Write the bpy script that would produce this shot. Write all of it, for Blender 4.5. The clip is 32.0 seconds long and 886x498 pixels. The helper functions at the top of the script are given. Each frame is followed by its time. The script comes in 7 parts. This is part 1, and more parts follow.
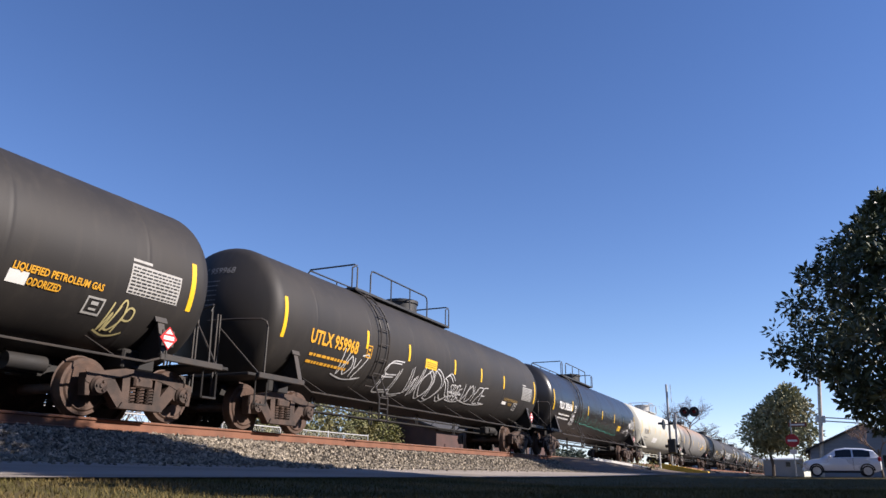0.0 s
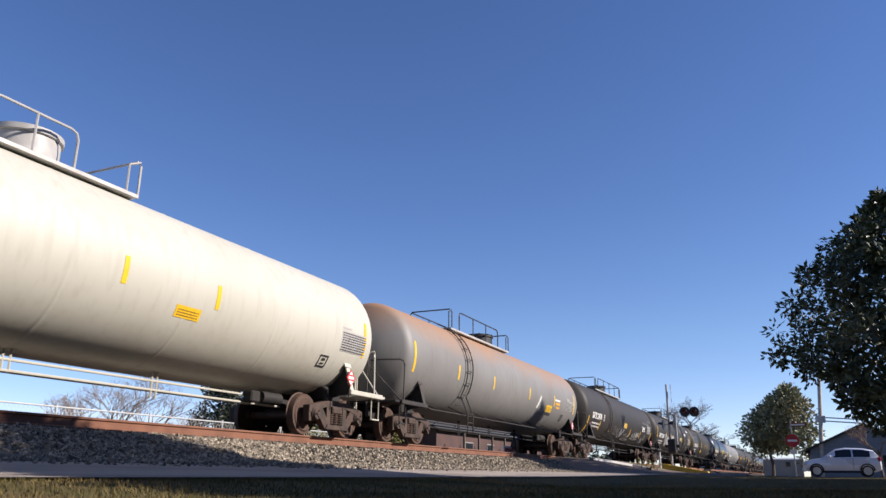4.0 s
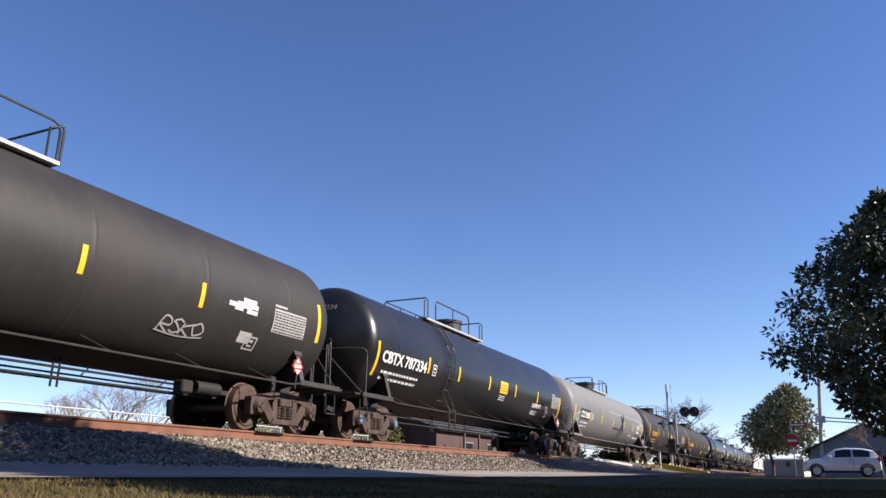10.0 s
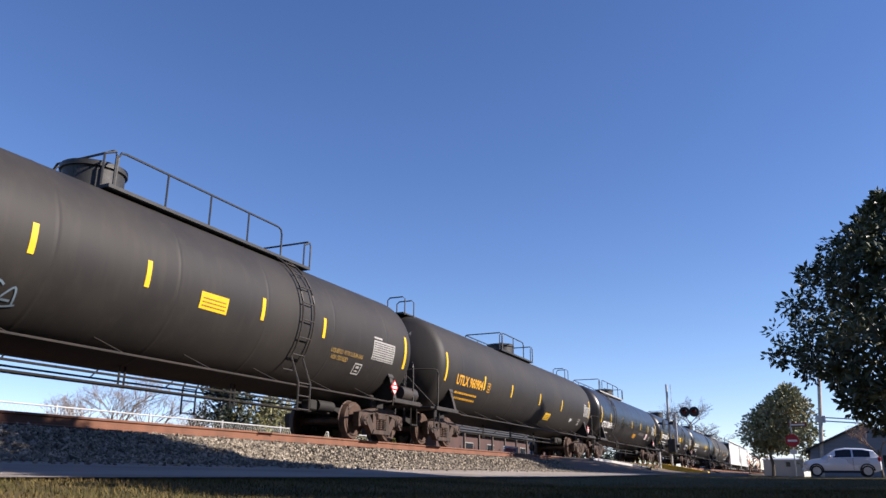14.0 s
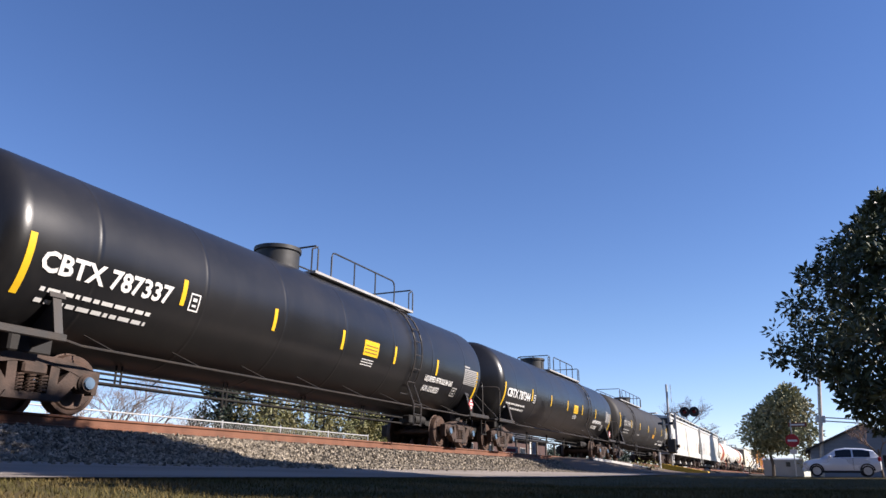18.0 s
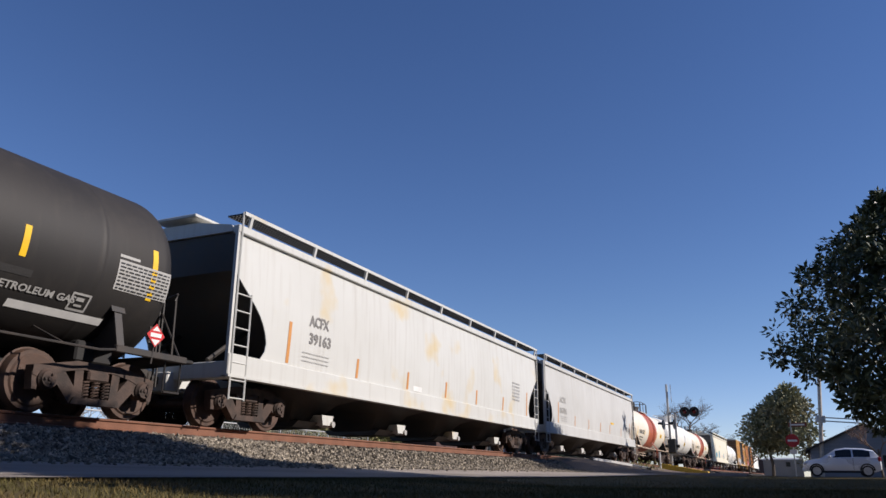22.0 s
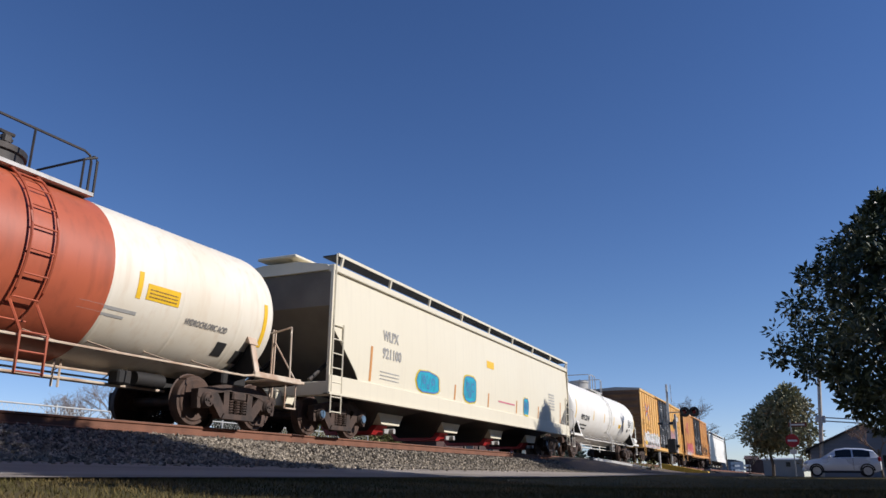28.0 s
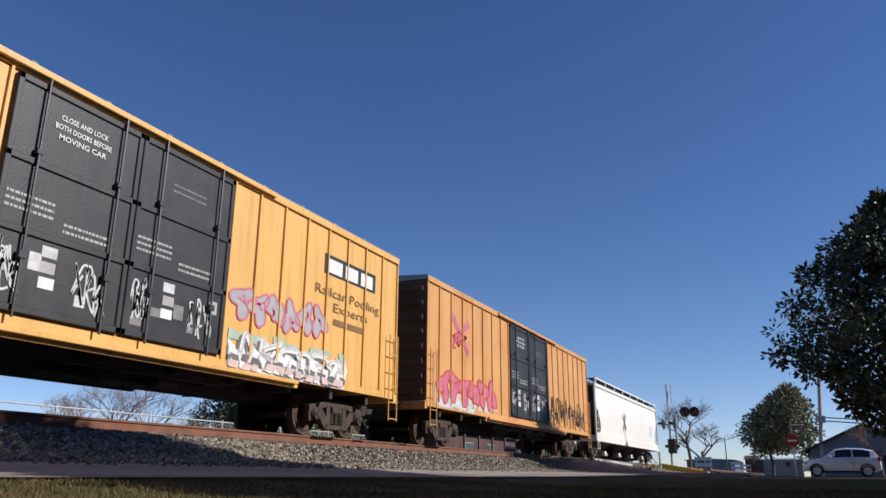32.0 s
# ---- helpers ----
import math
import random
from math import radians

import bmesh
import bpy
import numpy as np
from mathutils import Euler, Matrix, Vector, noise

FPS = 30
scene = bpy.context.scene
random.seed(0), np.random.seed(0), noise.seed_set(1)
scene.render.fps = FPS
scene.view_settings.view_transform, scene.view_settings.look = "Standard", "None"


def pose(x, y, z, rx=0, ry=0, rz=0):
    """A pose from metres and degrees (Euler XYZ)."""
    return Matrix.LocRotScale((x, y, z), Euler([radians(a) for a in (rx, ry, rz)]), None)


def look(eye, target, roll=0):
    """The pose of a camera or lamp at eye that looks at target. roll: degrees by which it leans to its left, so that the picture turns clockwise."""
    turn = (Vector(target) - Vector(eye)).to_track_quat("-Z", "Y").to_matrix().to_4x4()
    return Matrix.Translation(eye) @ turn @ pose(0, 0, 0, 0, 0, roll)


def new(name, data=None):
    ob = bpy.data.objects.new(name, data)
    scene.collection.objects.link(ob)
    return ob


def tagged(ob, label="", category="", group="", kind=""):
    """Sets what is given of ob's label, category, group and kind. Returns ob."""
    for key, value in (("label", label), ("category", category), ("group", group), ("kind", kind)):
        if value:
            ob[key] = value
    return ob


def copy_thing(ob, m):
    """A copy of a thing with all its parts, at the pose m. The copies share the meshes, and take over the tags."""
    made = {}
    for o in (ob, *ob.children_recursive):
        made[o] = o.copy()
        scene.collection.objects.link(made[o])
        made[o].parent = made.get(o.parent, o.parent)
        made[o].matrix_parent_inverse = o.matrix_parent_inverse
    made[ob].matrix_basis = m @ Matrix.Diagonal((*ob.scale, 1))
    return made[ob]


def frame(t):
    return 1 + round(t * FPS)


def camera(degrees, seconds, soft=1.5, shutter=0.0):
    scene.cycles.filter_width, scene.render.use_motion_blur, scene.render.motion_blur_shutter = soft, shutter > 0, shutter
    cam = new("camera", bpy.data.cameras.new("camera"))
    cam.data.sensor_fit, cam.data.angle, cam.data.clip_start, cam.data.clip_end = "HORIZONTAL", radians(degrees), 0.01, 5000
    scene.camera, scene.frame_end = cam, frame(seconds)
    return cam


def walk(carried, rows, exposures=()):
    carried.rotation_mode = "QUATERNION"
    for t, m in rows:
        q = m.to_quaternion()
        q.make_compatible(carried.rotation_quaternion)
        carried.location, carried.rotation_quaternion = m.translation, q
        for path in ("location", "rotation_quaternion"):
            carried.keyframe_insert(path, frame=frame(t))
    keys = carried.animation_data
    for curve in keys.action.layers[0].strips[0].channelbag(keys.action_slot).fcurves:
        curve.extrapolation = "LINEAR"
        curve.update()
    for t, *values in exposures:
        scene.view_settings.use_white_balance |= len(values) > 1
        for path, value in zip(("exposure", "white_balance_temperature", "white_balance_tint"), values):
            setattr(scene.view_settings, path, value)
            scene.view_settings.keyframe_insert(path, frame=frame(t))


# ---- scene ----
cam = camera(61.0, 32.0)
RAIL_Z, TRACK_Y = 1.12, 10.82
EYE = Vector((0.0, 0.0, 0.30))


def aim(azimuth, tilt, roll):
    """Heading in degrees to the left of the track's direction (+x)."""
    a, b = radians(azimuth), radians(tilt)
    way = Vector((math.cos(a) * math.cos(b), math.sin(a) * math.cos(b), math.sin(b)))
    return look(EYE, EYE + way * 10, roll)


walk(cam, [(0.0, aim(24.91, 16.7, 0.39)), (32.0, aim(24.91, 16.7, 0.39))],
     exposures=[(0, 0.76, 6450, 16), (2.3, 0.76, 6450, 16), (3.0, 0.56, 6450, 16), (4.0, 0.60, 6450, 16), (4.9, 0.76, 6450, 16), (6.0, 0.92, 6450, 16), (7.5, 0.80, 6450, 16), (20.3, 0.78, 6450, 16), (21, 0.80, 6400, 16), (22, 0.14, 6300, 15), (22.6, 0.18, 6270, 15), (23.2, 0.38, 6250, 15), (24, 0.43, 6200, 14), (25, 0.18, 6150, 14), (28, 0.05, 6050, 13), (32, 0.06, 6050, 13)])

# ---- light ----
SUN_AZ, SUN_EL = -75.0, 31.5      # direction to the sun, degrees from +x
world = bpy.data.worlds.new("sky")
scene.world = world
world.use_nodes = True
wn = world.node_tree.nodes
sky = wn.new("ShaderNodeTexSky")
sky.sky_type = "NISHITA"
sky.sun_disc = False
sky.sun_elevation = radians(SUN_EL)
sky.sun_rotation = radians(90.0 - SUN_AZ)
sky.air_density, sky.dust_density, sky.ozone_density = 0.85, 0.0, 2.2
wn["Background"].inputs["Strength"].default_value = 0.098
deep = wn.new("ShaderNodeHueSaturation")
deep.inputs["Saturation"].default_value = 1.17
deep.inputs["Hue"].default_value = 0.510
world.node_tree.links.new(sky.outputs["Color"], deep.inputs["Color"])
# pale blue haze towards the horizon
wcoord, wsplit = wn.new("ShaderNodeTexCoord"), wn.new("ShaderNodeSeparateXYZ")
wband, haze = wn.new("ShaderNodeMapRange"), wn.new("ShaderNodeMixRGB")
wband.interpolation_type = "SMOOTHSTEP"
wband.inputs["From Min"].default_value, wband.inputs["From Max"].default_value = -0.02, 0.20
wband.inputs["To Min"].default_value, wband.inputs["To Max"].default_value = 0.85, 0.0
haze.blend_type = "MULTIPLY"
haze.inputs["Color2"].default_value = (0.92, 0.93, 1.22, 1)
world.node_tree.links.new(wcoord.outputs["Generated"], wsplit.inputs["Vector"])
world.node_tree.links.new(wsplit.outputs["Z"], wband.inputs["Value"])
world.node_tree.links.new(wband.outputs["Result"], haze.inputs["Fac"])
world.node_tree.links.new(deep.outputs["Color"], haze.inputs["Color1"])
world.node_tree.links.new(haze.outputs["Color"], wn["Background"].inputs["Color"])
sun = new("sun", bpy.data.lights.new("sun", "SUN"))
sun.data.energy, sun.data.angle, sun.data.color = 5.0, radians(0.53), (1.0, 0.93, 0.82)
_s = Vector((math.cos(radians(SUN_AZ)) * math.cos(radians(SUN_EL)), math.sin(radians(SUN_AZ)) * math.cos(radians(SUN_EL)), math.sin(radians(SUN_EL))))
sun.matrix_world = look(_s * 100, (0, 0, 0))


# ---- materials ----
def material(name, color, rough=0.6, metal=0.0, color2=None, scale=3.0, amount=0.5, grain=40.0, bump=0.15, streak=None, stretch=(1, 1, 1), vary=0.0, coat=0.0, top=None, blot=None):
    """A paint, metal or earth with broad stains, fine grain and relief. streak: colour of vertical run-down dirt."""
    m = bpy.data.materials.new(name)
    m.use_nodes = True
    nt = m.node_tree
    n, l = nt.nodes, nt.links
    b = n["Principled BSDF"]
    b.inputs["Roughness"].default_value = rough
    b.inputs["Metallic"].default_value = metal
    b.inputs["Coat Weight"].default_value = coat
    tc = n.new("ShaderNodeTexCoord")
    mp = n.new("ShaderNodeMapping")
    mp.inputs["Scale"].default_value = stretch
    l.new(tc.outputs["Object"], mp.inputs["Vector"])
    big = n.new("ShaderNodeTexNoise")
    big.inputs["Scale"].default_value, big.inputs["Detail"].default_value = scale, 5
    l.new(mp.outputs["Vector"], big.inputs["Vector"])
    ramp = n.new("ShaderNodeValToRGB")
    ramp.color_ramp.elements[0].position, ramp.color_ramp.elements[1].position = 0.38, 0.68
    l.new(big.outputs["Fac"], ramp.inputs["Fac"])
    mix = n.new("ShaderNodeMixRGB")
    c2 = color2 or tuple(c * 0.6 for c in color)
    mix.inputs["Color1"].default_value = (*color, 1)
    mix.inputs["Color2"].default_value = (*c2, 1)
    mul = n.new("ShaderNodeMath")
    mul.operation = "MULTIPLY"
    mul.inputs[1].default_value = amount
    l.new(ramp.outputs["Color"], mul.inputs[0])
    l.new(mul.outputs[0], mix.inputs["Fac"])
    out = mix.outputs["Color"]
    if streak:
        ms = n.new("ShaderNodeMapping")
        ms.inputs["Scale"].default_value = (3.2, 3.2, 0.22)
        l.new(tc.outputs["Object"], ms.inputs["Vector"])
        sn = n.new("ShaderNodeTexNoise")
        sn.inputs["Scale"].default_value, sn.inputs["Detail"].default_value = 2.2, 6
        l.new(ms.outputs["Vector"], sn.inputs["Vector"])
        sr = n.new("ShaderNodeValToRGB")
        sr.color_ramp.elements[0].position, sr.color_ramp.elements[1].position = 0.5, 0.78
        l.new(sn.outputs["Fac"], sr.inputs["Fac"])
        m2 = n.new("ShaderNodeMixRGB")
        m2.inputs["Color2"].default_value = (*streak[:3], 1)
        f = n.new("ShaderNodeMath")
        f.operation = "MULTIPLY"
        f.inputs[1].default_value = streak[3]
        l.new(sr.outputs["Color"], f.inputs[0])
        l.new(f.outputs[0], m2.inputs["Fac"])
        l.new(out, m2.inputs["Color1"])
        out = m2.outputs["Color"]
    if blot:
        bn = n.new("ShaderNodeTexNoise")
        bn.inputs["Scale"].default_value, bn.inputs["Detail"].default_value = blot[4], 3
        l.new(tc.outputs["Object"], bn.inputs["Vector"])
        br = n.new("ShaderNodeMapRange")
        br.inputs["From Min"].default_value, br.inputs["From Max"].default_value = 0.57, 0.74
        br.inputs["To Max"].default_value = blot[3]
        l.new(bn.outputs["Fac"], br.inputs["Value"])
        m4 = n.new("ShaderNodeMixRGB")
        m4.inputs["Color2"].default_value = (*blot[:3], 1)
        l.new(br.outputs["Result"], m4.inputs["Fac"])
        l.new(out, m4.inputs["Color1"])
        out = m4.outputs["Color"]
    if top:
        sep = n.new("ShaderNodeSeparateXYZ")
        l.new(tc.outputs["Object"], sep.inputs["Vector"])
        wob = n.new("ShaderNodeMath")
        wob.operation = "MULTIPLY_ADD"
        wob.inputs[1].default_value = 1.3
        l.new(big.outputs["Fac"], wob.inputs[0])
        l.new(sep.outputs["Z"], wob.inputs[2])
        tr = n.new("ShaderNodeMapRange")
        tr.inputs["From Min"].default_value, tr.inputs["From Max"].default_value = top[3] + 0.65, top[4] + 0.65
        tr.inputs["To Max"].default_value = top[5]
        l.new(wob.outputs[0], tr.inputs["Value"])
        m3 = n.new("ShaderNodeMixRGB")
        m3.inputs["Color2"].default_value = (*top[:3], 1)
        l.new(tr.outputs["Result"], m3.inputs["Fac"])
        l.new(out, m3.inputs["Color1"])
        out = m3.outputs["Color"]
    if vary:
        oi = n.new("ShaderNodeObjectInfo")
        ge = n.new("ShaderNodeNewGeometry")
        ad = n.new("ShaderNodeMath")
        ad.operation = "ADD"
        l.new(oi.outputs["Random"], ad.inputs[0])
        l.new(ge.outputs["Random Per Island"], ad.inputs[1])
        mr = n.new("ShaderNodeMapRange")
        mr.inputs["From Min"].default_value, mr.inputs["From Max"].default_value = 0.3, 1.7
        mr.inputs["To Min"].default_value, mr.inputs["To Max"].default_value = 1 - vary, 1 + vary
        l.new(ad.outputs[0], mr.inputs["Value"])
        hs = n.new("ShaderNodeHueSaturation")
        l.new(mr.outputs["Result"], hs.inputs["Value"])
        l.new(out, hs.inputs["Color"])
        out = hs.outputs["Color"]
    l.new(out, b.inputs["Base Color"])
    fine = n.new("ShaderNodeTexNoise")
    fine.inputs["Scale"].default_value, fine.inputs["Detail"].default_value = grain, 4
    l.new(mp.outputs["Vector"], fine.inputs["Vector"])
    rr = n.new("ShaderNodeMapRange")
    rr.inputs["To Min"].default_value, rr.inputs["To Max"].default_value = max(0.02, rough - 0.12), min(1, rough + 0.12)
    l.new(big.outputs["Fac"], rr.inputs["Value"])
    l.new(rr.outputs["Result"], b.inputs["Roughness"])
    bp = n.new("ShaderNodeBump")
    bp.inputs["Strength"].default_value = bump
    bp.inputs["Distance"].default_value = 0.02
    l.new(fine.outputs["Fac"], bp.inputs["Height"])
    l.new(bp.outputs["Normal"], b.inputs["Normal"])
    return m


BLACK = material("black_tank_paint", (0.021, 0.019, 0.018), 0.62, color2=(0.034, 0.029, 0.025), scale=0.6, amount=0.8, bump=0.05, streak=(0.05, 0.042, 0.035, 0.35))
GLOSS = material("glossy_black_tank_paint", (0.012, 0.012, 0.013), 0.33, color2=(0.022, 0.02, 0.019), scale=0.6, amount=0.6, bump=0.03, streak=(0.03, 0.027, 0.024, 0.3))
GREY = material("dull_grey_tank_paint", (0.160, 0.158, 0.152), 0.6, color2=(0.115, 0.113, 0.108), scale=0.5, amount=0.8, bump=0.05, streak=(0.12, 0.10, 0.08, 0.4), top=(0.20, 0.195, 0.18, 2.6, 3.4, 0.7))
RUSTGREY = material("rusty_grey_tank_paint", (0.20, 0.195, 0.185), 0.6, color2=(0.13, 0.125, 0.12), scale=0.4, amount=0.6, bump=0.06, streak=(0.13, 0.11, 0.09, 0.4), top=(0.34, 0.19, 0.10, 2.7, 3.7, 0.95))
CREAM = material("cream_tank_paint", (0.50, 0.485, 0.415), 0.5, color2=(0.42, 0.40, 0.33), scale=0.5, amount=0.6, bump=0.04, streak=(0.27, 0.235, 0.18, 0.3))
WHITE = material("white_tank_paint", (0.82, 0.80, 0.74), 0.42, color2=(0.70, 0.65, 0.55), scale=0.5, amount=0.5, bump=0.03, streak=(0.62, 0.52, 0.40, 0.2))
REDBAND = material("oxide_red_band_paint", (0.46, 0.115, 0.055), 0.42, color2=(0.34, 0.08, 0.04), scale=0.8, amount=0.6, bump=0.04, streak=(0.16, 0.05, 0.03, 0.4))
HOPPER = material("weathered_white_hopper_paint", (0.52, 0.515, 0.49), 0.6, color2=(0.41, 0.405, 0.38), scale=0.5, amount=0.6, bump=0.06, streak=(0.36, 0.32, 0.26, 0.4))
HOPSTAIN = material("rust_stained_white_hopper_paint", (0.57, 0.57, 0.54), 0.6, color2=(0.49, 0.485, 0.45), scale=0.5, amount=0.6, bump=0.06, streak=(0.34, 0.30, 0.25, 0.35), blot=(0.58, 0.42, 0.15, 0.8, 0.75))
HOPPER2 = material("beige_hopper_paint", (0.72, 0.66, 0.51), 0.5, color2=(0.66, 0.60, 0.46), scale=0.5, amount=0.5, bump=0.05, streak=(0.45, 0.40, 0.31, 0.16))
YELLOWBOX = material("yellow_boxcar_paint", (0.74, 0.43, 0.12), 0.5, color2=(0.62, 0.33, 0.09), scale=0.6, amount=0.5, bump=0.05, streak=(0.30, 0.15, 0.05, 0.4))
DARKSTEEL = material("soot_and_shade_steel", (0.028, 0.025, 0.023), 0.6, color2=(0.05, 0.036, 0.027), scale=4, amount=0.7)
# parts under the tank: lack of light there put into a near-black colour
UNDERBLACK = material("shade_black_underparts", (0.012, 0.011, 0.011), 0.75, color2=(0.022, 0.018, 0.015), scale=4, amount=0.7)
TRUCKSTEEL = material("rust_brown_cast_steel", (0.072, 0.043, 0.031), 0.75, color2=(0.026, 0.020, 0.017), scale=5, amount=0.8, bump=0.3)
WHEELSTEEL = material("rusted_wheel_steel", (0.085, 0.046, 0.030), 0.7, color2=(0.04, 0.026, 0.02), scale=5, amount=0.8, bump=0.2)
TREAD = material("polished_tread_steel", (0.45, 0.44, 0.43), 0.3, 0.9, scale=8, amount=0.3)
RAILSTEEL = material("rust_brown_rail_steel", (0.20, 0.085, 0.048), 0.8, color2=(0.13, 0.058, 0.035), scale=3, amount=0.7, bump=0.3)
TIEWOOD = material("creosoted_tie_wood", (0.075, 0.055, 0.042), 0.85, color2=(0.04, 0.032, 0.027), scale=6, amount=0.7, bump=0.5, vary=0.25)
STONE = material("crushed_limestone", (0.31, 0.265, 0.205), 0.85, color2=(0.08, 0.07, 0.06), scale=11, amount=0.85, bump=0.4, vary=0.85)
STONEBED = material("gap_shade_stone_bed", (0.060, 0.052, 0.044), 0.9, color2=(0.028, 0.025, 0.022), scale=14, amount=0.8, grain=60, bump=0.9)
ASPHALT = material("worn_asphalt", (0.15, 0.126, 0.108), 0.85, color2=(0.095, 0.08, 0.068), scale=1.2, amount=0.8, grain=160, bump=0.5)
CONCRETE = material("pale_concrete", (0.52, 0.47, 0.40), 0.8, color2=(0.24, 0.22, 0.20), scale=2, amount=0.7, grain=90, bump=0.3)
LAWN = material("dry_lawn_soil", (0.072, 0.068, 0.028), 0.95, color2=(0.12, 0.086, 0.042), scale=1.3, amount=0.9, grain=60, bump=0.8)
GRASS = material("winter_grass", (0.095, 0.085, 0.030), 0.8, color2=(0.26, 0.165, 0.075), scale=0.9, amount=0.9, bump=0.0, vary=0.35)
BLACK.node_tree.nodes["Principled BSDF"].inputs["Specular IOR Level"].default_value = 0.38
for m in (ASPHALT, LAWN, GRASS, STONE, STONEBED):
    m.node_tree.nodes["Principled BSDF"].inputs["Specular IOR Level"].default_value = 0.12
DECKSTEEL = material("pale_walkway_steel", (0.46, 0.45, 0.43), 0.55, 0.2, color2=(0.30, 0.28, 0.26), scale=3, amount=0.6)
YELLOW = material("yellow_reflective_tape", (0.82, 0.50, 0.02), 0.4, scale=6, amount=0.3, bump=0.02)
WPAINT = material("white_lettering_paint", (0.78, 0.77, 0.74), 0.5, scale=5, amount=0.35, bump=0.02)
YPAINT = material("orange_yellow_lettering_paint", (0.72, 0.36, 0.03), 0.5, scale=5, amount=0.35, bump=0.02)
KPAINT = material("black_lettering_paint", (0.03, 0.03, 0.03), 0.5, scale=5, amount=0.35, bump=0.02)


# ---- mesh kit ----
class Kit:
    """Collects vertices and faces of one part."""

    def __init__(self):
        self.v, self.f = [], []

    def put(self, verts, faces):
        k = len(self.v)
        self.v += [tuple(p) for p in verts]
        self.f += [tuple(i + k for i in q) for q in faces]
        return self

    def box(self, x0, x1, y0, y1, z0, z1, c=0.0):
        if c <= 0:
            return self.put([(x, y, z) for x in (x0, x1) for y in (y0, y1) for z in (z0, z1)],
                            [(0, 1, 3, 2), (4, 6, 7, 5), (0, 4, 5, 1), (2, 3, 7, 6), (0, 2, 6, 4), (1, 5, 7, 3)])
        c = min(c, (x1 - x0) * .45, (y1 - y0) * .45, (z1 - z0) * .45)
        v, ids = [], {}
        for i, (sx, X) in enumerate(((-1, x0), (1, x1))):
            for j, (sy, Y) in enumerate(((-1, y0), (1, y1))):
                for k, (sz, Z) in enumerate(((-1, z0), (1, z1))):
                    for a in range(3):
                        ids[i, j, k, a] = len(v)
                        v.append((X - (sx * c if a != 0 else 0), Y - (sy * c if a != 1 else 0), Z - (sz * c if a != 2 else 0)))
        f = []
        for s in (0, 1):
            f.append([ids[s, j, k, 0] for j, k in ((0, 0), (1, 0), (1, 1), (0, 1))][::1 if s else -1])
            f.append([ids[i, s, k, 1] for i, k in ((0, 0), (0, 1), (1, 1), (1, 0))][::1 if s else -1])
            f.append([ids[i, j, s, 2] for i, j in ((0, 0), (1, 0), (1, 1), (0, 1))][::1 if s else -1])
        for p in (0, 1):
            for q in (0, 1):
                fl = 1 if p == q else -1
                f.append([ids[p, q, 0, 0], ids[p, q, 0, 1], ids[p, q, 1, 1], ids[p, q, 1, 0]][::fl])
                f.append([ids[p, 0, q, 0], ids[p, 1, q, 0], ids[p, 1, q, 2], ids[p, 0, q, 2]][::fl])
                f.append([ids[0, p, q, 1], ids[0, p, q, 2], ids[1, p, q, 2], ids[1, p, q, 1]][::fl])
                for r in (0, 1):
                    f.append([ids[p, q, r, 0], ids[p, q, r, 1], ids[p, q, r, 2]][::1 if (p + q + r) % 2 else -1])
        return self.put(v, f)

    def rod(self, a, b, r, n=8, r2=None):
        a, b = Vector(a), Vector(b)
        d = (b - a).normalized()
        u = d.orthogonal().normalized()
        w = d.cross(u)
        r2 = r if r2 is None else r2
        ring = [(math.cos(2 * math.pi * i / n), math.sin(2 * math.pi * i / n)) for i in range(n)]
        v = [a + (u * c + w * s) * r for c, s in ring] + [b + (u * c + w * s) * r2 for c, s in ring]
        f = [(i, (i + 1) % n, n + (i + 1) % n, n + i) for i in range(n)]
        return self.put(v, f + [tuple(range(n))[::-1], tuple(range(n, 2 * n))])

    def tube(self, pts, r, n=6):
        pts = [Vector(p) for p in pts]
        v, f = [], []
        ref = Vector((0.13, 0.31, 0.94))
        for i, p in enumerate(pts):
            d = (pts[min(i + 1, len(pts) - 1)] - pts[max(i - 1, 0)]).normalized()
            u = d.cross(ref)
            u = (u if u.length > 1e-3 else d.orthogonal()).normalized()
            w = d.cross(u)
            v += [p + (u * math.cos(2 * math.pi * k / n) + w * math.sin(2 * math.pi * k / n)) * r for k in range(n)]
        for i in range(len(pts) - 1):
            f += [(i * n + k, i * n + (k + 1) % n, (i + 1) * n + (k + 1) % n, (i + 1) * n + k) for k in range(n)]
        f += [tuple(range(n))[::-1], tuple(range((len(pts) - 1) * n, len(pts) * n))]
        return self.put(v, f)

    def lathe(self, profile, n=48, axis="x", at=(0, 0, 0), closed=True):
        """profile: (position along the axis, radius)."""
        v, f = [], []
        for p, r in profile:
            for k in range(n):
                a = 2 * math.pi * k / n
                c, s = r * math.cos(a), r * math.sin(a)
                q = {"x": (p, c, s), "y": (s, p, c), "z": (c, s, p)}[axis]
                v.append((q[0] + at[0], q[1] + at[1], q[2] + at[2]))
        for i in range(len(profile) - 1):
            f += [(i * n + k, i * n + (k + 1) % n, (i + 1) * n + (k + 1) % n, (i + 1) * n + k) for k in range(n)]
        if closed:
            f += [tuple(range(n))[::-1], tuple(range((len(profile) - 1) * n, len(profile) * n))]
        return self.put(v, f)

    def prism(self, poly, y0, y1):
        """A polygon of (x, z), anticlockwise seen from -y, pulled from y0 to y1."""
        n = len(poly)
        v = [(x, y0, z) for x, z in poly] + [(x, y1, z) for x, z in poly]
        f = [tuple(range(n)), tuple(range(n, 2 * n))[::-1]]
        return self.put(v, f + [(i, n + i, n + (i + 1) % n, (i + 1) % n) for i in range(n)])

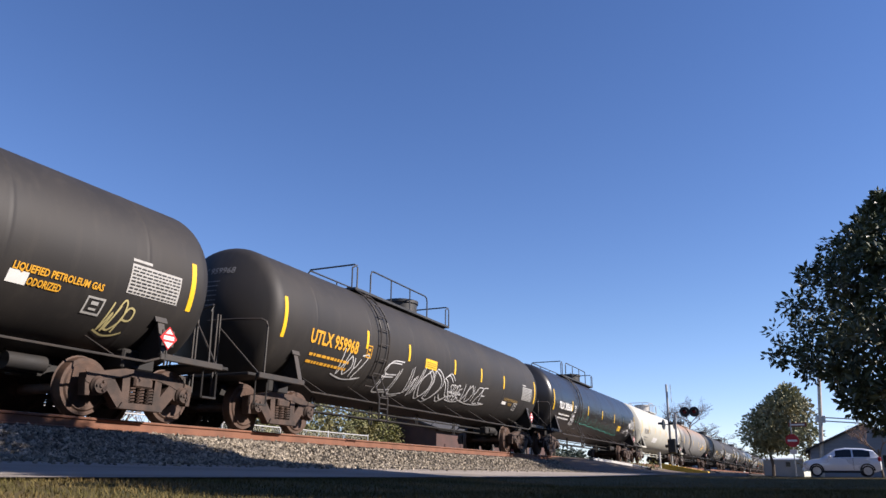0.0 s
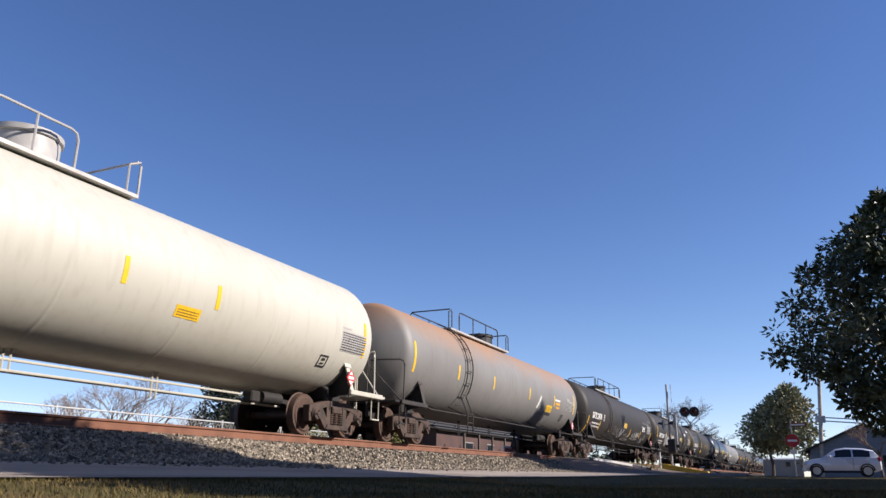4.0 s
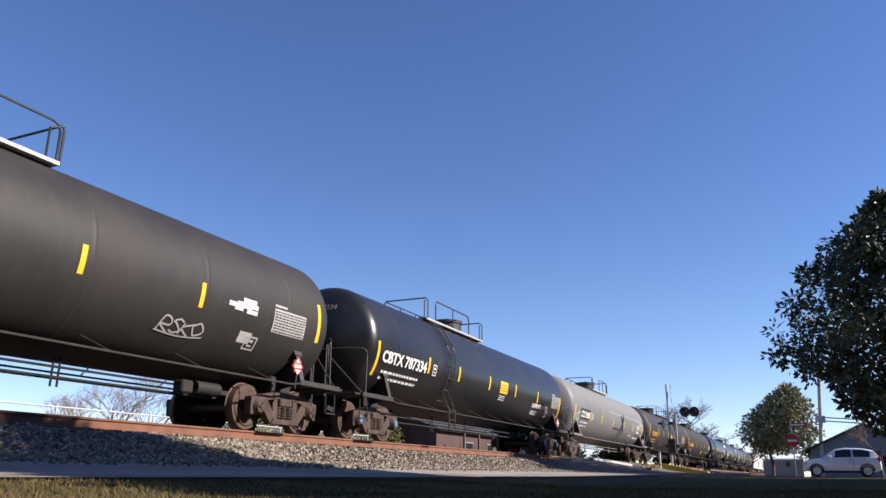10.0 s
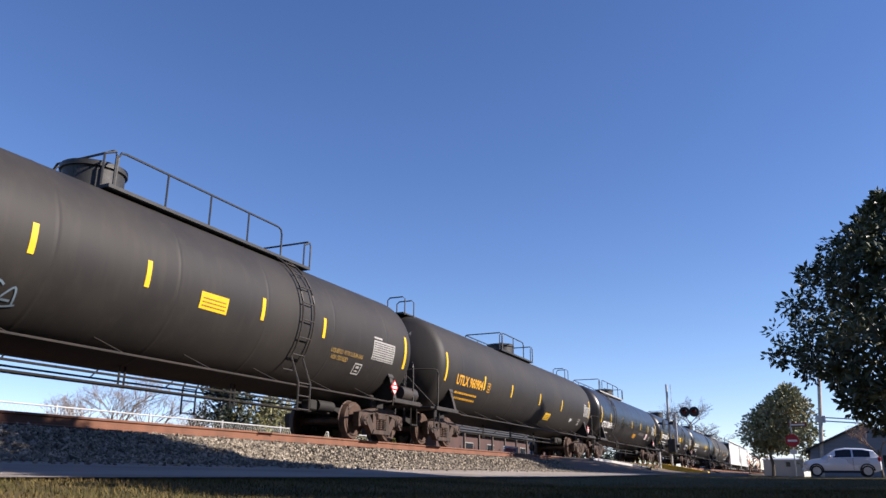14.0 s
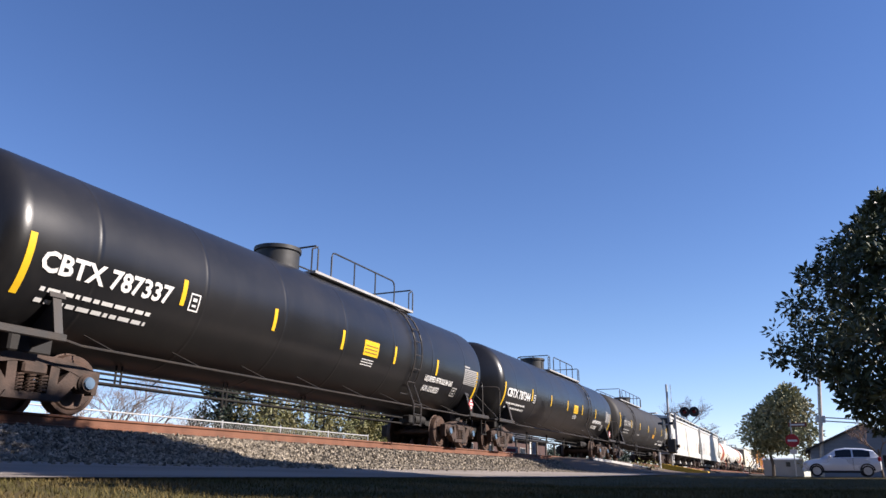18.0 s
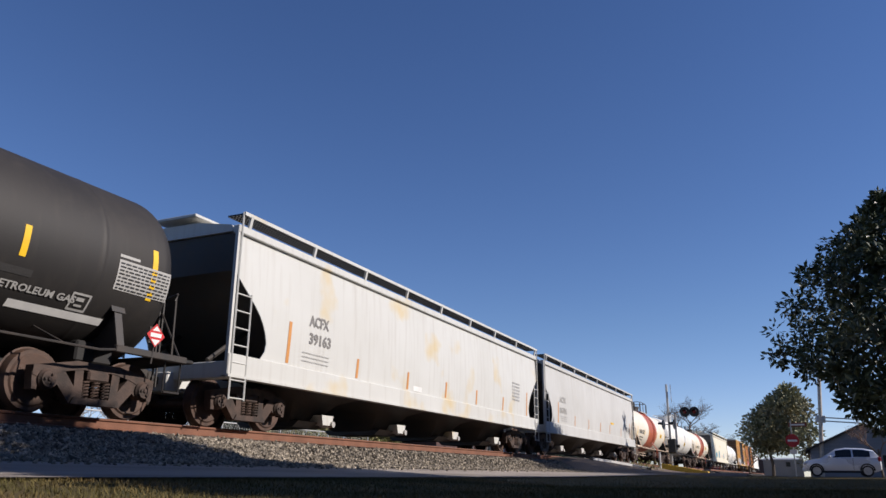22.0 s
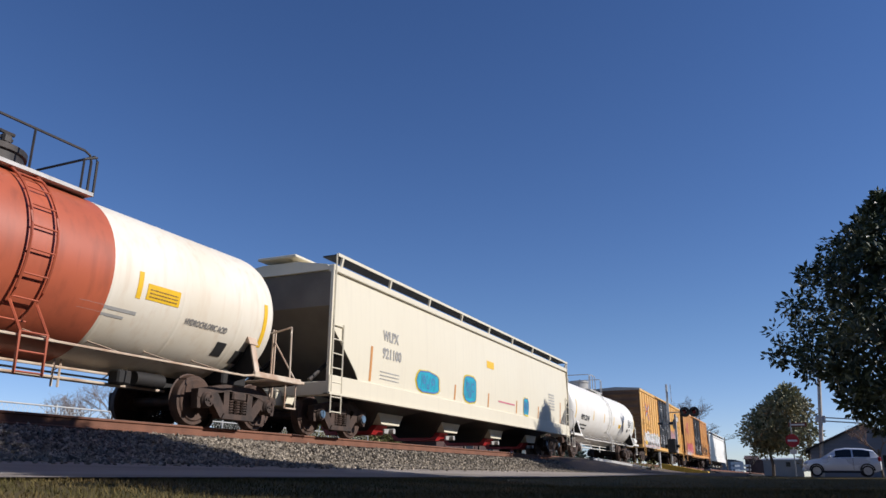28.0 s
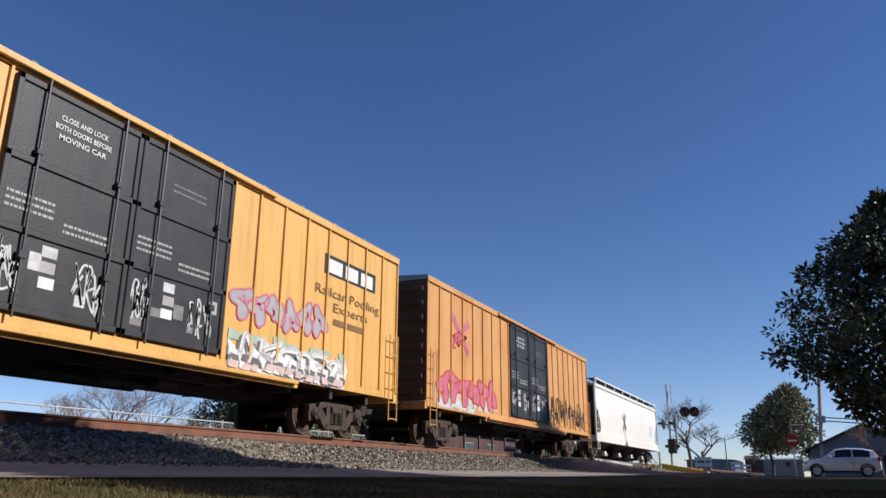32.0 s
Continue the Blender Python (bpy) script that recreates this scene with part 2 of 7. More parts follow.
    def prism_x(self, poly, x0, x1):
        """A polygon of (y, z) pulled along x."""
        n = len(poly)
        v = [(x0, y, z) for y, z in poly] + [(x1, y, z) for y, z in poly]
        f = [tuple(range(n))[::-1], tuple(range(n, 2 * n))]
        return self.put(v, f + [(i, (i + 1) % n, n + (i + 1) % n, n + i) for i in range(n)])

    def moved(self, m):
        k = Kit()
        k.v = [tuple(m @ Vector(p)) for p in self.v]
        k.f = list(self.f)
        return k

    def add(self, other, dx=0, dy=0, dz=0):
        return self.put([(x + dx, y + dy, z + dz) for x, y, z in other.v], other.f)

    def mesh(self, name, mat, smooth=35):
        me = bpy.data.meshes.new(name)
        me.from_pydata(self.v, [], self.f)
        me.materials.append(mat)
        if smooth:
            me.polygons.foreach_set("use_smooth", [True] * len(me.polygons))
            me.set_sharp_from_angle(angle=radians(smooth))
        return me


def thing(name, label, category, m=None, group="", kind=""):
    ob = new(name)
    ob.empty_display_size = 0.3
    if m is not None:
        ob.matrix_basis = m
    return tagged(ob, label, category, group, kind)


MANY = ("lettering", "head_lettering", "graffiti_outline", "graffiti_shadow", "spray_blotch", "spring_nest", "stencil_print", "plate_print", "graffiti", "end_corrugation", "brake_piping", "walkway_grating", "door_print", "board_print", "far_ties")


def part(name, kit, mat, parent, label="", at=None, smooth=35):
    """One mesh object under a thing or a part. kit: a Kit or ready mesh data."""
    me = kit.mesh(name, mat, smooth) if isinstance(kit, Kit) else kit
    ob = new(name, me)
    ob.parent = parent
    if at is not None:
        ob.matrix_basis = at
    if label:
        ob["label"] = label
    if name in MANY:
        tagged(ob, kind="stuff")
    return ob


def solid(name, kit, mat, label, category, group="", kind="", at=None, smooth=35):
    """A top-level thing that is one mesh."""
    ob = new(name, kit.mesh(name, mat, smooth))
    if at is not None:
        ob.matrix_basis = at
    return tagged(ob, label, category, group, kind)


_texts = {}


def letters(body, size, bold=0.03):
    """Vertices and faces of a line of writing, its left foot at 0, 0."""
    if (body, size, bold) not in _texts:
        cu = bpy.data.curves.new("writing", "FONT")
        cu.body, cu.size, cu.resolution_u, cu.offset = body, size, 2, size * bold
        ob = bpy.data.objects.new("writing", cu)
        me = bpy.data.meshes.new_from_object(ob)
        if size > 0.45:
            # cut tall letters into strips, so that they follow the tank's curve
            bm = bmesh.new()
            bm.from_mesh(me)
            for i in range(-3, int(size / 0.09) + 3):
                bmesh.ops.bisect_plane(bm, geom=bm.verts[:] + bm.edges[:] + bm.faces[:], plane_co=(0, i * 0.09, 0), plane_no=(0, 1, 0))
            bm.to_mesh(me)
            bm.free()
        _texts[body, size, bold] = ([tuple(v.co[:2]) for v in me.vertices], [tuple(p.vertices) for p in me.polygons])
        bpy.data.objects.remove(ob)
        bpy.data.curves.remove(cu)
        bpy.data.meshes.remove(me)
    return _texts[body, size, bold]


STROKES = {"A": "00 26 40|12 32", "B": "00 06 35 14 42 30 00", "C": "45 36 16 04 02 10 30 41", "D": "00 06 26 44 42 20 00", "E": "46 16 05 03 33|03 01 10 40", "F": "46 06 00|03 33", "G": "45 26 04 02 20 40 43 23", "H": "06 00|46 40|03 43", "I": "20 26", "J": "36 31 10 01", "K": "06 00|46 03 40", "L": "06 00 40", "M": "00 06 23 46 40", "N": "00 06 40 46", "O": "26 04 02 20 42 44 26", "P": "00 06 36 44 33 03", "R": "00 06 36 44 33 03 40", "S": "45 26 05 14 32 41 20 01", "T": "06 46|26 20", "U": "06 01 20 41 46", "V": "06 20 46", "W": "06 10 24 30 46", "X": "06 40|46 00", "Y": "06 23 46|23 20", "Z": "06 46 00 40"}


def curve(pts, n=6):
    """A smooth line through points."""
    out = []
    for a in range(len(pts) - 1):
        p0, p1, p2, p3 = pts[max(0, a - 1)], pts[a], pts[a + 1], pts[min(len(pts) - 1, a + 2)]
        for i in range(n):
            t = i / n
            out.append(tuple(0.5 * (2 * p1[q] + (p2[q] - p0[q]) * t + (2 * p0[q] - 5 * p1[q] + 4 * p2[q] - p3[q]) * t * t + (3 * p1[q] - p0[q] - 3 * p2[q] + p3[q]) * t ** 3) for q in (0, 1)))
    return out + [tuple(pts[-1])]


class Skin:
    """Maps flat (x, height) drawing on to a car's near side."""

    def __init__(self, where):
        self.where = where

    def writing(self, body, x, z, size, wide=1.0, bold=0.03):
        v, f = letters(body, size, bold)
        k = Kit()
        return k.put([self.where(x + a * wide, z + b, 0.012) for a, b in v], f)

    def patch(self, x, z, w, h, e=0.006, lean=0.0):
        k, n = Kit(), max(2, int(h / 0.12) + 1)
        v = []
        for j in range(n + 1):
            t = j / n
            v += [self.where(x + lean * t, z + h * t, e), self.where(x + w + lean * t, z + h * t, e)]
        return k.put(v, [(2 * j, 2 * j + 1, 2 * j + 3, 2 * j + 2) for j in range(n)])

    def throwup(self, x, z, w, h, n, rng):
        """Bubble letters: a filled shape and its outline for each letter."""
        fill, line = Kit(), Kit()
        step = w / n
        for i in range(n):
            cx, cz = x + step * (i + 0.5), z + h * rng.uniform(0.42, 0.58)
            ph, m = rng.uniform(0, 6), rng.choice((2, 3, 3))
            pts = []
            for q in range(28):
                t = 2 * math.pi * q / 28
                rr = 0.78 + 0.26 * math.sin(m * t + ph) + 0.10 * math.sin(5 * t + 2 * ph)
                pts.append((cx + 0.66 * step * rr * math.cos(t), cz + 0.52 * h * rr * math.sin(t)))
            e = 0.006 + 0.0012 * i
            c = len(fill.v)
            fill.put([self.where(cx, cz, e)] + [self.where(a, b, e) for a, b in pts], [(0, 1 + q, 1 + (q + 1) % 28) for q in range(28)])
            line.add(self.ribbon(pts + pts[:1], 0.045, e + 0.005))
            for _ in range(2):
                a, b = (cx + rng.uniform(-.3, .3) * step, cz + rng.uniform(-.25, .25) * h), (cx + rng.uniform(-.3, .3) * step, cz + rng.uniform(-.25, .25) * h)
                line.add(self.ribbon([a, ((a[0] + b[0]) / 2 + 0.04, (a[1] + b[1]) / 2), b], 0.05, e + 0.005))
        return fill, line

    def disc(self, pts, e):
        """A filled outline that follows the side's curve."""
        k = Kit()
        n = len(pts)
        cx, cz = sum(p[0] for p in pts) / n, sum(p[1] for p in pts) / n
        v = [self.where(cx, cz, e)]
        for s in (0.25, 0.5, 0.75, 1.0):
            v += [self.where(cx + (x - cx) * s, cz + (z - cz) * s, e) for x, z in pts]
        f = [(0, 1 + i, 1 + (i + 1) % n) for i in range(n)]
        for r in range(3):
            f += [(1 + r * n + i, 1 + (r + 1) * n + i, 1 + (r + 1) * n + (i + 1) % n, 1 + r * n + (i + 1) % n) for i in range(n)]
        return k.put(v, f)

    def frame_box(self, x, z, w, h, t=0.025, e=0.010):
        """An outlined stencil box."""
        return Kit().add(self.patch(x, z, w, t, e)).add(self.patch(x, z + h - t, w, t, e)).add(self.patch(x, z, t, h, e)).add(self.patch(x + w - t, z, t, h, e)).add(self.patch(x + w * 0.3, z + h * 0.25, w * 0.4, h * 0.12, e)).add(self.patch(x + w * 0.3, z + h * 0.55, w * 0.4, h * 0.2, e))

    def bars(self, x, z, w, h, rows, rng, e=0.011, fill=0.55):
        """Unreadable small print: broken bars."""
        k = Kit()
        for r in range(rows):
            zz = z + h * (1 - (r + 0.8) / rows)
            a = x
            while a < x + w:
                b = min(x + w, a + rng.uniform(0.035, 0.11) * w)
                k.add(self.patch(a, zz, b - a, h / rows * fill, e))
                a = b + w * 0.022
        return k

    def ribbon(self, pts, width, e=0.009):
        k = Kit()
        v = []
        for i, (x, z) in enumerate(pts):
            a, b = pts[max(0, i - 1)], pts[min(len(pts) - 1, i + 1)]
            dx, dz = b[0] - a[0], b[1] - a[1]
            d = math.hypot(dx, dz) or 1
            nx, nz = -dz / d * width / 2, dx / d * width / 2
            v += [self.where(x + nx, z + nz, e), self.where(x - nx, z - nz, e)]
        return k.put(v, [(2 * i, 2 * i + 1, 2 * i + 3, 2 * i + 2) for i in range(len(pts) - 1)])

    def tag(self, word, x, z, w, h, rng, width=0.03, slant=0.22, hollow=0.0, swash=True, lift=0.0):
        """A sprayed word in loose leaning strokes; hollow: double outlines that far apart."""
        k = Kit()
        step = w / len(word)
        for i, ch in enumerate(word):
            gx, gh, gz0 = x + step * i, h * rng.uniform(0.8, 1.1), z + h * rng.uniform(-0.08, 0.08)
            for line in STROKES[ch].split("|"):
                pts = []
                for p in line.split():
                    a, b = int(p[0]) / 4 + rng.uniform(-.07, .07), int(p[1]) / 6 + rng.uniform(-.05, .05)
                    pts.append((gx + a * step * 0.95 + b * gh * slant, gz0 + b * gh))
                e = 0.009 + lift + 0.0008 * (i % 3)
                for off in ((-hollow, hollow) if hollow else (0.0,)):
                    k.add(self.ribbon(curve([(a + off, b + off * 0.6) for a, b in pts]), width, e))
        if swash:
            k.add(self.ribbon(curve([(x - 0.05 * w, z - 0.04 * h), (x + 0.4 * w, z - 0.16 * h), (x + 0.8 * w, z - 0.10 * h), (x + 1.08 * w, z + 0.05 * h)]), width * 0.8, 0.012))
        return k

    def shards(self, x, z, w, h, n, rng, e=0.006):
        """Angular slabs of sharp-cut graffiti lettering."""
        k = Kit()
        for i in range(n):
            cx, cz = x + w * (i + rng.uniform(0.2, 0.8)) / n, z + h * rng.uniform(0.25, 0.75)
            a, b = w / n * rng.uniform(0.5, 1.1), h * rng.uniform(0.22, 0.5)
            lean = rng.uniform(-0.9, 1.2) * b
            pts = [(cx - a * 0.5, cz - b * rng.uniform(0.5, 1)), (cx + a * rng.uniform(0.2, 0.6), cz - b), (cx + a * 0.55 + lean, cz + b * rng.uniform(0.3, 1)), (cx - a * rng.uniform(0.2, 0.7) + lean, cz + b)]
            pts = [(min(max(p, x), x + w), min(max(q, z), z + h)) for p, q in pts]
            k.put([self.where(p, q, e + 0.0006 * (i % 5)) for p, q in pts], [(0, 1, 2, 3)])
        return k

    def spikes(self, x, z, w, h, n, rng, width=0.03):
        """A sagging sprayed line with short strokes rising from it."""
        base = [(x + w * i / 40, z + h * (0.35 - 0.5 * i / 40) + 0.02 * math.sin(i)) for i in range(41)]
        k = self.ribbon(base, width)
        for i in range(n):
            a, b = base[int(40 * (i + 0.5) / n)]
            hh = h * rng.uniform(0.5, 1.1)
            k.add(self.ribbon([(a, b), (a + hh * 0.35, b + hh * 0.6), (a + hh * 0.5, b + hh)], width * 0.7, 0.010))
        return k

    def scribble(self, x, z, w, h, letters_n, rng, width=0.03):
        """A sprayed tag: looping strokes, letter by letter."""
        k = Kit()
        step = w / letters_n
        for i in range(letters_n):
            cx = x + step * (i + 0.5)
            for _ in range(2):
                pts = [(cx + rng.uniform(-.6, .6) * step, z + rng.uniform(0, 1) * h) for _ in range(5)]
                fine = []
                for a in range(len(pts) - 1):
                    p0, p1, p2, p3 = pts[max(0, a - 1)], pts[a], pts[a + 1], pts[min(len(pts) - 1, a + 2)]
                    for s in range(7):
                        t = s / 7
                        fine.append(tuple(0.5 * (2 * p1[q] + (p2[q] - p0[q]) * t + (2 * p0[q] - 5 * p1[q] + 4 * p2[q] - p3[q]) * t * t + (3 * p1[q] - p0[q] - 3 * p2[q] + p3[q]) * t ** 3) for q in (0, 1)))
                fine = [(a, min(max(b, z - .1 * h), z + 1.1 * h)) for a, b in fine]
                k.add(self.ribbon(fine, width))
        return k


# ---- ground, road, track ----
def smooth(a, b, t):
    t = min(1, max(0, (t - a) / (b - a)))
    return t * t * (3 - 2 * t)


def gz(x, y):
    """Height of the ground."""
    near = 0.17 + 0.085 * smooth(2.6, 4.4, y) + 0.16 * smooth(4.4, 8.0, y)
    far = 0.32 + 0.10 * smooth(0, 8, y)
    z = near + (far - near) * smooth(14, 36, x)
    z += (0.62 - z) * smooth(8.0, 13.5, y)
    z += (0.28 - z) * smooth(60, 140, abs(y)) 
    z += (0.26 - z) * smooth(90, 200, x)
    return z


xs = [-1500, -400, -120, -60, -40, -30] + [-24 + 2 * i for i in range(38)] + [54, 58, 64, 72, 82, 95, 110, 140, 180, 260, 400, 800, 3000]
ys = [-1500, -400, -140, -90, -60, -40, -28, -20, -14, -10, -7, -5, -3, -2, -1, 0, 1, 2, 2.6, 3, 3.5, 4, 4.4, 5, 6, 7, 8, 8.6, 9.4, 10.4, 11.4, 12.4, 13.5, 15, 18, 22, 28, 40, 60, 90, 140, 300, 1500]
k = Kit()
k.put([(x, y, gz(x, y) - 0.012) for x in xs for y in ys], [(i * len(ys) + j, (i + 1) * len(ys) + j, (i + 1) * len(ys) + j + 1, i * len(ys) + j + 1) for i in range(len(xs) - 1) for j in range(len(ys) - 1)])
solid("ground", k, LAWN, "brownish green winter lawn and open ground", "ground", kind="structure", smooth=60)


def sheet(name, mat, label, x0, x1, y0, y1, lift, nx=40, ny=6, category="road"):
    k = Kit()
    v = []
    for i in range(nx + 1):
        for j in range(ny + 1):
            x, y = x0 + (x1 - x0) * i / nx, y0 + (y1 - y0) * j / ny
            v.append((x, y, gz(x, y) + lift))
    k.put(v, [(i * (ny + 1) + j, (i + 1) * (ny + 1) + j, (i + 1) * (ny + 1) + j + 1, i * (ny + 1) + j + 1) for i in range(nx) for j in range(ny)])
    return solid(name, k, mat, label, category, kind="structure", smooth=60)


LANE = material("pale_worn_concrete_lane", (0.34, 0.295, 0.255), 0.85, color2=(0.20, 0.172, 0.15), scale=0.9, amount=0.8, grain=140, bump=0.4, stretch=(0.3, 1.6, 1))
LANE.node_tree.nodes["Principled BSDF"].inputs["Specular IOR Level"].default_value = 0.12
sheet("road", LANE, "narrow pale worn concrete lane beside the railway", -60, 31, 4.5, 7.12, 0.012, 60, 8)
# ballast bed, its dark colour standing for shade between the stones
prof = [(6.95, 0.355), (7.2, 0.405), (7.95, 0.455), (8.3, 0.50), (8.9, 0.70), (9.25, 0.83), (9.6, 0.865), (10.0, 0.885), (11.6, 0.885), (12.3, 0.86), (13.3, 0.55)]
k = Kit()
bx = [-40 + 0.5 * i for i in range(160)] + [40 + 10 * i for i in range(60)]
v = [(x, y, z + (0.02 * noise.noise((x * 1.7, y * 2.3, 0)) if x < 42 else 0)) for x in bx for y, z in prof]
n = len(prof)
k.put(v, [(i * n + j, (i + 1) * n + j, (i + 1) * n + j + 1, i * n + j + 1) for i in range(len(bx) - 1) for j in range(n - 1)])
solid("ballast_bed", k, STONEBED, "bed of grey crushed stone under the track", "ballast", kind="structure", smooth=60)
# loose stones on the shoulder
rng = random.Random(7)
shapes = []
for _ in range(6):
    q = Kit()
    pts = [(1, 0, 0), (-1, 0, 0), (0, 1, 0), (0, -1, 0), (0, 0, 1), (0, 0, -1)]
    sc = [rng.uniform(0.6, 1.25) for _ in pts]
    pts = [tuple(c * s + rng.uniform(-.2, .2) for c in p) for p, s in zip(pts, sc)]
    shapes.append((pts, [(0, 2, 4), (2, 1, 4), (1, 3, 4), (3, 0, 4), (2, 0, 5), (1, 2, 5), (3, 1, 5), (0, 3, 5)]))
k = Kit()
for i in range(68000):
    x = rng.uniform(-2, 12) if i % 2 else rng.uniform(-6, 40)
    y = rng.uniform(7.12, 10.0) if rng.random() < 0.985 else rng.uniform(6.6, 7.2)
    z = 0.0
    for (ya, za), (yb, zb) in zip([(6.5, 0.37)] + prof, prof):
        if ya <= y <= yb:
            z = za + (zb - za) * (y - ya) / (yb - ya)
    s = rng.uniform(0.016, 0.040) * (1.35 if rng.random() < 0.15 else 1)
    m = Euler((rng.uniform(0, 6), rng.uniform(0, 6), rng.uniform(0, 6))).to_matrix() * s
    pts, f = rng.choice(shapes)
    c = Vector((x, y, z + s * 0.5))
    k.put([m @ Vector(p) + c for p in pts], f)
solid("ballast_stones", k, STONE, "loose grey and tan crushed stones on the track shoulder", "ballast", kind="stuff", smooth=0)
# ties and rails
tie = Kit().box(-0.115, 0.115, -1.30, 1.30, -0.18, 0.0, 0.012).mesh("tie", TIEWOOD)
plate = Kit().box(-0.10, 0.10, -0.17, 0.17, 0, 0.02).mesh("tie_plate", RAILSTEEL)
track = thing("railway_track", "rusty steel rails on dark wooden ties", "railway track", pose(0, TRACK_Y, 0), kind="structure")
for i in range(150):
    t = part("tie", tie, None, track, "", pose(-12 + 0.53 * i, rng.uniform(-.02, .02), 0.925))
    for s in (-1, 1):
        part("tie_plate", plate, None, t, "", pose(0, s * 0.753, 0.0))
k = Kit()
for i in range(500):
    k.box(67.5 + 0.53 * i - 0.115, 67.5 + 0.53 * i + 0.115, -1.3, 1.3, 0.77, 0.925)
part("far_ties", k, TIEWOOD, track)
sec = [(-0.07, 0), (0.07, 0), (0.07, 0.012), (0.012, 0.03), (0.010, 0.13), (0.036, 0.142), (0.036, 0.165), (0.028, 0.175), (-0.028, 0.175), (-0.036, 0.165), (-0.036, 0.142), (-0.010, 0.13), (-0.012, 0.03), (-0.07, 0.012)]
for s in (-1, 1):
    part("rail", Kit().prism_x([(s * 0.753 + a, RAIL_Z - 0.175 + b) for a, b in sec], -60, 700), RAILSTEEL, track, "rust-brown rail", smooth=30)
    part("rail_head", Kit().box(-60, 700, s * 0.753 - 0.024, s * 0.753 + 0.024, RAIL_Z - 0.001, RAIL_Z + 0.002), TREAD, track)


# ---- trees and bushes ----
BARK = material("grey_brown_bark", (0.13, 0.10, 0.075), 0.9, color2=(0.07, 0.055, 0.042), scale=6, amount=0.8, grain=30, bump=0.8, stretch=(1, 1, 0.3))
LEAF = material("dark_glossy_leaf", (0.036, 0.050, 0.018), 0.45, color2=(0.070, 0.066, 0.026), scale=0.7, amount=0.8, bump=0.0, vary=0.45)
LEAF2 = material("olive_leaf", (0.19, 0.19, 0.075), 0.6, color2=(0.20, 0.15, 0.055), scale=0.35, amount=0.8, bump=0.0, vary=0.4)
LEAF3 = material("yellow_green_leaf", (0.19, 0.19, 0.05), 0.6, color2=(0.15, 0.11, 0.04), scale=0.4, amount=0.8, bump=0.0, vary=0.4)
LEAF4 = material("blue_green_needle", (0.022, 0.038, 0.022), 0.6, color2=(0.04, 0.05, 0.025), scale=0.8, amount=0.6, bump=0.0, vary=0.4)
LEAF5 = material("grey_green_leaf", (0.27, 0.27, 0.135), 0.6, color2=(0.32, 0.25, 0.12), scale=0.3, amount=0.8, bump=0.0, vary=0.4)
TWIG = material("bare_grey_twig", (0.16, 0.125, 0.10), 0.9, color2=(0.10, 0.08, 0.065), scale=3, amount=0.6, bump=0.1)
BRUSH = material("red_brown_twig", (0.24, 0.15, 0.105), 0.9, color2=(0.15, 0.10, 0.075), scale=3, amount=0.6, bump=0.1)


SCRUB = material("pale_scrub_twig", (0.27, 0.21, 0.17), 0.9, color2=(0.18, 0.14, 0.11), scale=3, amount=0.6, bump=0.1)


def leaf_clump(k, c, radius, count, size, rng, flat=0.8):
    for _ in range(count):
        d = Vector((rng.gauss(0, 1), rng.gauss(0, 1), rng.gauss(0, flat)))
        d = d.normalized() * radius * rng.uniform(0.35, 1.0)
        p = c + d
        u = (d.normalized() + Vector((rng.uniform(-.7, .7), rng.uniform(-.7, .7), rng.uniform(-.5, .6)))).normalized()
        w = u.cross(Vector((rng.uniform(-1, 1), rng.uniform(-1, 1), rng.uniform(-1, 1)))).normalized()
        s = size * rng.uniform(0.7, 1.3)
        up = u.cross(w) * s * 0.12
        k.put([p, p + u * s * 0.5 + w * s * 0.24 + up, p + u * s, p + u * s * 0.5 - w * s * 0.24 + up], [(0, 1, 2), (0, 2, 3)])


def limbs(k, base, height, rng, n=7, r=0.22, reach=4.0, first=0.25):
    """A tapered trunk with limbs; returns the limb tips."""
    pts = [base + Vector((rng.uniform(-.12, .12) * i, rng.uniform(-.12, .12) * i, height * i / 6)) for i in range(7)]
    for i in range(6):
        k.rod(pts[i], pts[i + 1], r * (1 - i / 7), 8, r * (1 - (i + 1) / 7))
    tips = [pts[-1]]
    for j in range(n):
        f = first + (0.95 - first) * j / n
        i = min(5, int(f * 6))
        a = pts[i].lerp(pts[i + 1], f * 6 - i)
        t = j * 2.4 + rng.uniform(-.4, .4)
        d = Vector((math.cos(t), math.sin(t), rng.uniform(0.25, 0.7)))
        q = reach * (1 - 0.6 * f) * rng.uniform(0.7, 1.1)
        m = a + d * q * 0.5 + Vector((0, 0, rng.uniform(-.1, .3)))
        b = a + d * q
        k.rod(a, m, r * 0.42 * (1 - f * 0.5), 6, r * 0.26 * (1 - f * 0.5))
        k.rod(m, b, r * 0.26 * (1 - f * 0.5), 6, r * 0.08)
        tips += [b, m]
    return tips


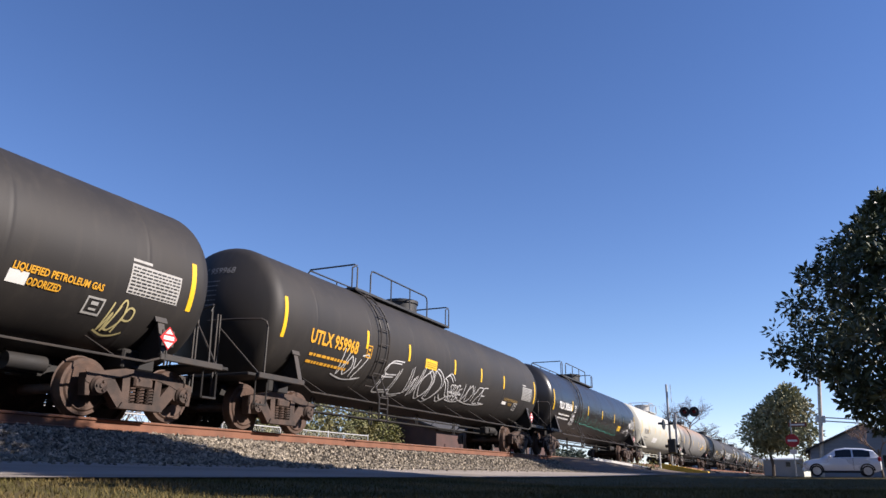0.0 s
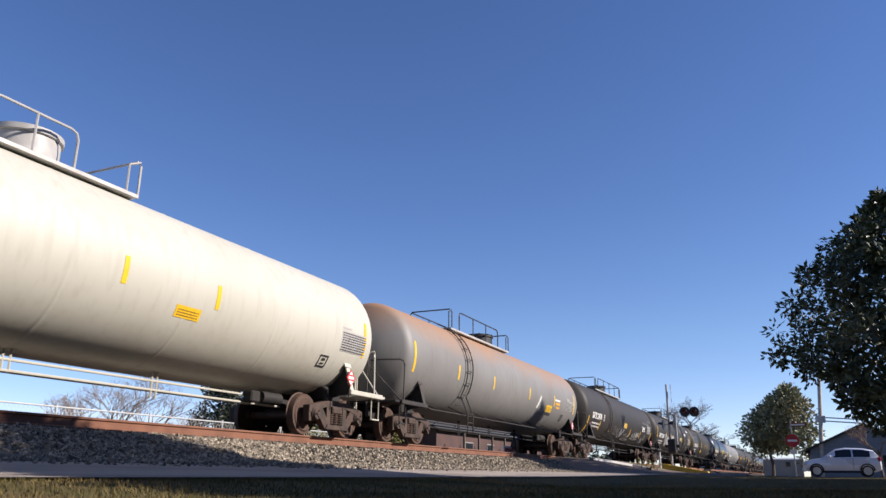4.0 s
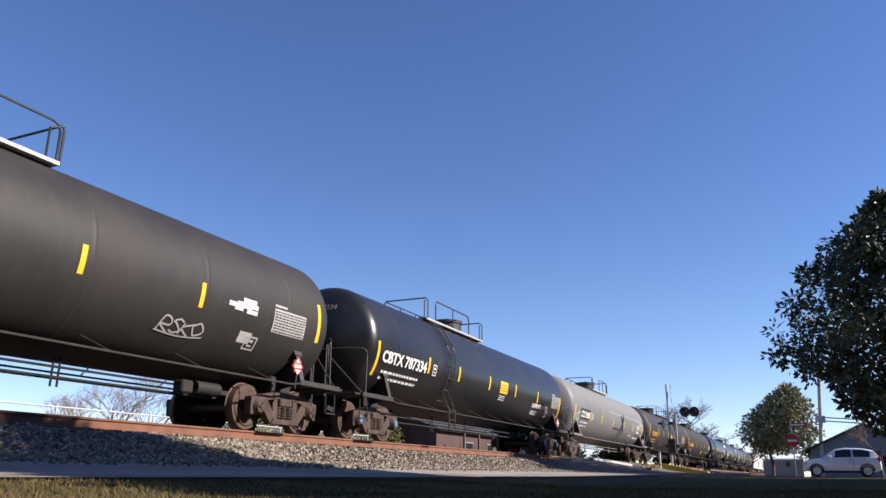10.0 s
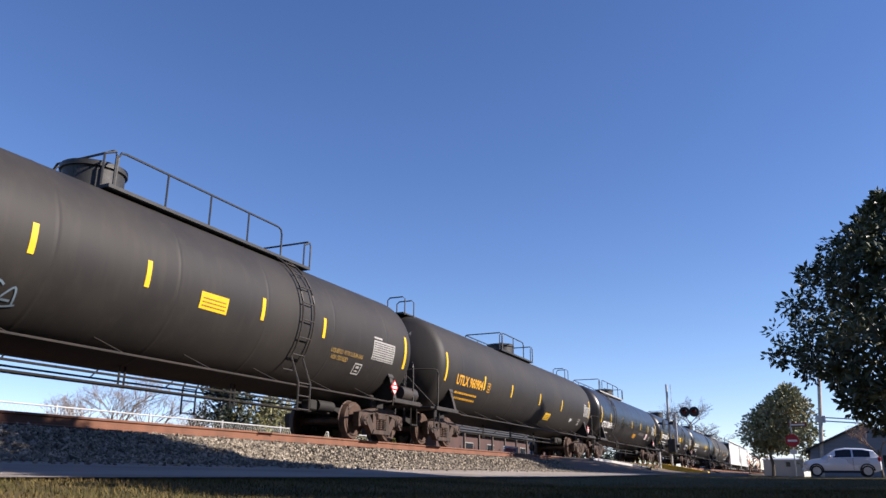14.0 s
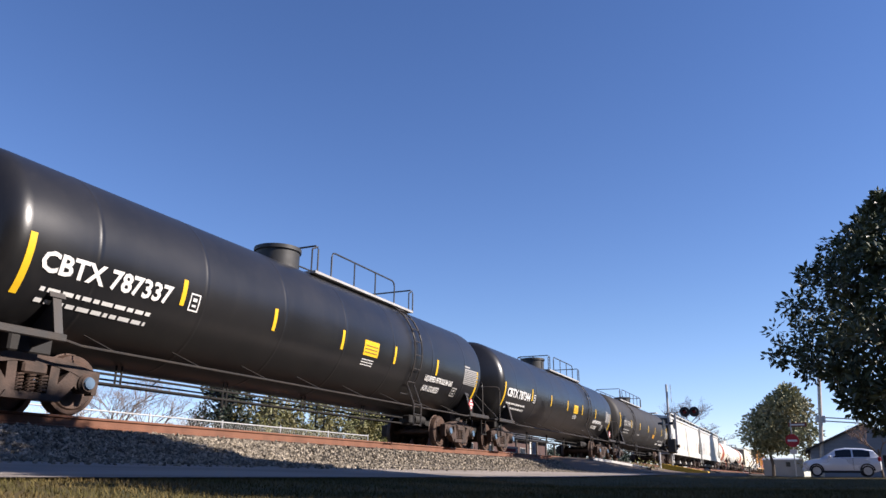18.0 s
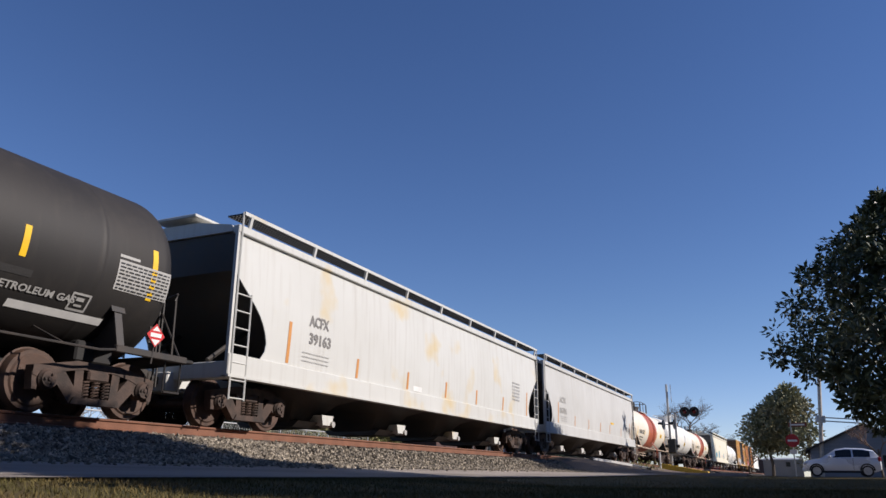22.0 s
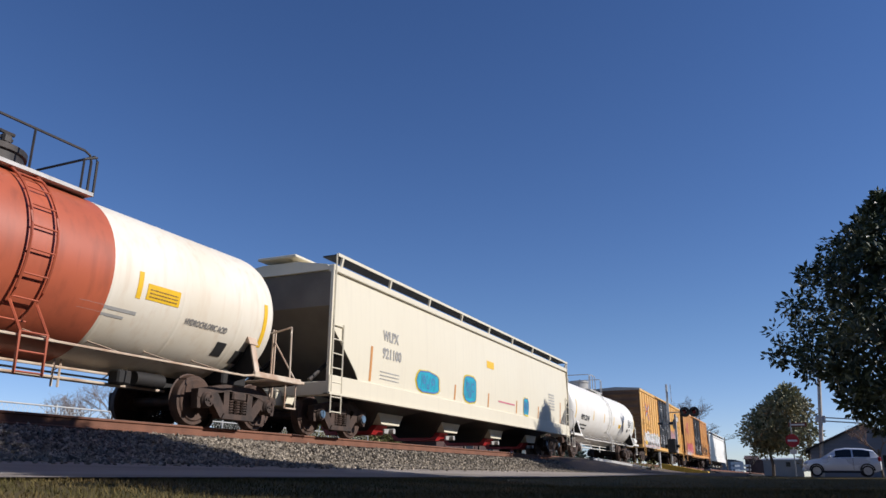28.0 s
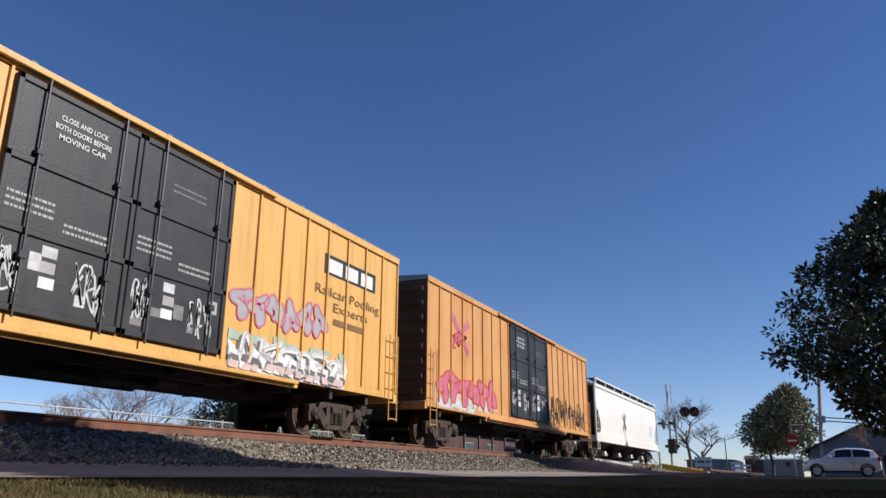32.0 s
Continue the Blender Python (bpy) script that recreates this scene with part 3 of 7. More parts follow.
def leafy_tree(name, label, at, height, crown, leaf, rng, clumps, per, size, low, cone=1.0, clump_r=0.6, category="tree", wide=0.46, outline=None, lean=0.0):
    """Evergreen: trunk and limbs, and a crown of leaf clumps in an uneven dome."""
    tree = thing(name, label, category, pose(*at))
    k = Kit()
    limbs(k, Vector((0, 0, -0.1)), height * 0.9, rng, 10, 0.2 * height / 10, crown * 0.95, 0.22)
    part("trunk", k, BARK, tree)
    k = Kit()
    bumps = [(Vector((rng.gauss(0, 1), rng.gauss(0, 1), rng.gauss(0, 1))).normalized(), rng.uniform(0.05, 0.22)) for _ in range(9)]
    made = 0
    while made < clumps:
        z = rng.uniform(0, 1)
        t = rng.uniform(0, 2 * math.pi)
        prof = (math.sin(math.pi * min(1, (z + 0.16) / (wide + 0.16) * 0.5)) if z < wide else (1 - ((z - wide) / (1 - wide)) ** (1.6 * cone)) ** 0.75)
        if outline:
            prof = outline(z)
        d = Vector((math.cos(t), math.sin(t), (z - 0.45) * 1.5)).normalized()
        rr = crown * prof * (0.86 + sum(w * max(0, d.dot(b)) ** 4 for b, w in bumps)) * (rng.uniform(0.25, 1) ** 0.35)
        leaf_clump(k, Vector((rr * math.cos(t), rr * math.sin(t) + lean * z, low + (height - low) * z)), clump_r * rng.uniform(0.6, 1.2), per, size, rng)
        made += 1
    for _ in range(clumps // 3):
        z = rng.uniform(0.1, 0.8)
        t = rng.uniform(0, 2 * math.pi)
        rr = crown * 0.62 * (1 - z) ** 0.5 * rng.random() ** 0.5
        leaf_clump(k, Vector((rr * math.cos(t), rr * math.sin(t) + lean * z, low + (height - low) * z)), clump_r * 1.3, per, size * 1.5, rng)
    c = part("crown", k, leaf, tree, smooth=0)
    return tree


def bare_tree(name, label, at, height, spread, rng, mat=TWIG, depth=4, category="tree", r0=0.16):
    tree = thing(name, label, category, pose(*at))
    trunk, twigs = Kit(), Kit()

    def grow(a, d, ln, r, n):
        b = a + d * ln
        mid = a.lerp(b, 0.5) + Vector((rng.uniform(-1, 1), rng.uniform(-1, 1), rng.uniform(-.5, .5))) * ln * 0.06
        kk = trunk if n >= depth - 1 else twigs
        kk.rod(a, mid, r, 5 if n < depth - 1 else 8, r * 0.82)
        kk.rod(mid, b, r * 0.82, 5 if n < depth - 1 else 8, r * 0.6)
        if n == 0:
            return
        for i in range(3 if n > 1 else 4):
            t = rng.uniform(0, 6.28)
            e = (d + Vector((math.cos(t) * spread, math.sin(t) * spread, rng.uniform(-0.1, 0.45)))).normalized()
            grow(a.lerp(b, rng.uniform(0.55, 1.0)), e, ln * rng.uniform(0.55, 0.8), r * 0.55, n - 1)

    grow(Vector((0, 0, -0.1)), Vector((0.05, 0.03, 1)), height * 0.34, r0, depth)
    part("trunk", trunk, BARK, tree)
    tagged(part("twig_mass", twigs, mat, tree), kind="stuff")
    return tree


def shrub(name, label, at, w, d, hgt, leaf, rng, clumps, per, size):
    b = thing(name, label, "shrub", pose(*at))
    k = Kit()
    for _ in range(7):
        k.rod((rng.uniform(-w, w) * .3, rng.uniform(-d, d) * .3, -0.1), (rng.uniform(-w, w) * .45, rng.uniform(-d, d) * .4, hgt * 0.7), 0.05, 5, 0.015)
    part("stems", k, BARK, b)
    k = Kit()
    ph = [rng.uniform(0, 6) for _ in range(4)]
    for _ in range(clumps):
        x = rng.uniform(-1, 1)
        t = rng.uniform(0, 6.28)
        z = rng.uniform(0.05, 1) * (0.75 + 0.18 * math.sin(x * 4 + ph[0]) + 0.12 * math.sin(x * 9 + ph[1]))
        q = math.sqrt(max(0.05, 1 - abs(x) ** 3))
        leaf_clump(k, Vector((x * w / 2, math.sin(t) * d / 2 * q, z * hgt * (0.55 + 0.45 * q))), 0.38 * rng.uniform(.7, 1.3), per, size, rng)
    part("foliage", k, leaf, b, smooth=0)
    return b


rng = random.Random(21)
MAG = "large evergreen tree with dark glossy leaves beside the crossing"
CROWN_EDGE = [(0.0, 0.30), (0.08, 0.40), (0.19, 0.48), (0.235, 0.62), (0.25, 0.80), (0.30, 0.94), (0.37, 1.0), (0.52, 0.95), (0.625, 0.84), (0.7, 0.65), (0.81, 0.42), (0.87, 0.26), (0.975, 0.05), (1.0, 0.02)]


def full_skirt(z):
    """Crown radius of the big tree: overhanging at a quarter, drawn in below."""
    for (a, ra), (b, rb) in zip(CROWN_EDGE, CROWN_EDGE[1:]):
        if a <= z <= b:
            return ra + (rb - ra) * (z - a) / (b - a)
    return 0.05


mag = leafy_tree("evergreen_tree", MAG, (33.5, -4.1, gz(33, -4)), 10.9, 5.35, LEAF, rng, 600, 25, 0.26, 1.75, clump_r=0.36, outline=full_skirt)
# the next two stand out of view and cast the lawn and ballast shade
back = leafy_tree("evergreen_tree", "dense dark evergreen tree shading the lawn", (11.7, -5.9, gz(10, -5)), 10.3, 2.5, LEAF, rng, 520, 36, 0.34, 1.4, 1.6, 0.6, wide=0.6)
leafy_tree("evergreen_tree", "broad dark evergreen tree shading the lawn", (9.3, -7.2, gz(9, -7)), 9.3, 3.3, LEAF, rng, 420, 34, 0.36, 1.4, 0.9, 0.75, wide=0.45)
# unseen trees, added to keep sky light off the shaded ballast
tall = leafy_tree("evergreen_tree", "unseen tall dense evergreen tree added to block sky light", (-3.5, -9.0, gz(-3, -9)), 15.0, 5.2, LEAF, rng, 420, 28, 0.42, 1.0, 0.9, 0.9, wide=0.45)
for x, y, a in ((-12, -6.5, 70), (2.2, -15.5, 200), (-22, -4, 140)):
    copy_thing(tall, pose(x, y, gz(x, y), 0, 0, a))
# unseen belt of these trees closes the lawn far behind, added against sky light
for i in range(15):
    x = -62 + 10.5 * i
    copy_thing(tall, pose(x, -35 + 3 * math.sin(2.3 * i), gz(x, -35), 0, 0, 77 * i))
leafy_tree("evergreen_tree", "rounded olive-green tree behind the road sign", (95, 3.25, 0.3), 9.7, 3.1, LEAF5, rng, 240, 34, 0.40, 2.7, clump_r=0.66, wide=0.36, lean=-2.5)
leafy_tree("evergreen_tree", "slender sparse olive tree beside a utility pole", (88, -0.6, 0.3), 7.6, 1.4, LEAF5, rng, 46, 16, 0.36, 1.2, clump_r=0.55)
bare_tree("bare_tree", "leafless grey tree behind the railway crossing", (116, 14.9, 0.3), 15.0, 0.8, rng, depth=7, r0=0.26)
bare_tree("bare_tree", "leafless spreading tree behind the crossing", (118, 13.2, 0.3), 10.5, 1.25, rng, depth=7, r0=0.26)
bare_tree("bare_tree", "small leafless tree beyond the crossing", (150, 9.0, 0.3), 6.0, 0.9, rng, depth=4)
for x, hgt in ((48, 7.5), (51, 9.0), (54, 10.5), (56.5, 11.0), (59, 10.0), (62, 9.0), (65, 7.5)):
    bare_tree("bare_tree", "bushy leafless tree in pale scrub", (x, 60 + rng.uniform(-3, 3), 0.4), hgt * 1.15, 0.85, rng, SCRUB, depth=6, r0=0.17)
for x, y, hgt in ((20, 40, 3.0), (27, 45, 3.4)):
    bare_tree("bare_tree", "small thin leafless tree in scrub", (x, y, 0.5), hgt, 0.8, rng, depth=4, r0=0.06)
bare_tree("brown_shrub", "tangled red-brown leafless shrub by the house", (52.2, -4.1, 0.34), 4.9, 0.8, rng, BRUSH, 6, "shrub", 0.08)
bare_tree("brown_shrub", "tangled red-brown leafless shrub by the house", (53.0, -5.1, 0.34), 5.6, 0.9, rng, BRUSH, 6, "shrub", 0.08)
leafy_tree("conifer", "dark green conifer behind the fence", (34.8, 30, 0.55), 6.2, 1.8, LEAF4, rng, 120, 26, 0.22, 0.4, 0.55, 0.4)
for x, y, w, hgt, lf in ((38.0, 30, 5.2, 6.0, LEAF2), (42.5, 30.5, 5.8, 6.2, LEAF2), (47.5, 30, 6.0, 5.8, LEAF2), (52.0, 30, 5.6, 6.0, LEAF3), (56.5, 30.5, 5.6, 5.6, LEAF3), (61.5, 31, 5.6, 5.0, LEAF3)):
    shrub("hedge_shrub", "dense unclipped green shrub behind the fence", (x, y, 0.5), w, 3.0, hgt, lf, rng, 190, 30, 0.26)

for i in range(9):
    shrub("thicket_shrub", "dark evergreen thicket beyond the crossing road", (80 + 7.5 * i, 30 + rng.uniform(-1.5, 1.5), 0.4), 8.6, 3.0, 3.4 + 0.12 * i, LEAF4, rng, 90, 24, 0.42)

# ---- lawn blades ----
k = Kit()
for i in range(80000):
    x = rng.uniform(0.8, 10) if i % 4 else rng.uniform(8, 32)
    y = rng.uniform(max(-0.12 * x, -3.0), 4.45)
    if math.hypot(x, y) < 1.1:
        continue
    z = gz(x, y) - 0.012
    t = rng.uniform(0, 6.28)
    hh = rng.uniform(0.012, 0.036)
    c, s = math.cos(t), math.sin(t)
    ln = rng.uniform(0.0, 0.05)
    k.put([(x - c * 0.0028, y - s * 0.0028, z), (x + c * 0.0028, y + s * 0.0028, z), (x - s * ln, y + c * ln, z + hh)], [(0, 1, 2)])
solid("lawn_grass", k, GRASS, "short green and straw-coloured winter grass", "grass", kind="stuff", smooth=0)

# ---- crossing ----
WHITELINE = material("worn_white_road_paint", (0.62, 0.61, 0.58), 0.7, color2=(0.35, 0.34, 0.33), scale=5, amount=0.6)
YKERB = material("yellow_kerb_paint", (0.62, 0.38, 0.03), 0.6, color2=(0.45, 0.29, 0.06), scale=4, amount=0.6)


def ramp(y):
    if y < TRACK_Y:
        return 0.44 + 0.65 * smooth(5.0, 9.7, y)
    return 1.09 - 0.45 * smooth(12.2, 16.0, y)


k = Kit()
nx, ys2 = 20, [2.0, 4.0, 5.5, 6.6, 7.1, 7.6, 8.1, 8.6, 9.1, 9.5, 9.98]
for ylist in (ys2, [10.14, 10.6, 11.0, 11.47], [11.65, 12.2, 13, 14, 15, 16, 20, 40]):
    v = []
    for i in range(nx + 1):
        x = 29.6 + 13.6 * i / nx
        v += [(x, y, (gz(x, y) - 0.05) + (max(ramp(y), gz(x, y) + 0.02) - gz(x, y) + 0.05) * smooth(29.6, 33.4, x)) for y in ylist]
    m = len(ylist)
    k.put(v, [(i * m + j, (i + 1) * m + j, (i + 1) * m + j + 1, i * m + j + 1) for i in range(nx) for j in range(m - 1)])
DARKROAD = material("dark_patched_asphalt", (0.19, 0.15, 0.122), 0.85, color2=(0.11, 0.088, 0.073), scale=0.8, amount=0.8, grain=160, bump=0.5)
DARKROAD.node_tree.nodes["Principled BSDF"].inputs["Specular IOR Level"].default_value = 0.12
solid("crossing_road", k, DARKROAD, "asphalt road rising over the railway tracks", "road", kind="structure", smooth=60)
sheet("side_road", ASPHALT, "asphalt street leading to the crossing", 40, 52, -60, 6, 0.014, 8, 40)
sheet("side_road", ASPHALT, "asphalt street continuing along the railway", 52, 240, 3.0, 7.5, 0.014, 60, 4)
k = Kit()
path = [(33.6, 8.4), (35.2, 7.9), (36.2, 7.2), (36.3, 6.7), (35.2, 6.2)]
fine = []
for i in range(len(path) - 1):
    for s in range(6):
        t = s / 6
        fine.append((path[i][0] + (path[i + 1][0] - path[i][0]) * t, path[i][1] + (path[i + 1][1] - path[i][1]) * t))
v = []
for i, (x, y) in enumerate(fine):
    a, b = fine[max(0, i - 1)], fine[min(len(fine) - 1, i + 1)]
    d = math.hypot(b[0] - a[0], b[1] - a[1])
    nxx, nyy = -(b[1] - a[1]) / d * 0.10, (b[0] - a[0]) / d * 0.10
    for px, py, dz in ((x - nxx, y - nyy, 0.0), (x - nxx, y - nyy, 0.09), (x + nxx, y + nyy, 0.09), (x + nxx, y + nyy, 0.0)):
        v.append((px, py, max(ramp(py), gz(px, py)) + dz))
k.put(v, [(4 * i + j, 4 * i + j + 1, 4 * i + j + 5, 4 * i + j + 4) for i in range(len(fine) - 1) for j in range(3)])
solid("white_kerb", k, WHITELINE, "white-painted curved kerb at the crossing", "kerb", kind="structure")
k = Kit()
for i in range(6):
    y0, y1 = 4.9 + 0.42 * i, 4.9 + 0.42 * i + 0.41
    zz = 0.40 + 0.055 * i
    k.prism_x([(y0, zz - 0.1), (y1, zz - 0.05), (y1, zz + 0.22 + 0.02 * i), (y0, zz + 0.16 + 0.02 * i)], 45.6, 46.4)
solid("yellow_kerb", k, YKERB, "yellow-painted concrete kerb round the signal", "kerb", kind="structure")
shrub("weed_clump", "low dry brown-green weed clump by the kerb", (38.5, 7.0, 0.45), 2.4, 1.2, 0.45, LEAF3, rng, 36, 14, 0.10)

GALV = material("galvanised_steel", (0.45, 0.45, 0.44), 0.45, 0.6, scale=4, amount=0.4)
SIGBLACK = material("matte_black_signal_paint", (0.015, 0.015, 0.016), 0.5, scale=4, amount=0.4)
LENS = material("dark_red_signal_lens", (0.16, 0.015, 0.015), 0.15, scale=4, amount=0.2, bump=0)
sig = thing("crossing_signal", "railway crossing signal mast with black-hooded flashing lights", "crossing signal", pose(46.0, 6.85, 0.55))
part("mast", Kit().rod((0, 0, 0), (0, 0, 4.92), 0.065, 12), GALV, sig)
part("base", Kit().box(-0.3, 0.3, -0.3, 0.3, -0.1, 0.15, 0.03).lathe([(0.15, 0.16), (0.30, 0.08)], 14, "z"), GALV, sig)
part("gate_mechanism", Kit().box(-0.25, 0.25, -0.32, 0.12, 1.0, 1.8, 0.04).rod((0.0, -0.5, 1.4), (0, 0.3, 1.4), 0.09, 10), SIGBLACK, sig, "black gate motor housing")
part("gate_arm", Kit().box(-0.04, 0.04, -0.42, -0.30, 1.2, 3.2, 0.01), WHITELINE, sig)
for z, y, arm in ((3.3, -1.2, True), (2.62, 0.0, False)):
    part("light_bar", Kit().rod((0, 0.4 if not arm else 0, z), (0, -0.4 if not arm else y - 0.3, z), 0.03, 8), GALV, sig)
    for q in (-0.26, 0.26):
        face = 180 if arm else 90
        lt = part("signal_light", Kit().lathe([(0.0, 0.29), (0.015, 0.29), (0.03, 0.27)], 24, "x"), SIGBLACK, sig, "black target disc with red lens", pose(-0.08, y + q, z, 0, 0, 180) if arm else pose(q * 0.2 + 0.0, q * 1.2, z, 0, 0, 80))
        part("lens", Kit().lathe([(0.02, 0.105), (0.06, 0.10), (0.075, 0.02)], 18, "x"), LENS, lt)
        hood = Kit()
        v = []
        for i in range(13):
            t = math.pi * i / 12
            v += [(0.03, 0.14 * math.cos(t), 0.14 * math.sin(t)), (0.30, 0.13 * math.cos(t), 0.13 * math.sin(t) + 0.01)]
        hood.put(v, [(2 * i, 2 * i + 1, 2 * i + 3, 2 * i + 2) for i in range(12)])
        part("hood", hood, SIGBLACK, lt)
k = Kit()
for a in (1, -1):
    k.put([tuple(Matrix.Rotation(radians(45 * a), 3, "X") @ Vector(p) + Vector((0.08, 0, 3.55))) for p in [(x, y, z) for x in (0.0, 0.02) for y in (-0.6, 0.6) for z in (-0.11, 0.11)]], [(0, 1, 3, 2), (4, 6, 7, 5), (0, 4, 5, 1), (2, 3, 7, 6), (0, 2, 6, 4), (1, 5, 7, 3)])
part("crossbuck", k, GALV, sig, "white crossed boards", pose(0, -0.32, 0.85, 0, 0, 97))
solid("marker_post", Kit().rod((0, 0, 0), (0, 0, 1.1), 0.06, 10), WHITELINE, "short white marker post by the signal", "post", at=pose(45.0, 7.35, 0.5))

# do-not-enter sign
SIGNRED = material("red_sign_sheeting", (0.42, 0.02, 0.025), 0.4, scale=3, amount=0.3, bump=0)
sg = thing("road_sign", "round red road sign with white bar on a steel post", "road sign", pose(43, 0.42, gz(43, 0.4)))
part("post", Kit().box(-0.03, 0.03, -0.03, 0.03, -0.1, 2.75, 0.005), GALV, sg)
d = part("sign_disc", Kit().lathe([(-0.05, 0.32), (-0.035, 0.32)], 32, "x", (0, 0, 1.74)), SIGNRED, sg)
part("sign_bar", Kit().box(-0.056, -0.051, -0.22, 0.22, 1.69, 1.79), WPAINT, d)
part("sub_plate", Kit().box(-0.05, -0.035, -0.17, 0.17, 1.08, 1.30, 0.004), WPAINT, sg)
b = part("name_blade", Kit().box(-0.02, 0.0, -0.75, 0.1, 2.42, 2.62, 0.004), material("brown_red_sign_paint", (0.20, 0.05, 0.03), 0.5, scale=3), sg, "brown-red name blade")
part("blade_print", Kit().box(-0.026, -0.021, -0.65, 0.0, 2.48, 2.56), WPAINT, b)

# utility pole with cross-arm
pole = thing("utility_pole", "pale grey utility pole with cross-arms and wires", "utility pole", pose(75, -1.3, 0.3, 5.0, 0, 0))
part("shaft", Kit().rod((0, 0, -0.1), (0, 0, 11.5), 0.19, 14, 0.14), CONCRETE, pole)
for z in (4.75, 5.05):
    part("cross_arm", Kit().box(-0.06, 0.06, -3.2, 0.1, z - 0.05, z + 0.05, 0.01), GALV, pole)
part("bracket", Kit().box(-0.12, 0.12, -0.4, 0.4, 4.6, 5.2, 0.03), GALV, pole)
solid("thin_pole", Kit().rod((0, 0, 0), (0, 0, 6.5), 0.12, 8, 0.08), BARK, "weathered wooden pole among scrub", "pole", at=pose(62, 56, 0.4))
solid("thin_pole", Kit().rod((0, 0, 0), (0, 0, 7.8), 0.13, 8, 0.09), BARK, "weathered wooden pole beyond the crossing", "pole", at=pose(170, 14.4, 0.3))

# ---- hatchback ----
SILVER = material("silver_metallic_car_paint", (0.66, 0.68, 0.72), 0.28, 0.2, scale=1, amount=0.2, bump=0.0, coat=0.6)
CARGLASS = material("dark_car_glass", (0.012, 0.013, 0.015), 0.06, 0.0, scale=1, amount=0.1, bump=0)
RUBBER = material("black_tyre_rubber", (0.015, 0.015, 0.015), 0.85, scale=8, amount=0.4)
ALLOY = material("silver_wheel_cover", (0.5, 0.5, 0.5), 0.35, 0.7, scale=5, amount=0.3)
LAMPCLEAR = material("clear_lamp_plastic", (0.6, 0.62, 0.65), 0.15, 0.2, scale=3, amount=0.2, bump=0)
LAMPRED = material("red_lamp_plastic", (0.35, 0.02, 0.02), 0.2, scale=3, amount=0.2, bump=0)
hatch = thing("hatchback_car", "parked silver five-door hatchback car", "car", pose(48.0, -1.8, gz(48, -2) + 0.016, 0, 0, 90))
st = [(-1.92, 0.42, 0.78, 0.62), (-1.86, 0.32, 0.92, 0.74), (-1.6, 0.24, 0.98, 0.82), (-0.9, 0.22, 0.98, 0.84), (0.0, 0.22, 0.96, 0.84), (0.8, 0.22, 0.95, 0.83), (1.3, 0.24, 0.90, 0.80), (1.7, 0.28, 0.80, 0.72), (1.88, 0.36, 0.68, 0.58)]
v, f = [], []
for x, zl, zh, hw in st:
    zm = (zl + zh) / 2
    v += [(x, -hw * 0.9, zl), (x, -hw, zm - 0.1), (x, -hw, zm + 0.12), (x, -hw * 0.93, zh), (x, -hw * 0.5, zh + 0.03), (x, hw * 0.5, zh + 0.03), (x, hw * 0.93, zh), (x, hw, zm + 0.12), (x, hw, zm - 0.1), (x, hw * 0.9, zl)]
m = 10
for i in range(len(st) - 1):
    f += [(i * m + j, i * m + (j + 1) % m, (i + 1) * m + (j + 1) % m, (i + 1) * m + j) for j in range(m)]
f += [tuple(range(m))[::-1], tuple(range((len(st) - 1) * m, len(st) * m))]
body = part("body", Kit().put(v, f), SILVER, hatch, smooth=40)
cab = [(-1.85, 0.95, 1.02, 0.72), (-1.6, 0.95, 1.36, 0.66), (-1.1, 0.95, 1.47, 0.62), (-0.3, 0.95, 1.50, 0.62), (0.2, 0.93, 1.44, 0.62), (0.95, 0.90, 0.98, 0.68)]
v, f = [], []
for x, zl, zh, hw in cab:
    v += [(x, -0.80, zl), (x, -hw, zh - 0.06), (x, -hw * 0.8, zh), (x, hw * 0.8, zh), (x, hw, zh - 0.06), (x, 0.80, zl)]
for i in range(len(cab) - 1):
    f += [(i * 6 + j, i * 6 + j + 1, (i + 1) * 6 + j + 1, (i + 1) * 6 + j) for j in range(5)]
f += [tuple(range(6))[::-1], tuple(range(30, 36))]
part("cabin", Kit().put(v, f), SILVER, hatch, smooth=40)


def cab_side(x):
    for (x0, l0, h0, w0), (x1, l1, h1, w1) in zip(cab, cab[1:]):
        if x0 <= x <= x1:
            t = (x - x0) / (x1 - x0)
            return l0 + (l1 - l0) * t, h0 + (h1 - h0) * t - 0.06, w0 + (w1 - w0) * t
    return cab[-1][1], cab[-1][2] - 0.06, cab[-1][3]


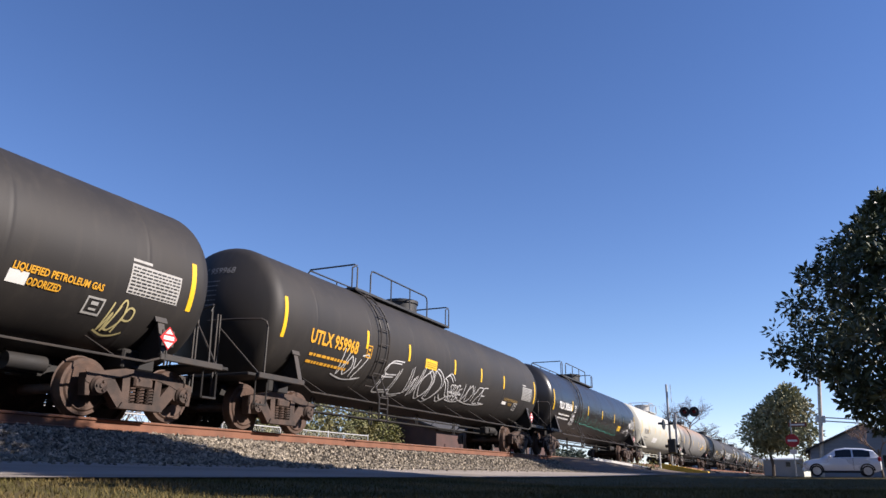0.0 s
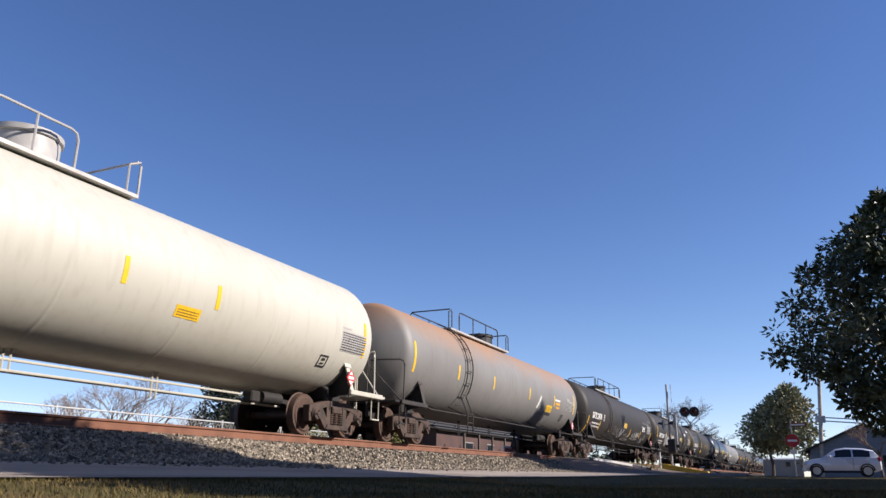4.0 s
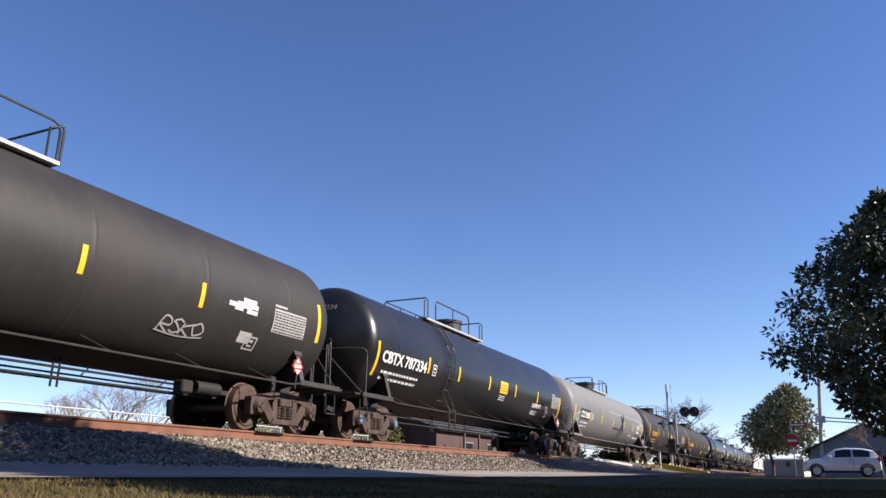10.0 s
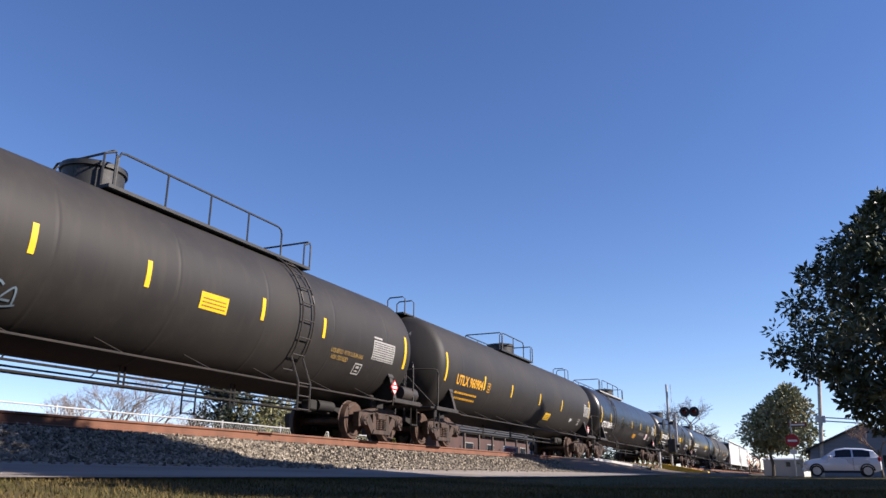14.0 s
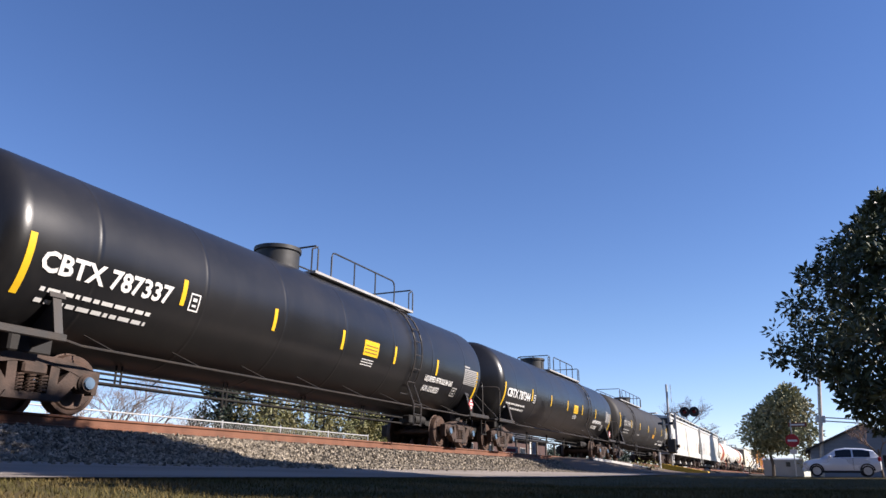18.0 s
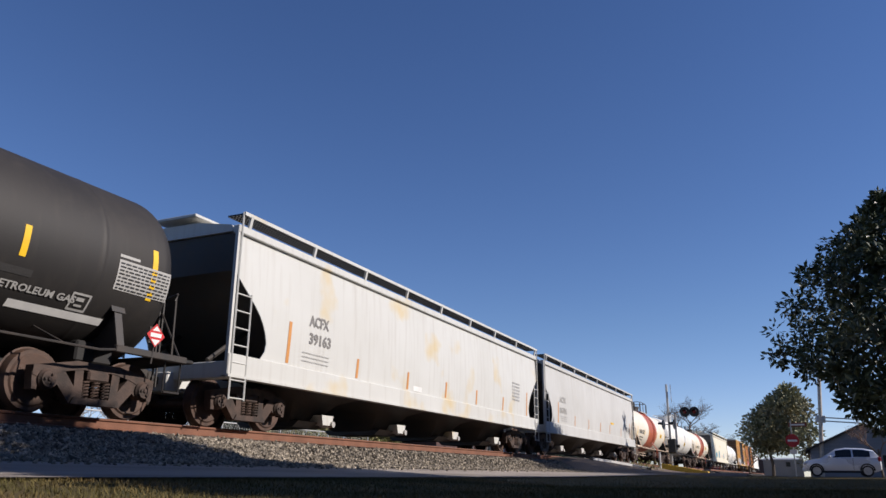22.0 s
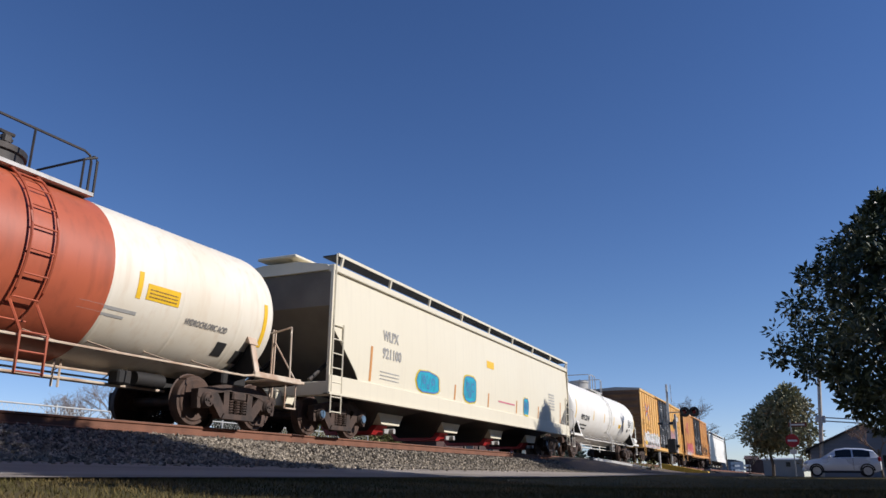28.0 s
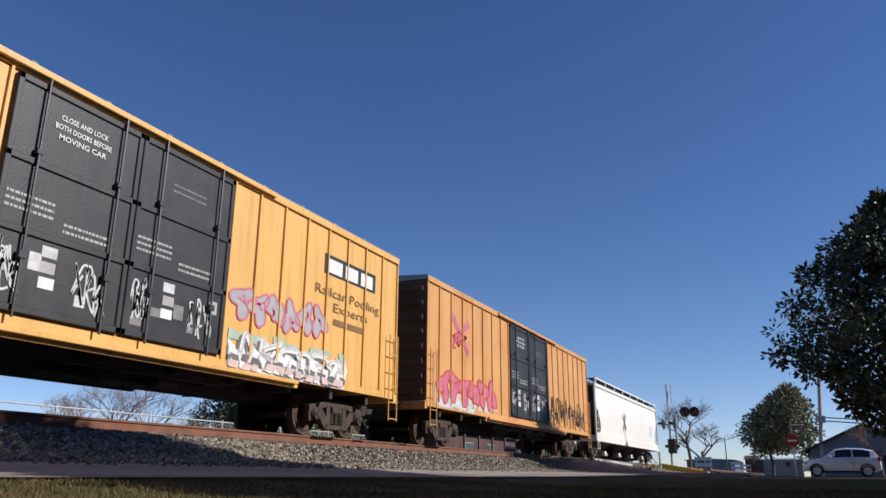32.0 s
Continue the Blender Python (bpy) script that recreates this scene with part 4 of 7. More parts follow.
for s in (-1, 1):
    for a, b in ((-1.42, -0.62), (-0.54, 0.62)):
        v = []
        n = 8
        for i in range(n + 1):
            x = a + (b - a) * i / n
            zl, zh, w = cab_side(x)
            zlo, zhi = zl + 0.06, max(zl + 0.07, zh - 0.03)
            for z in (zlo, zhi):
                t = (z - zl) / (zh - zl)
                v.append((x, s * (0.80 + (w - 0.80) * t + 0.006), z))
        part("side_window", Kit().put(v, [(2 * i, 2 * i + 2, 2 * i + 3, 2 * i + 1) for i in range(n)]), CARGLASS, hatch)
    part("mirror", Kit().box(0.45, 0.62, *sorted((s * 0.82, s * 1.0)), 0.98, 1.10, 0.03), SILVER, hatch)
    part("headlight", Kit().box(1.58, 1.84, *sorted((s * 0.50, s * 0.73)), 0.62, 0.76, 0.04), LAMPCLEAR, hatch)
    part("tail_light", Kit().box(-1.92, -1.76, *sorted((s * 0.60, s * 0.77)), 0.78, 1.02, 0.03), LAMPRED, hatch)
    part("door_handle", Kit().box(-0.48, -0.30, *sorted((s * 0.83, s * 0.86)), 0.82, 0.86, 0.01), SILVER, hatch)
    part("rear_handle", Kit().box(-1.30, -1.12, *sorted((s * 0.83, s * 0.86)), 0.84, 0.88, 0.01), SILVER, hatch)
    for x in (-1.22, 1.22):
        w = part("wheel", Kit().lathe([(s * 0.66, 0.2), (s * 0.66, 0.27), (s * 0.70, 0.295), (s * 0.82, 0.295), (s * 0.845, 0.27), (s * 0.845, 0.2)][::s], 24, "y", (x, 0, 0.295)), RUBBER, hatch, "black tyre with silver cover")
        k = Kit().lathe([(s * 0.80, 0.21), (s * 0.852, 0.205), (s * 0.845, 0.06), (s * 0.86, 0.04)][::s], 20, "y", (x, 0, 0.295))
        part("wheel_cover", k, ALLOY, w)
part("windscreen", Kit().put([(0.24, -0.56, 1.405), (0.24, 0.56, 1.405), (0.93, 0.62, 1.0), (0.93, -0.62, 1.0)], [(0, 3, 2, 1)]), CARGLASS, hatch)
part("rear_window", Kit().put([(-1.625, -0.55, 1.34), (-1.625, 0.55, 1.34), (-1.86, 0.62, 1.03), (-1.86, -0.62, 1.03)], [(0, 1, 2, 3)]), CARGLASS, hatch)
part("bumper", Kit().box(1.72, 1.93, -0.66, 0.66, 0.26, 0.48, 0.05), SILVER, hatch)
part("number_plate", Kit().box(1.93, 1.94, -0.2, 0.2, 0.36, 0.46), ALLOY, hatch)
for s in (-1, 1):
    for x in (-1.22, 1.22):
        ring = [(x + q * math.cos(t), s * 0.846, 0.31 + q * math.sin(t)) for q in (0.30, 0.37) for t in [math.pi * i / 12 for i in range(13)]]
        part("wheel_arch", Kit().put(ring, [(i, i + 1, 14 + i, 13 + i) for i in range(12)]), RUBBER, hatch, "dark wheel arch")
    part("door_seam", Kit().box(-0.59, -0.575, *sorted((s * 0.835, s * 0.848)), 0.35, 0.96), RUBBER, hatch)
    part("sill_trim", Kit().box(-0.95, 0.95, *sorted((s * 0.80, s * 0.85)), 0.20, 0.30, 0.01), RUBBER, hatch)

# ---- buildings ----
SIDING = material("blue_grey_wood_siding", (0.20, 0.22, 0.25), 0.7, color2=(0.14, 0.155, 0.18), scale=1, amount=0.6, stretch=(1, 1, 6))
SHINGLE = material("dark_shingle", (0.055, 0.052, 0.050), 0.9, color2=(0.035, 0.034, 0.034), scale=3, amount=0.7, bump=0.5)
WALLWHITE = material("pale_painted_block", (0.27, 0.255, 0.235), 0.75, color2=(0.20, 0.19, 0.175), scale=0.6, amount=0.6)
METALWALL = material("blue_grey_corrugated_metal", (0.16, 0.19, 0.23), 0.55, 0.2, color2=(0.12, 0.14, 0.17), scale=0.4, amount=0.6)
RUSTWALL = material("rust_brown_metal_wall", (0.085, 0.042, 0.034), 0.75, color2=(0.05, 0.032, 0.028), scale=0.8, amount=0.7)
WINGLASS = material("dark_window_glass", (0.02, 0.022, 0.025), 0.08, scale=1, amount=0.2, bump=0)


def building(name, label, x0, x1, y0, y1, zg, eave, ridge, wall, roof, along="x", windows=(), over=0.4):
    """A gabled building; windows: (side, position, sill, width, height)."""
    b = thing(name, label, "building", pose((x0 + x1) / 2, (y0 + y1) / 2, zg))
    hx, hy = (x1 - x0) / 2, (y1 - y0) / 2
    k = Kit().box(-hx, hx, -hy, hy, -0.2, eave)
    if along == "y":
        k.prism([(-hx, eave), (hx, eave), (0, ridge)], -hy, hy)
        rp = [[(-hx - over, eave - 0.15), (0, ridge + 0.05), (0, ridge + 0.2), (-hx - over, eave)], [(hx + over, eave - 0.15), (hx + over, eave), (0, ridge + 0.2), (0, ridge + 0.05)]]
        rk = [Kit().prism(p, -hy - over, hy + over) for p in rp]
    else:
        k.prism_x([(-hy, eave), (hy, eave), (0, ridge)], -hx, hx)
        rp = [[(-hy - over, eave - 0.15), (0, ridge + 0.05), (0, ridge + 0.2), (-hy - over, eave)], [(hy + over, eave - 0.15), (hy + over, eave), (0, ridge + 0.2), (0, ridge + 0.05)]]
        rk = [Kit().prism_x(p, -hx - over, hx + over) for p in rp]
    part("wall", k, wall, b)
    for q in rk:
        part("roof_slope", q, roof, b)
    for side, p, sill, w, hh in windows:
        if side == "x":
            a, gkit = Kit().box(-hx - 0.06, -hx + 0.02, p - w / 2 - 0.08, p + w / 2 + 0.08, sill - 0.08, sill + hh + 0.08), Kit().box(-hx - 0.075, -hx - 0.05, p - w / 2, p + w / 2, sill, sill + hh)
        else:
            a, gkit = Kit().box(p - w / 2 - 0.08, p + w / 2 + 0.08, -hy - 0.06, -hy + 0.02, sill - 0.08, sill + hh + 0.08), Kit().box(p - w / 2, p + w / 2, -hy - 0.075, -hy - 0.05, sill, sill + hh)
        fr = part("window", a, WALLWHITE, b)
        part("pane", gkit, WINGLASS, fr)
    return b


building("house", "blue-grey wooden house with dark gabled roof", 75, 86, -9.2, -0.6, 0.3, 2.3, 4.3, SIDING, SHINGLE, "x", [("x", 1.5, 0.8, 0.9, 1.0), ("x", -1.6, 0.8, 0.9, 1.0)])
# this second house is out of view, added only for its shadow
building("house", "unseen two-storey blue-grey wooden house added to shade the lane", 15.2, 28.4, -9.4, -4.6, 0.2, 5.9, 7.3, SIDING, SHINGLE, "x")
building("long_shed", "long blue-grey metal building beyond the tracks", 172, 190, 13.1, 22.6, 0.2, 3.45, 3.5, METALWALL, METALWALL, "x")
ROOFTIN = material("pale_tin_roof", (0.5, 0.5, 0.5), 0.5, 0.3, scale=1, amount=0.5)
building("white_building", "low white building with a dark window", 130, 145, 0.2, 5.75, 0.2, 2.7, 2.85, WALLWHITE, ROOFTIN, "y", [("x", -0.73, 1.6, 0.6, 0.66)], 0.15)
building("brown_shed", "rust-brown metal shed beside the distant tracks", 270, 284, 13.9, 17.3, 0.2, 5.6, 6.6, RUSTWALL, RUSTWALL, "y")
building("brown_shed", "rust-brown metal container behind the tracks", 262, 268, 11.5, 13.9, 0.2, 5.2, 5.3, RUSTWALL, RUSTWALL, "y", (), 0.05)
porch = building("brown_house", "dark red-brown wooden house with porch posts", 55, 84, 26, 34, 0.5, 3.3, 4.6, RUSTWALL, SHINGLE, "x", [("y", -8, 1.6, 1.6, 0.8), ("y", -3, 1.6, 1.6, 0.8), ("y", 6, 1.6, 1.6, 0.8)])
for i in range(9):
    part("porch_post", Kit().box(-12.6 + 3.1 * i, -12.45 + 3.1 * i, -5.6, -5.45, -0.2, 3.1), BARK, porch)
FADEDRED = material("faded_red_print", (0.5, 0.08, 0.07), 0.6)
wb = thing("notice_board", "white board with dark bars on posts behind the track", "sign", pose(43.1, 14.2, 0.62))
part("board", Kit().box(-0.55, 0.55, -0.02, 0.02, 0.7, 1.5, 0.005), WPAINT, wb)
part("board_print", Kit().box(-0.35, -0.2, -0.03, -0.021, 0.75, 1.45).box(0.1, 0.2, -0.03, -0.021, 0.75, 1.45), KPAINT, wb)
part("board_post", Kit().box(-0.05, 0.05, 0.02, 0.1, 0, 1.45), GALV, wb)
rb = thing("notice_board", "low red and white banner board behind the track", "sign", pose(39.4, 14.2, 0.62))
part("board", Kit().box(-1.1, 1.1, -0.02, 0.02, 0.55, 1.15, 0.005), WPAINT, rb)
part("board_print", Kit().box(-0.95, 0.9, -0.03, -0.021, 0.66, 0.80).box(-0.95, 0.7, -0.03, -0.021, 0.88, 1.04), FADEDRED, rb)
for x in (-0.9, 0.82):
    part("board_post", Kit().box(x, x + 0.08, 0.02, 0.08, 0, 1.1), GALV, rb)
for i in range(3):
    bk = thing("barricade", "white striped traffic barricade beyond the crossing", "barricade", pose((110, 150, 180)[i], (12.3, 11.0, 11.6)[i], 0.25))
    for z in (0.5, 1.3, 2.1):
        part("rail_board", Kit().box(-0.04, 0.04, -1.1, 1.1, z, z + 0.45, 0.01), WPAINT, bk)
    for y in (-0.9, 0.9):
        part("leg", Kit().box(-0.05, 0.05, y - 0.06, y + 0.06, 0, 2.6), WPAINT, bk)

# ---- fence behind the track ----
FENCE = material("pale_galvanised_wire", (0.50, 0.495, 0.48), 0.6, 0.0, scale=3, amount=0.4)
fence = thing("pipe_fence", "galvanised chain-link fence behind the track", "fence", pose(0, 20.4, 0.62))
for i in range(15):
    x = -17.4 + 3.73 * i
    part("post", Kit().rod((x, 0, -0.1), (x, 0, 1.66), 0.032, 8), FENCE, fence)
part("top_rail", Kit().rod((-17.4, 0, 1.58), (34.82, 0, 1.58), 0.025, 8), FENCE, fence)
part("bottom_rail", Kit().rod((-17.4, 0, 0.08), (34.82, 0, 0.08), 0.018, 8), FENCE, fence)
k = Kit()
for i in range(-115, 227):
    x = i * 0.15
    k.put([(x - 0.005, 0, 0.08), (x + 0.005, 0, 0.08), (x + 0.755, 0, 1.54), (x + 0.745, 0, 1.54)], [(0, 1, 2, 3)])
    k.put([(x - 0.005, 0.01, 1.54), (x + 0.005, 0.01, 1.54), (x + 0.755, 0.01, 0.08), (x + 0.745, 0.01, 0.08)], [(0, 1, 2, 3)])
tagged(part("mesh", k, FENCE, fence, smooth=0), kind="stuff")


# ---- rolling stock ----
def _wheel_profile(side):
    p = [(0.0, 0.10), (0.0, 0.13), (-0.025, 0.15), (-0.045, 0.36), (-0.02, 0.385), (-0.02, 0.44), (0.0, 0.447), (0.085, 0.457), (0.112, 0.462), (0.125, 0.485), (0.135, 0.47), (0.135, 0.385), (0.06, 0.36), (0.075, 0.16), (0.16, 0.13), (0.16, 0.09)]
    return [(side * a, r) for a, r in p][:: 1 if side > 0 else -1]


def _wheelset_mesh():
    k = Kit()
    for s in (-1, 1):
        q = Kit().lathe([(s * 0.79 - s * 0.0 - a * 1.0 * (1 if s > 0 else -1) * 1.0, r) for a, r in _wheel_profile(1)][::-s], 32, "y")
        k.add(q)
        for i in range(3):
            a = 2.1 * i
            k.add(Kit().rod((0.26 * math.sin(a), s * 0.83, 0.26 * math.cos(a)), (0.26 * math.sin(a), s * 0.77, 0.26 * math.cos(a)), 0.035, 8))
    k.rod((0, -0.98, 0), (0, 0.98, 0), 0.085, 12)
    return k.mesh("wheelset", WHEELSTEEL)


def _tread_mesh(s):
    return Kit().lathe([(s * 0.785, 0.4475), (s * 0.785, 0.4575), (s * 0.700, 0.465), (s * 0.700, 0.4475)][::s], 32, "y", closed=False).mesh("tread", TREAD)


def _sideframe_mesh(s):
    """Cast side frame: bowed top chord, sloping compression members, tension bottom chord, jaws over the bearings."""
    k = Kit()
    y0, y1 = (-1.10, -0.93) if s < 0 else (0.93, 1.10)
    k.prism([(-1.12, 0.50), (-0.98, 0.47), (-0.62, 0.60), (-0.30, 0.66), (0.30, 0.66), (0.62, 0.60), (0.98, 0.47), (1.12, 0.50), (1.12, 0.64), (0.80, 0.70), (0.40, 0.78), (-0.40, 0.78), (-0.80, 0.70), (-1.12, 0.64)], y0, y1)
    for m in (-1, 1):
        for poly in ([(0.60, 0.62), (0.90, 0.62), (0.47, 0.16), (0.22, 0.18)], [(0.25, 0.20), (0.40, 0.20), (0.42, 0.68), (0.27, 0.68)], [(0.60, 0.52), (0.74, 0.36), (0.78, 0.40), (0.70, 0.56)], [(1.02, 0.30), (1.10, 0.30), (1.13, 0.55), (1.0, 0.52)]):
            pts = [(m * x, z) for x, z in poly]
            area = sum(pts[i][0] * pts[(i + 1) % 4][1] - pts[(i + 1) % 4][0] * pts[i][1] for i in range(4))
            k.prism(pts if area > 0 else pts[::-1], y0 + 0.01, y1 - 0.01)
    k.prism([(-0.46, 0.15), (0.46, 0.15), (0.40, 0.25), (-0.40, 0.25)], y0 - 0.02, y1 + 0.02)
    return k.mesh("side_frame", TRUCKSTEEL, 30)


def _springs_mesh(s):
    k = Kit()
    for x in (-0.19, 0.0, 0.19):
        for y in (0.96, 1.06):
            pts = [(x + 0.06 * math.cos(a), s * y + 0.04 * math.sin(a), 0.26 + 0.24 * a / 31.4) for a in [i * 0.785 for i in range(41)]]
            k.tube(pts, 0.016, 5)
    return k.mesh("spring_nest", TRUCKSTEEL)


def _cap_mesh(s):
    k = Kit().lathe([(s * 0.94, 0.15), (s * 1.12, 0.15), (s * 1.14, 0.13), (s * 1.17, 0.12), (s * 1.17, 0.04), (s * 1.19, 0.03)][::s], 16, "y")
    for i in range(3):
        a = 2.09 * i + 0.5
        k.rod((0.075 * math.sin(a), s * 1.16, 0.075 * math.cos(a)), (0.075 * math.sin(a), s * 1.195, 0.075 * math.cos(a)), 0.022, 6)
    k.box(-0.17, 0.17, *sorted((s * 0.95, s * 1.10)), 0.08, 0.18, 0.02)
    return k.mesh("bearing_cap", TRUCKSTEEL)


def _bolster_mesh():
    k = Kit().box(-0.20, 0.20, -1.13, 1.13, 0.50, 0.66, 0.03)
    k.box(-0.28, 0.28, -0.55, 0.55, 0.46, 0.74, 0.04)
    k.lathe([(0.74, 0.22), (0.80, 0.20)], 20, "z")
    for m in (-1, 1):
        k.box(m * 0.46 - 0.05, m * 0.46 + 0.05, -0.80, 0.80, 0.34, 0.42, 0.02)
        for s in (-1, 1):
            k.box(m * 0.43 - 0.04, m * 0.43 + 0.04, s * 0.76 - 0.06, s * 0.76 + 0.06, 0.30, 0.56, 0.02)
    return k.mesh("truck", TRUCKSTEEL)


WHEELSET, FRAMES = _wheelset_mesh(), {s: _sideframe_mesh(s) for s in (-1, 1)}
TREADS, SPRINGS, CAPS, BOLSTER = {s: _tread_mesh(s) for s in (-1, 1)}, {s: _springs_mesh(s) for s in (-1, 1)}, {s: _cap_mesh(s) for s in (-1, 1)}, _bolster_mesh()
PADBOX = Kit().box(-0.23, 0.23, -1.16, -1.1, 0.66, 0.72, 0.01).mesh("side_bearing", DARKSTEEL)
wheelsets = []
BLUECAP = material("blue_bearing_cap_paint", (0.10, 0.17, 0.26), 0.5, scale=6, amount=0.6)


def truck(car, x, blue=False):
    t = part("truck", BOLSTER, None, car, "rust-brown cast steel truck", pose(x, 0, 0))
    for s in (-1, 1):
        part("side_frame", FRAMES[s], None, t)
        part("spring_nest", SPRINGS[s], None, t)
        for a in (-0.889, 0.889):
            part("bearing_cap", CAPS[s], None, t, "", pose(a, 0, 0.457))
            if blue and s < 0:
                part("cap_cover", Kit().lathe([(-1.20, 0.085), (-1.175, 0.10)], 14, "y"), BLUECAP, t, "blue bearing cap", pose(a, 0, 0.457))
    for a in (-0.889, 0.889):
        w = part("wheelset", WHEELSET, None, t, "", pose(a, 0, 0.457))
        wheelsets.append((w, a))


def _coupler_mesh():
    k = Kit().box(-0.75, -0.16, -0.09, 0.09, 0.74, 0.90, 0.02)
    k.prism([(-0.18, 0.70), (0.0, 0.70), (0.06, 0.76), (0.06, 0.92), (0.0, 0.98), (-0.18, 0.98)], -0.13, 0.02)
    k.box(-0.05, 0.05, 0.02, 0.15, 0.72, 0.95, 0.03)
    k.tube([(-0.5, -0.25, 0.72), (-0.25, -0.27, 0.45), (0.0, -0.22, 0.36), (0.04, -0.2, 0.42)], 0.028, 6)
    k.rod((-0.45, -1.3, 0.95), (-0.40, -0.1, 0.93), 0.016, 5)
    return k.mesh("coupler", DARKSTEEL)


COUPLER = _coupler_mesh()


def running_gear(car, h, inset=1.91, blue=False):
    for s in (-1, 1):
        truck(car, s * (h - inset), blue)
        part("coupler", COUPLER, None, car, "", pose(s * (h - 0.02), 0, 0) if s > 0 else pose(s * (h - 0.02), 0, 0, 0, 0, 180))


RED = material("red_placard_paint", (0.55, 0.03, 0.03), 0.45, scale=6, amount=0.3)
PLATE = material("stencil_plate_grey", (0.42, 0.41, 0.39), 0.5, color2=(0.3, 0.29, 0.27), scale=6, amount=0.6)
TAGWHITE = material("white_spray_paint", (0.62, 0.62, 0.62), 0.6, color2=(0.35, 0.35, 0.35), scale=7, amount=0.8)
TAGTEAL = material("teal_spray_paint", (0.05, 0.25, 0.20), 0.6, scale=7, amount=0.8)
GRATE = material("dark_grating_steel", (0.03, 0.03, 0.03), 0.6, scale=6, amount=0.5)


def fit_text(skin, body, x0, x1, z, size, bold=0.03):
    v, _ = letters(body, size, bold)
    w = max(a for a, _ in v) - min(a for a, _ in v)
    return skin.writing(body, x0, z, size, (x1 - x0) / w, bold)


def diamond(car, x, y, z, s=0.19):
    k = Kit()
    k.prism([(x, z - s), (x + s, z), (x, z + s), (x - s, z)], y, y + 0.012)
    p = part("placard", k, RED, car, "red and white diamond hazard placard")
    q = Kit()
    q.prism([(x, z - s * 0.86), (x + s * 0.5, z - s * 0.36), (x - s * 0.5, z - s * 0.36)], y - 0.004, y)
    q.box(x - s * 0.6, x + s * 0.6, y - 0.004, y, z - 0.03, z + 0.035)
    q.prism([(x, z + s * 0.8), (x - s * 0.42, z + s * 0.38), (x + s * 0.42, z + s * 0.38)], y - 0.004, y)
    part("placard_print", q, WPAINT, p)
    part("placard_holder", Kit().box(x - 0.13, x + 0.13, y + 0.012, y + 0.03, z - 0.13, z + 0.13).rod((x, y + 0.02, z - 0.1), (x, y + 0.05, z - 0.45), 0.018), DARKSTEEL, car)


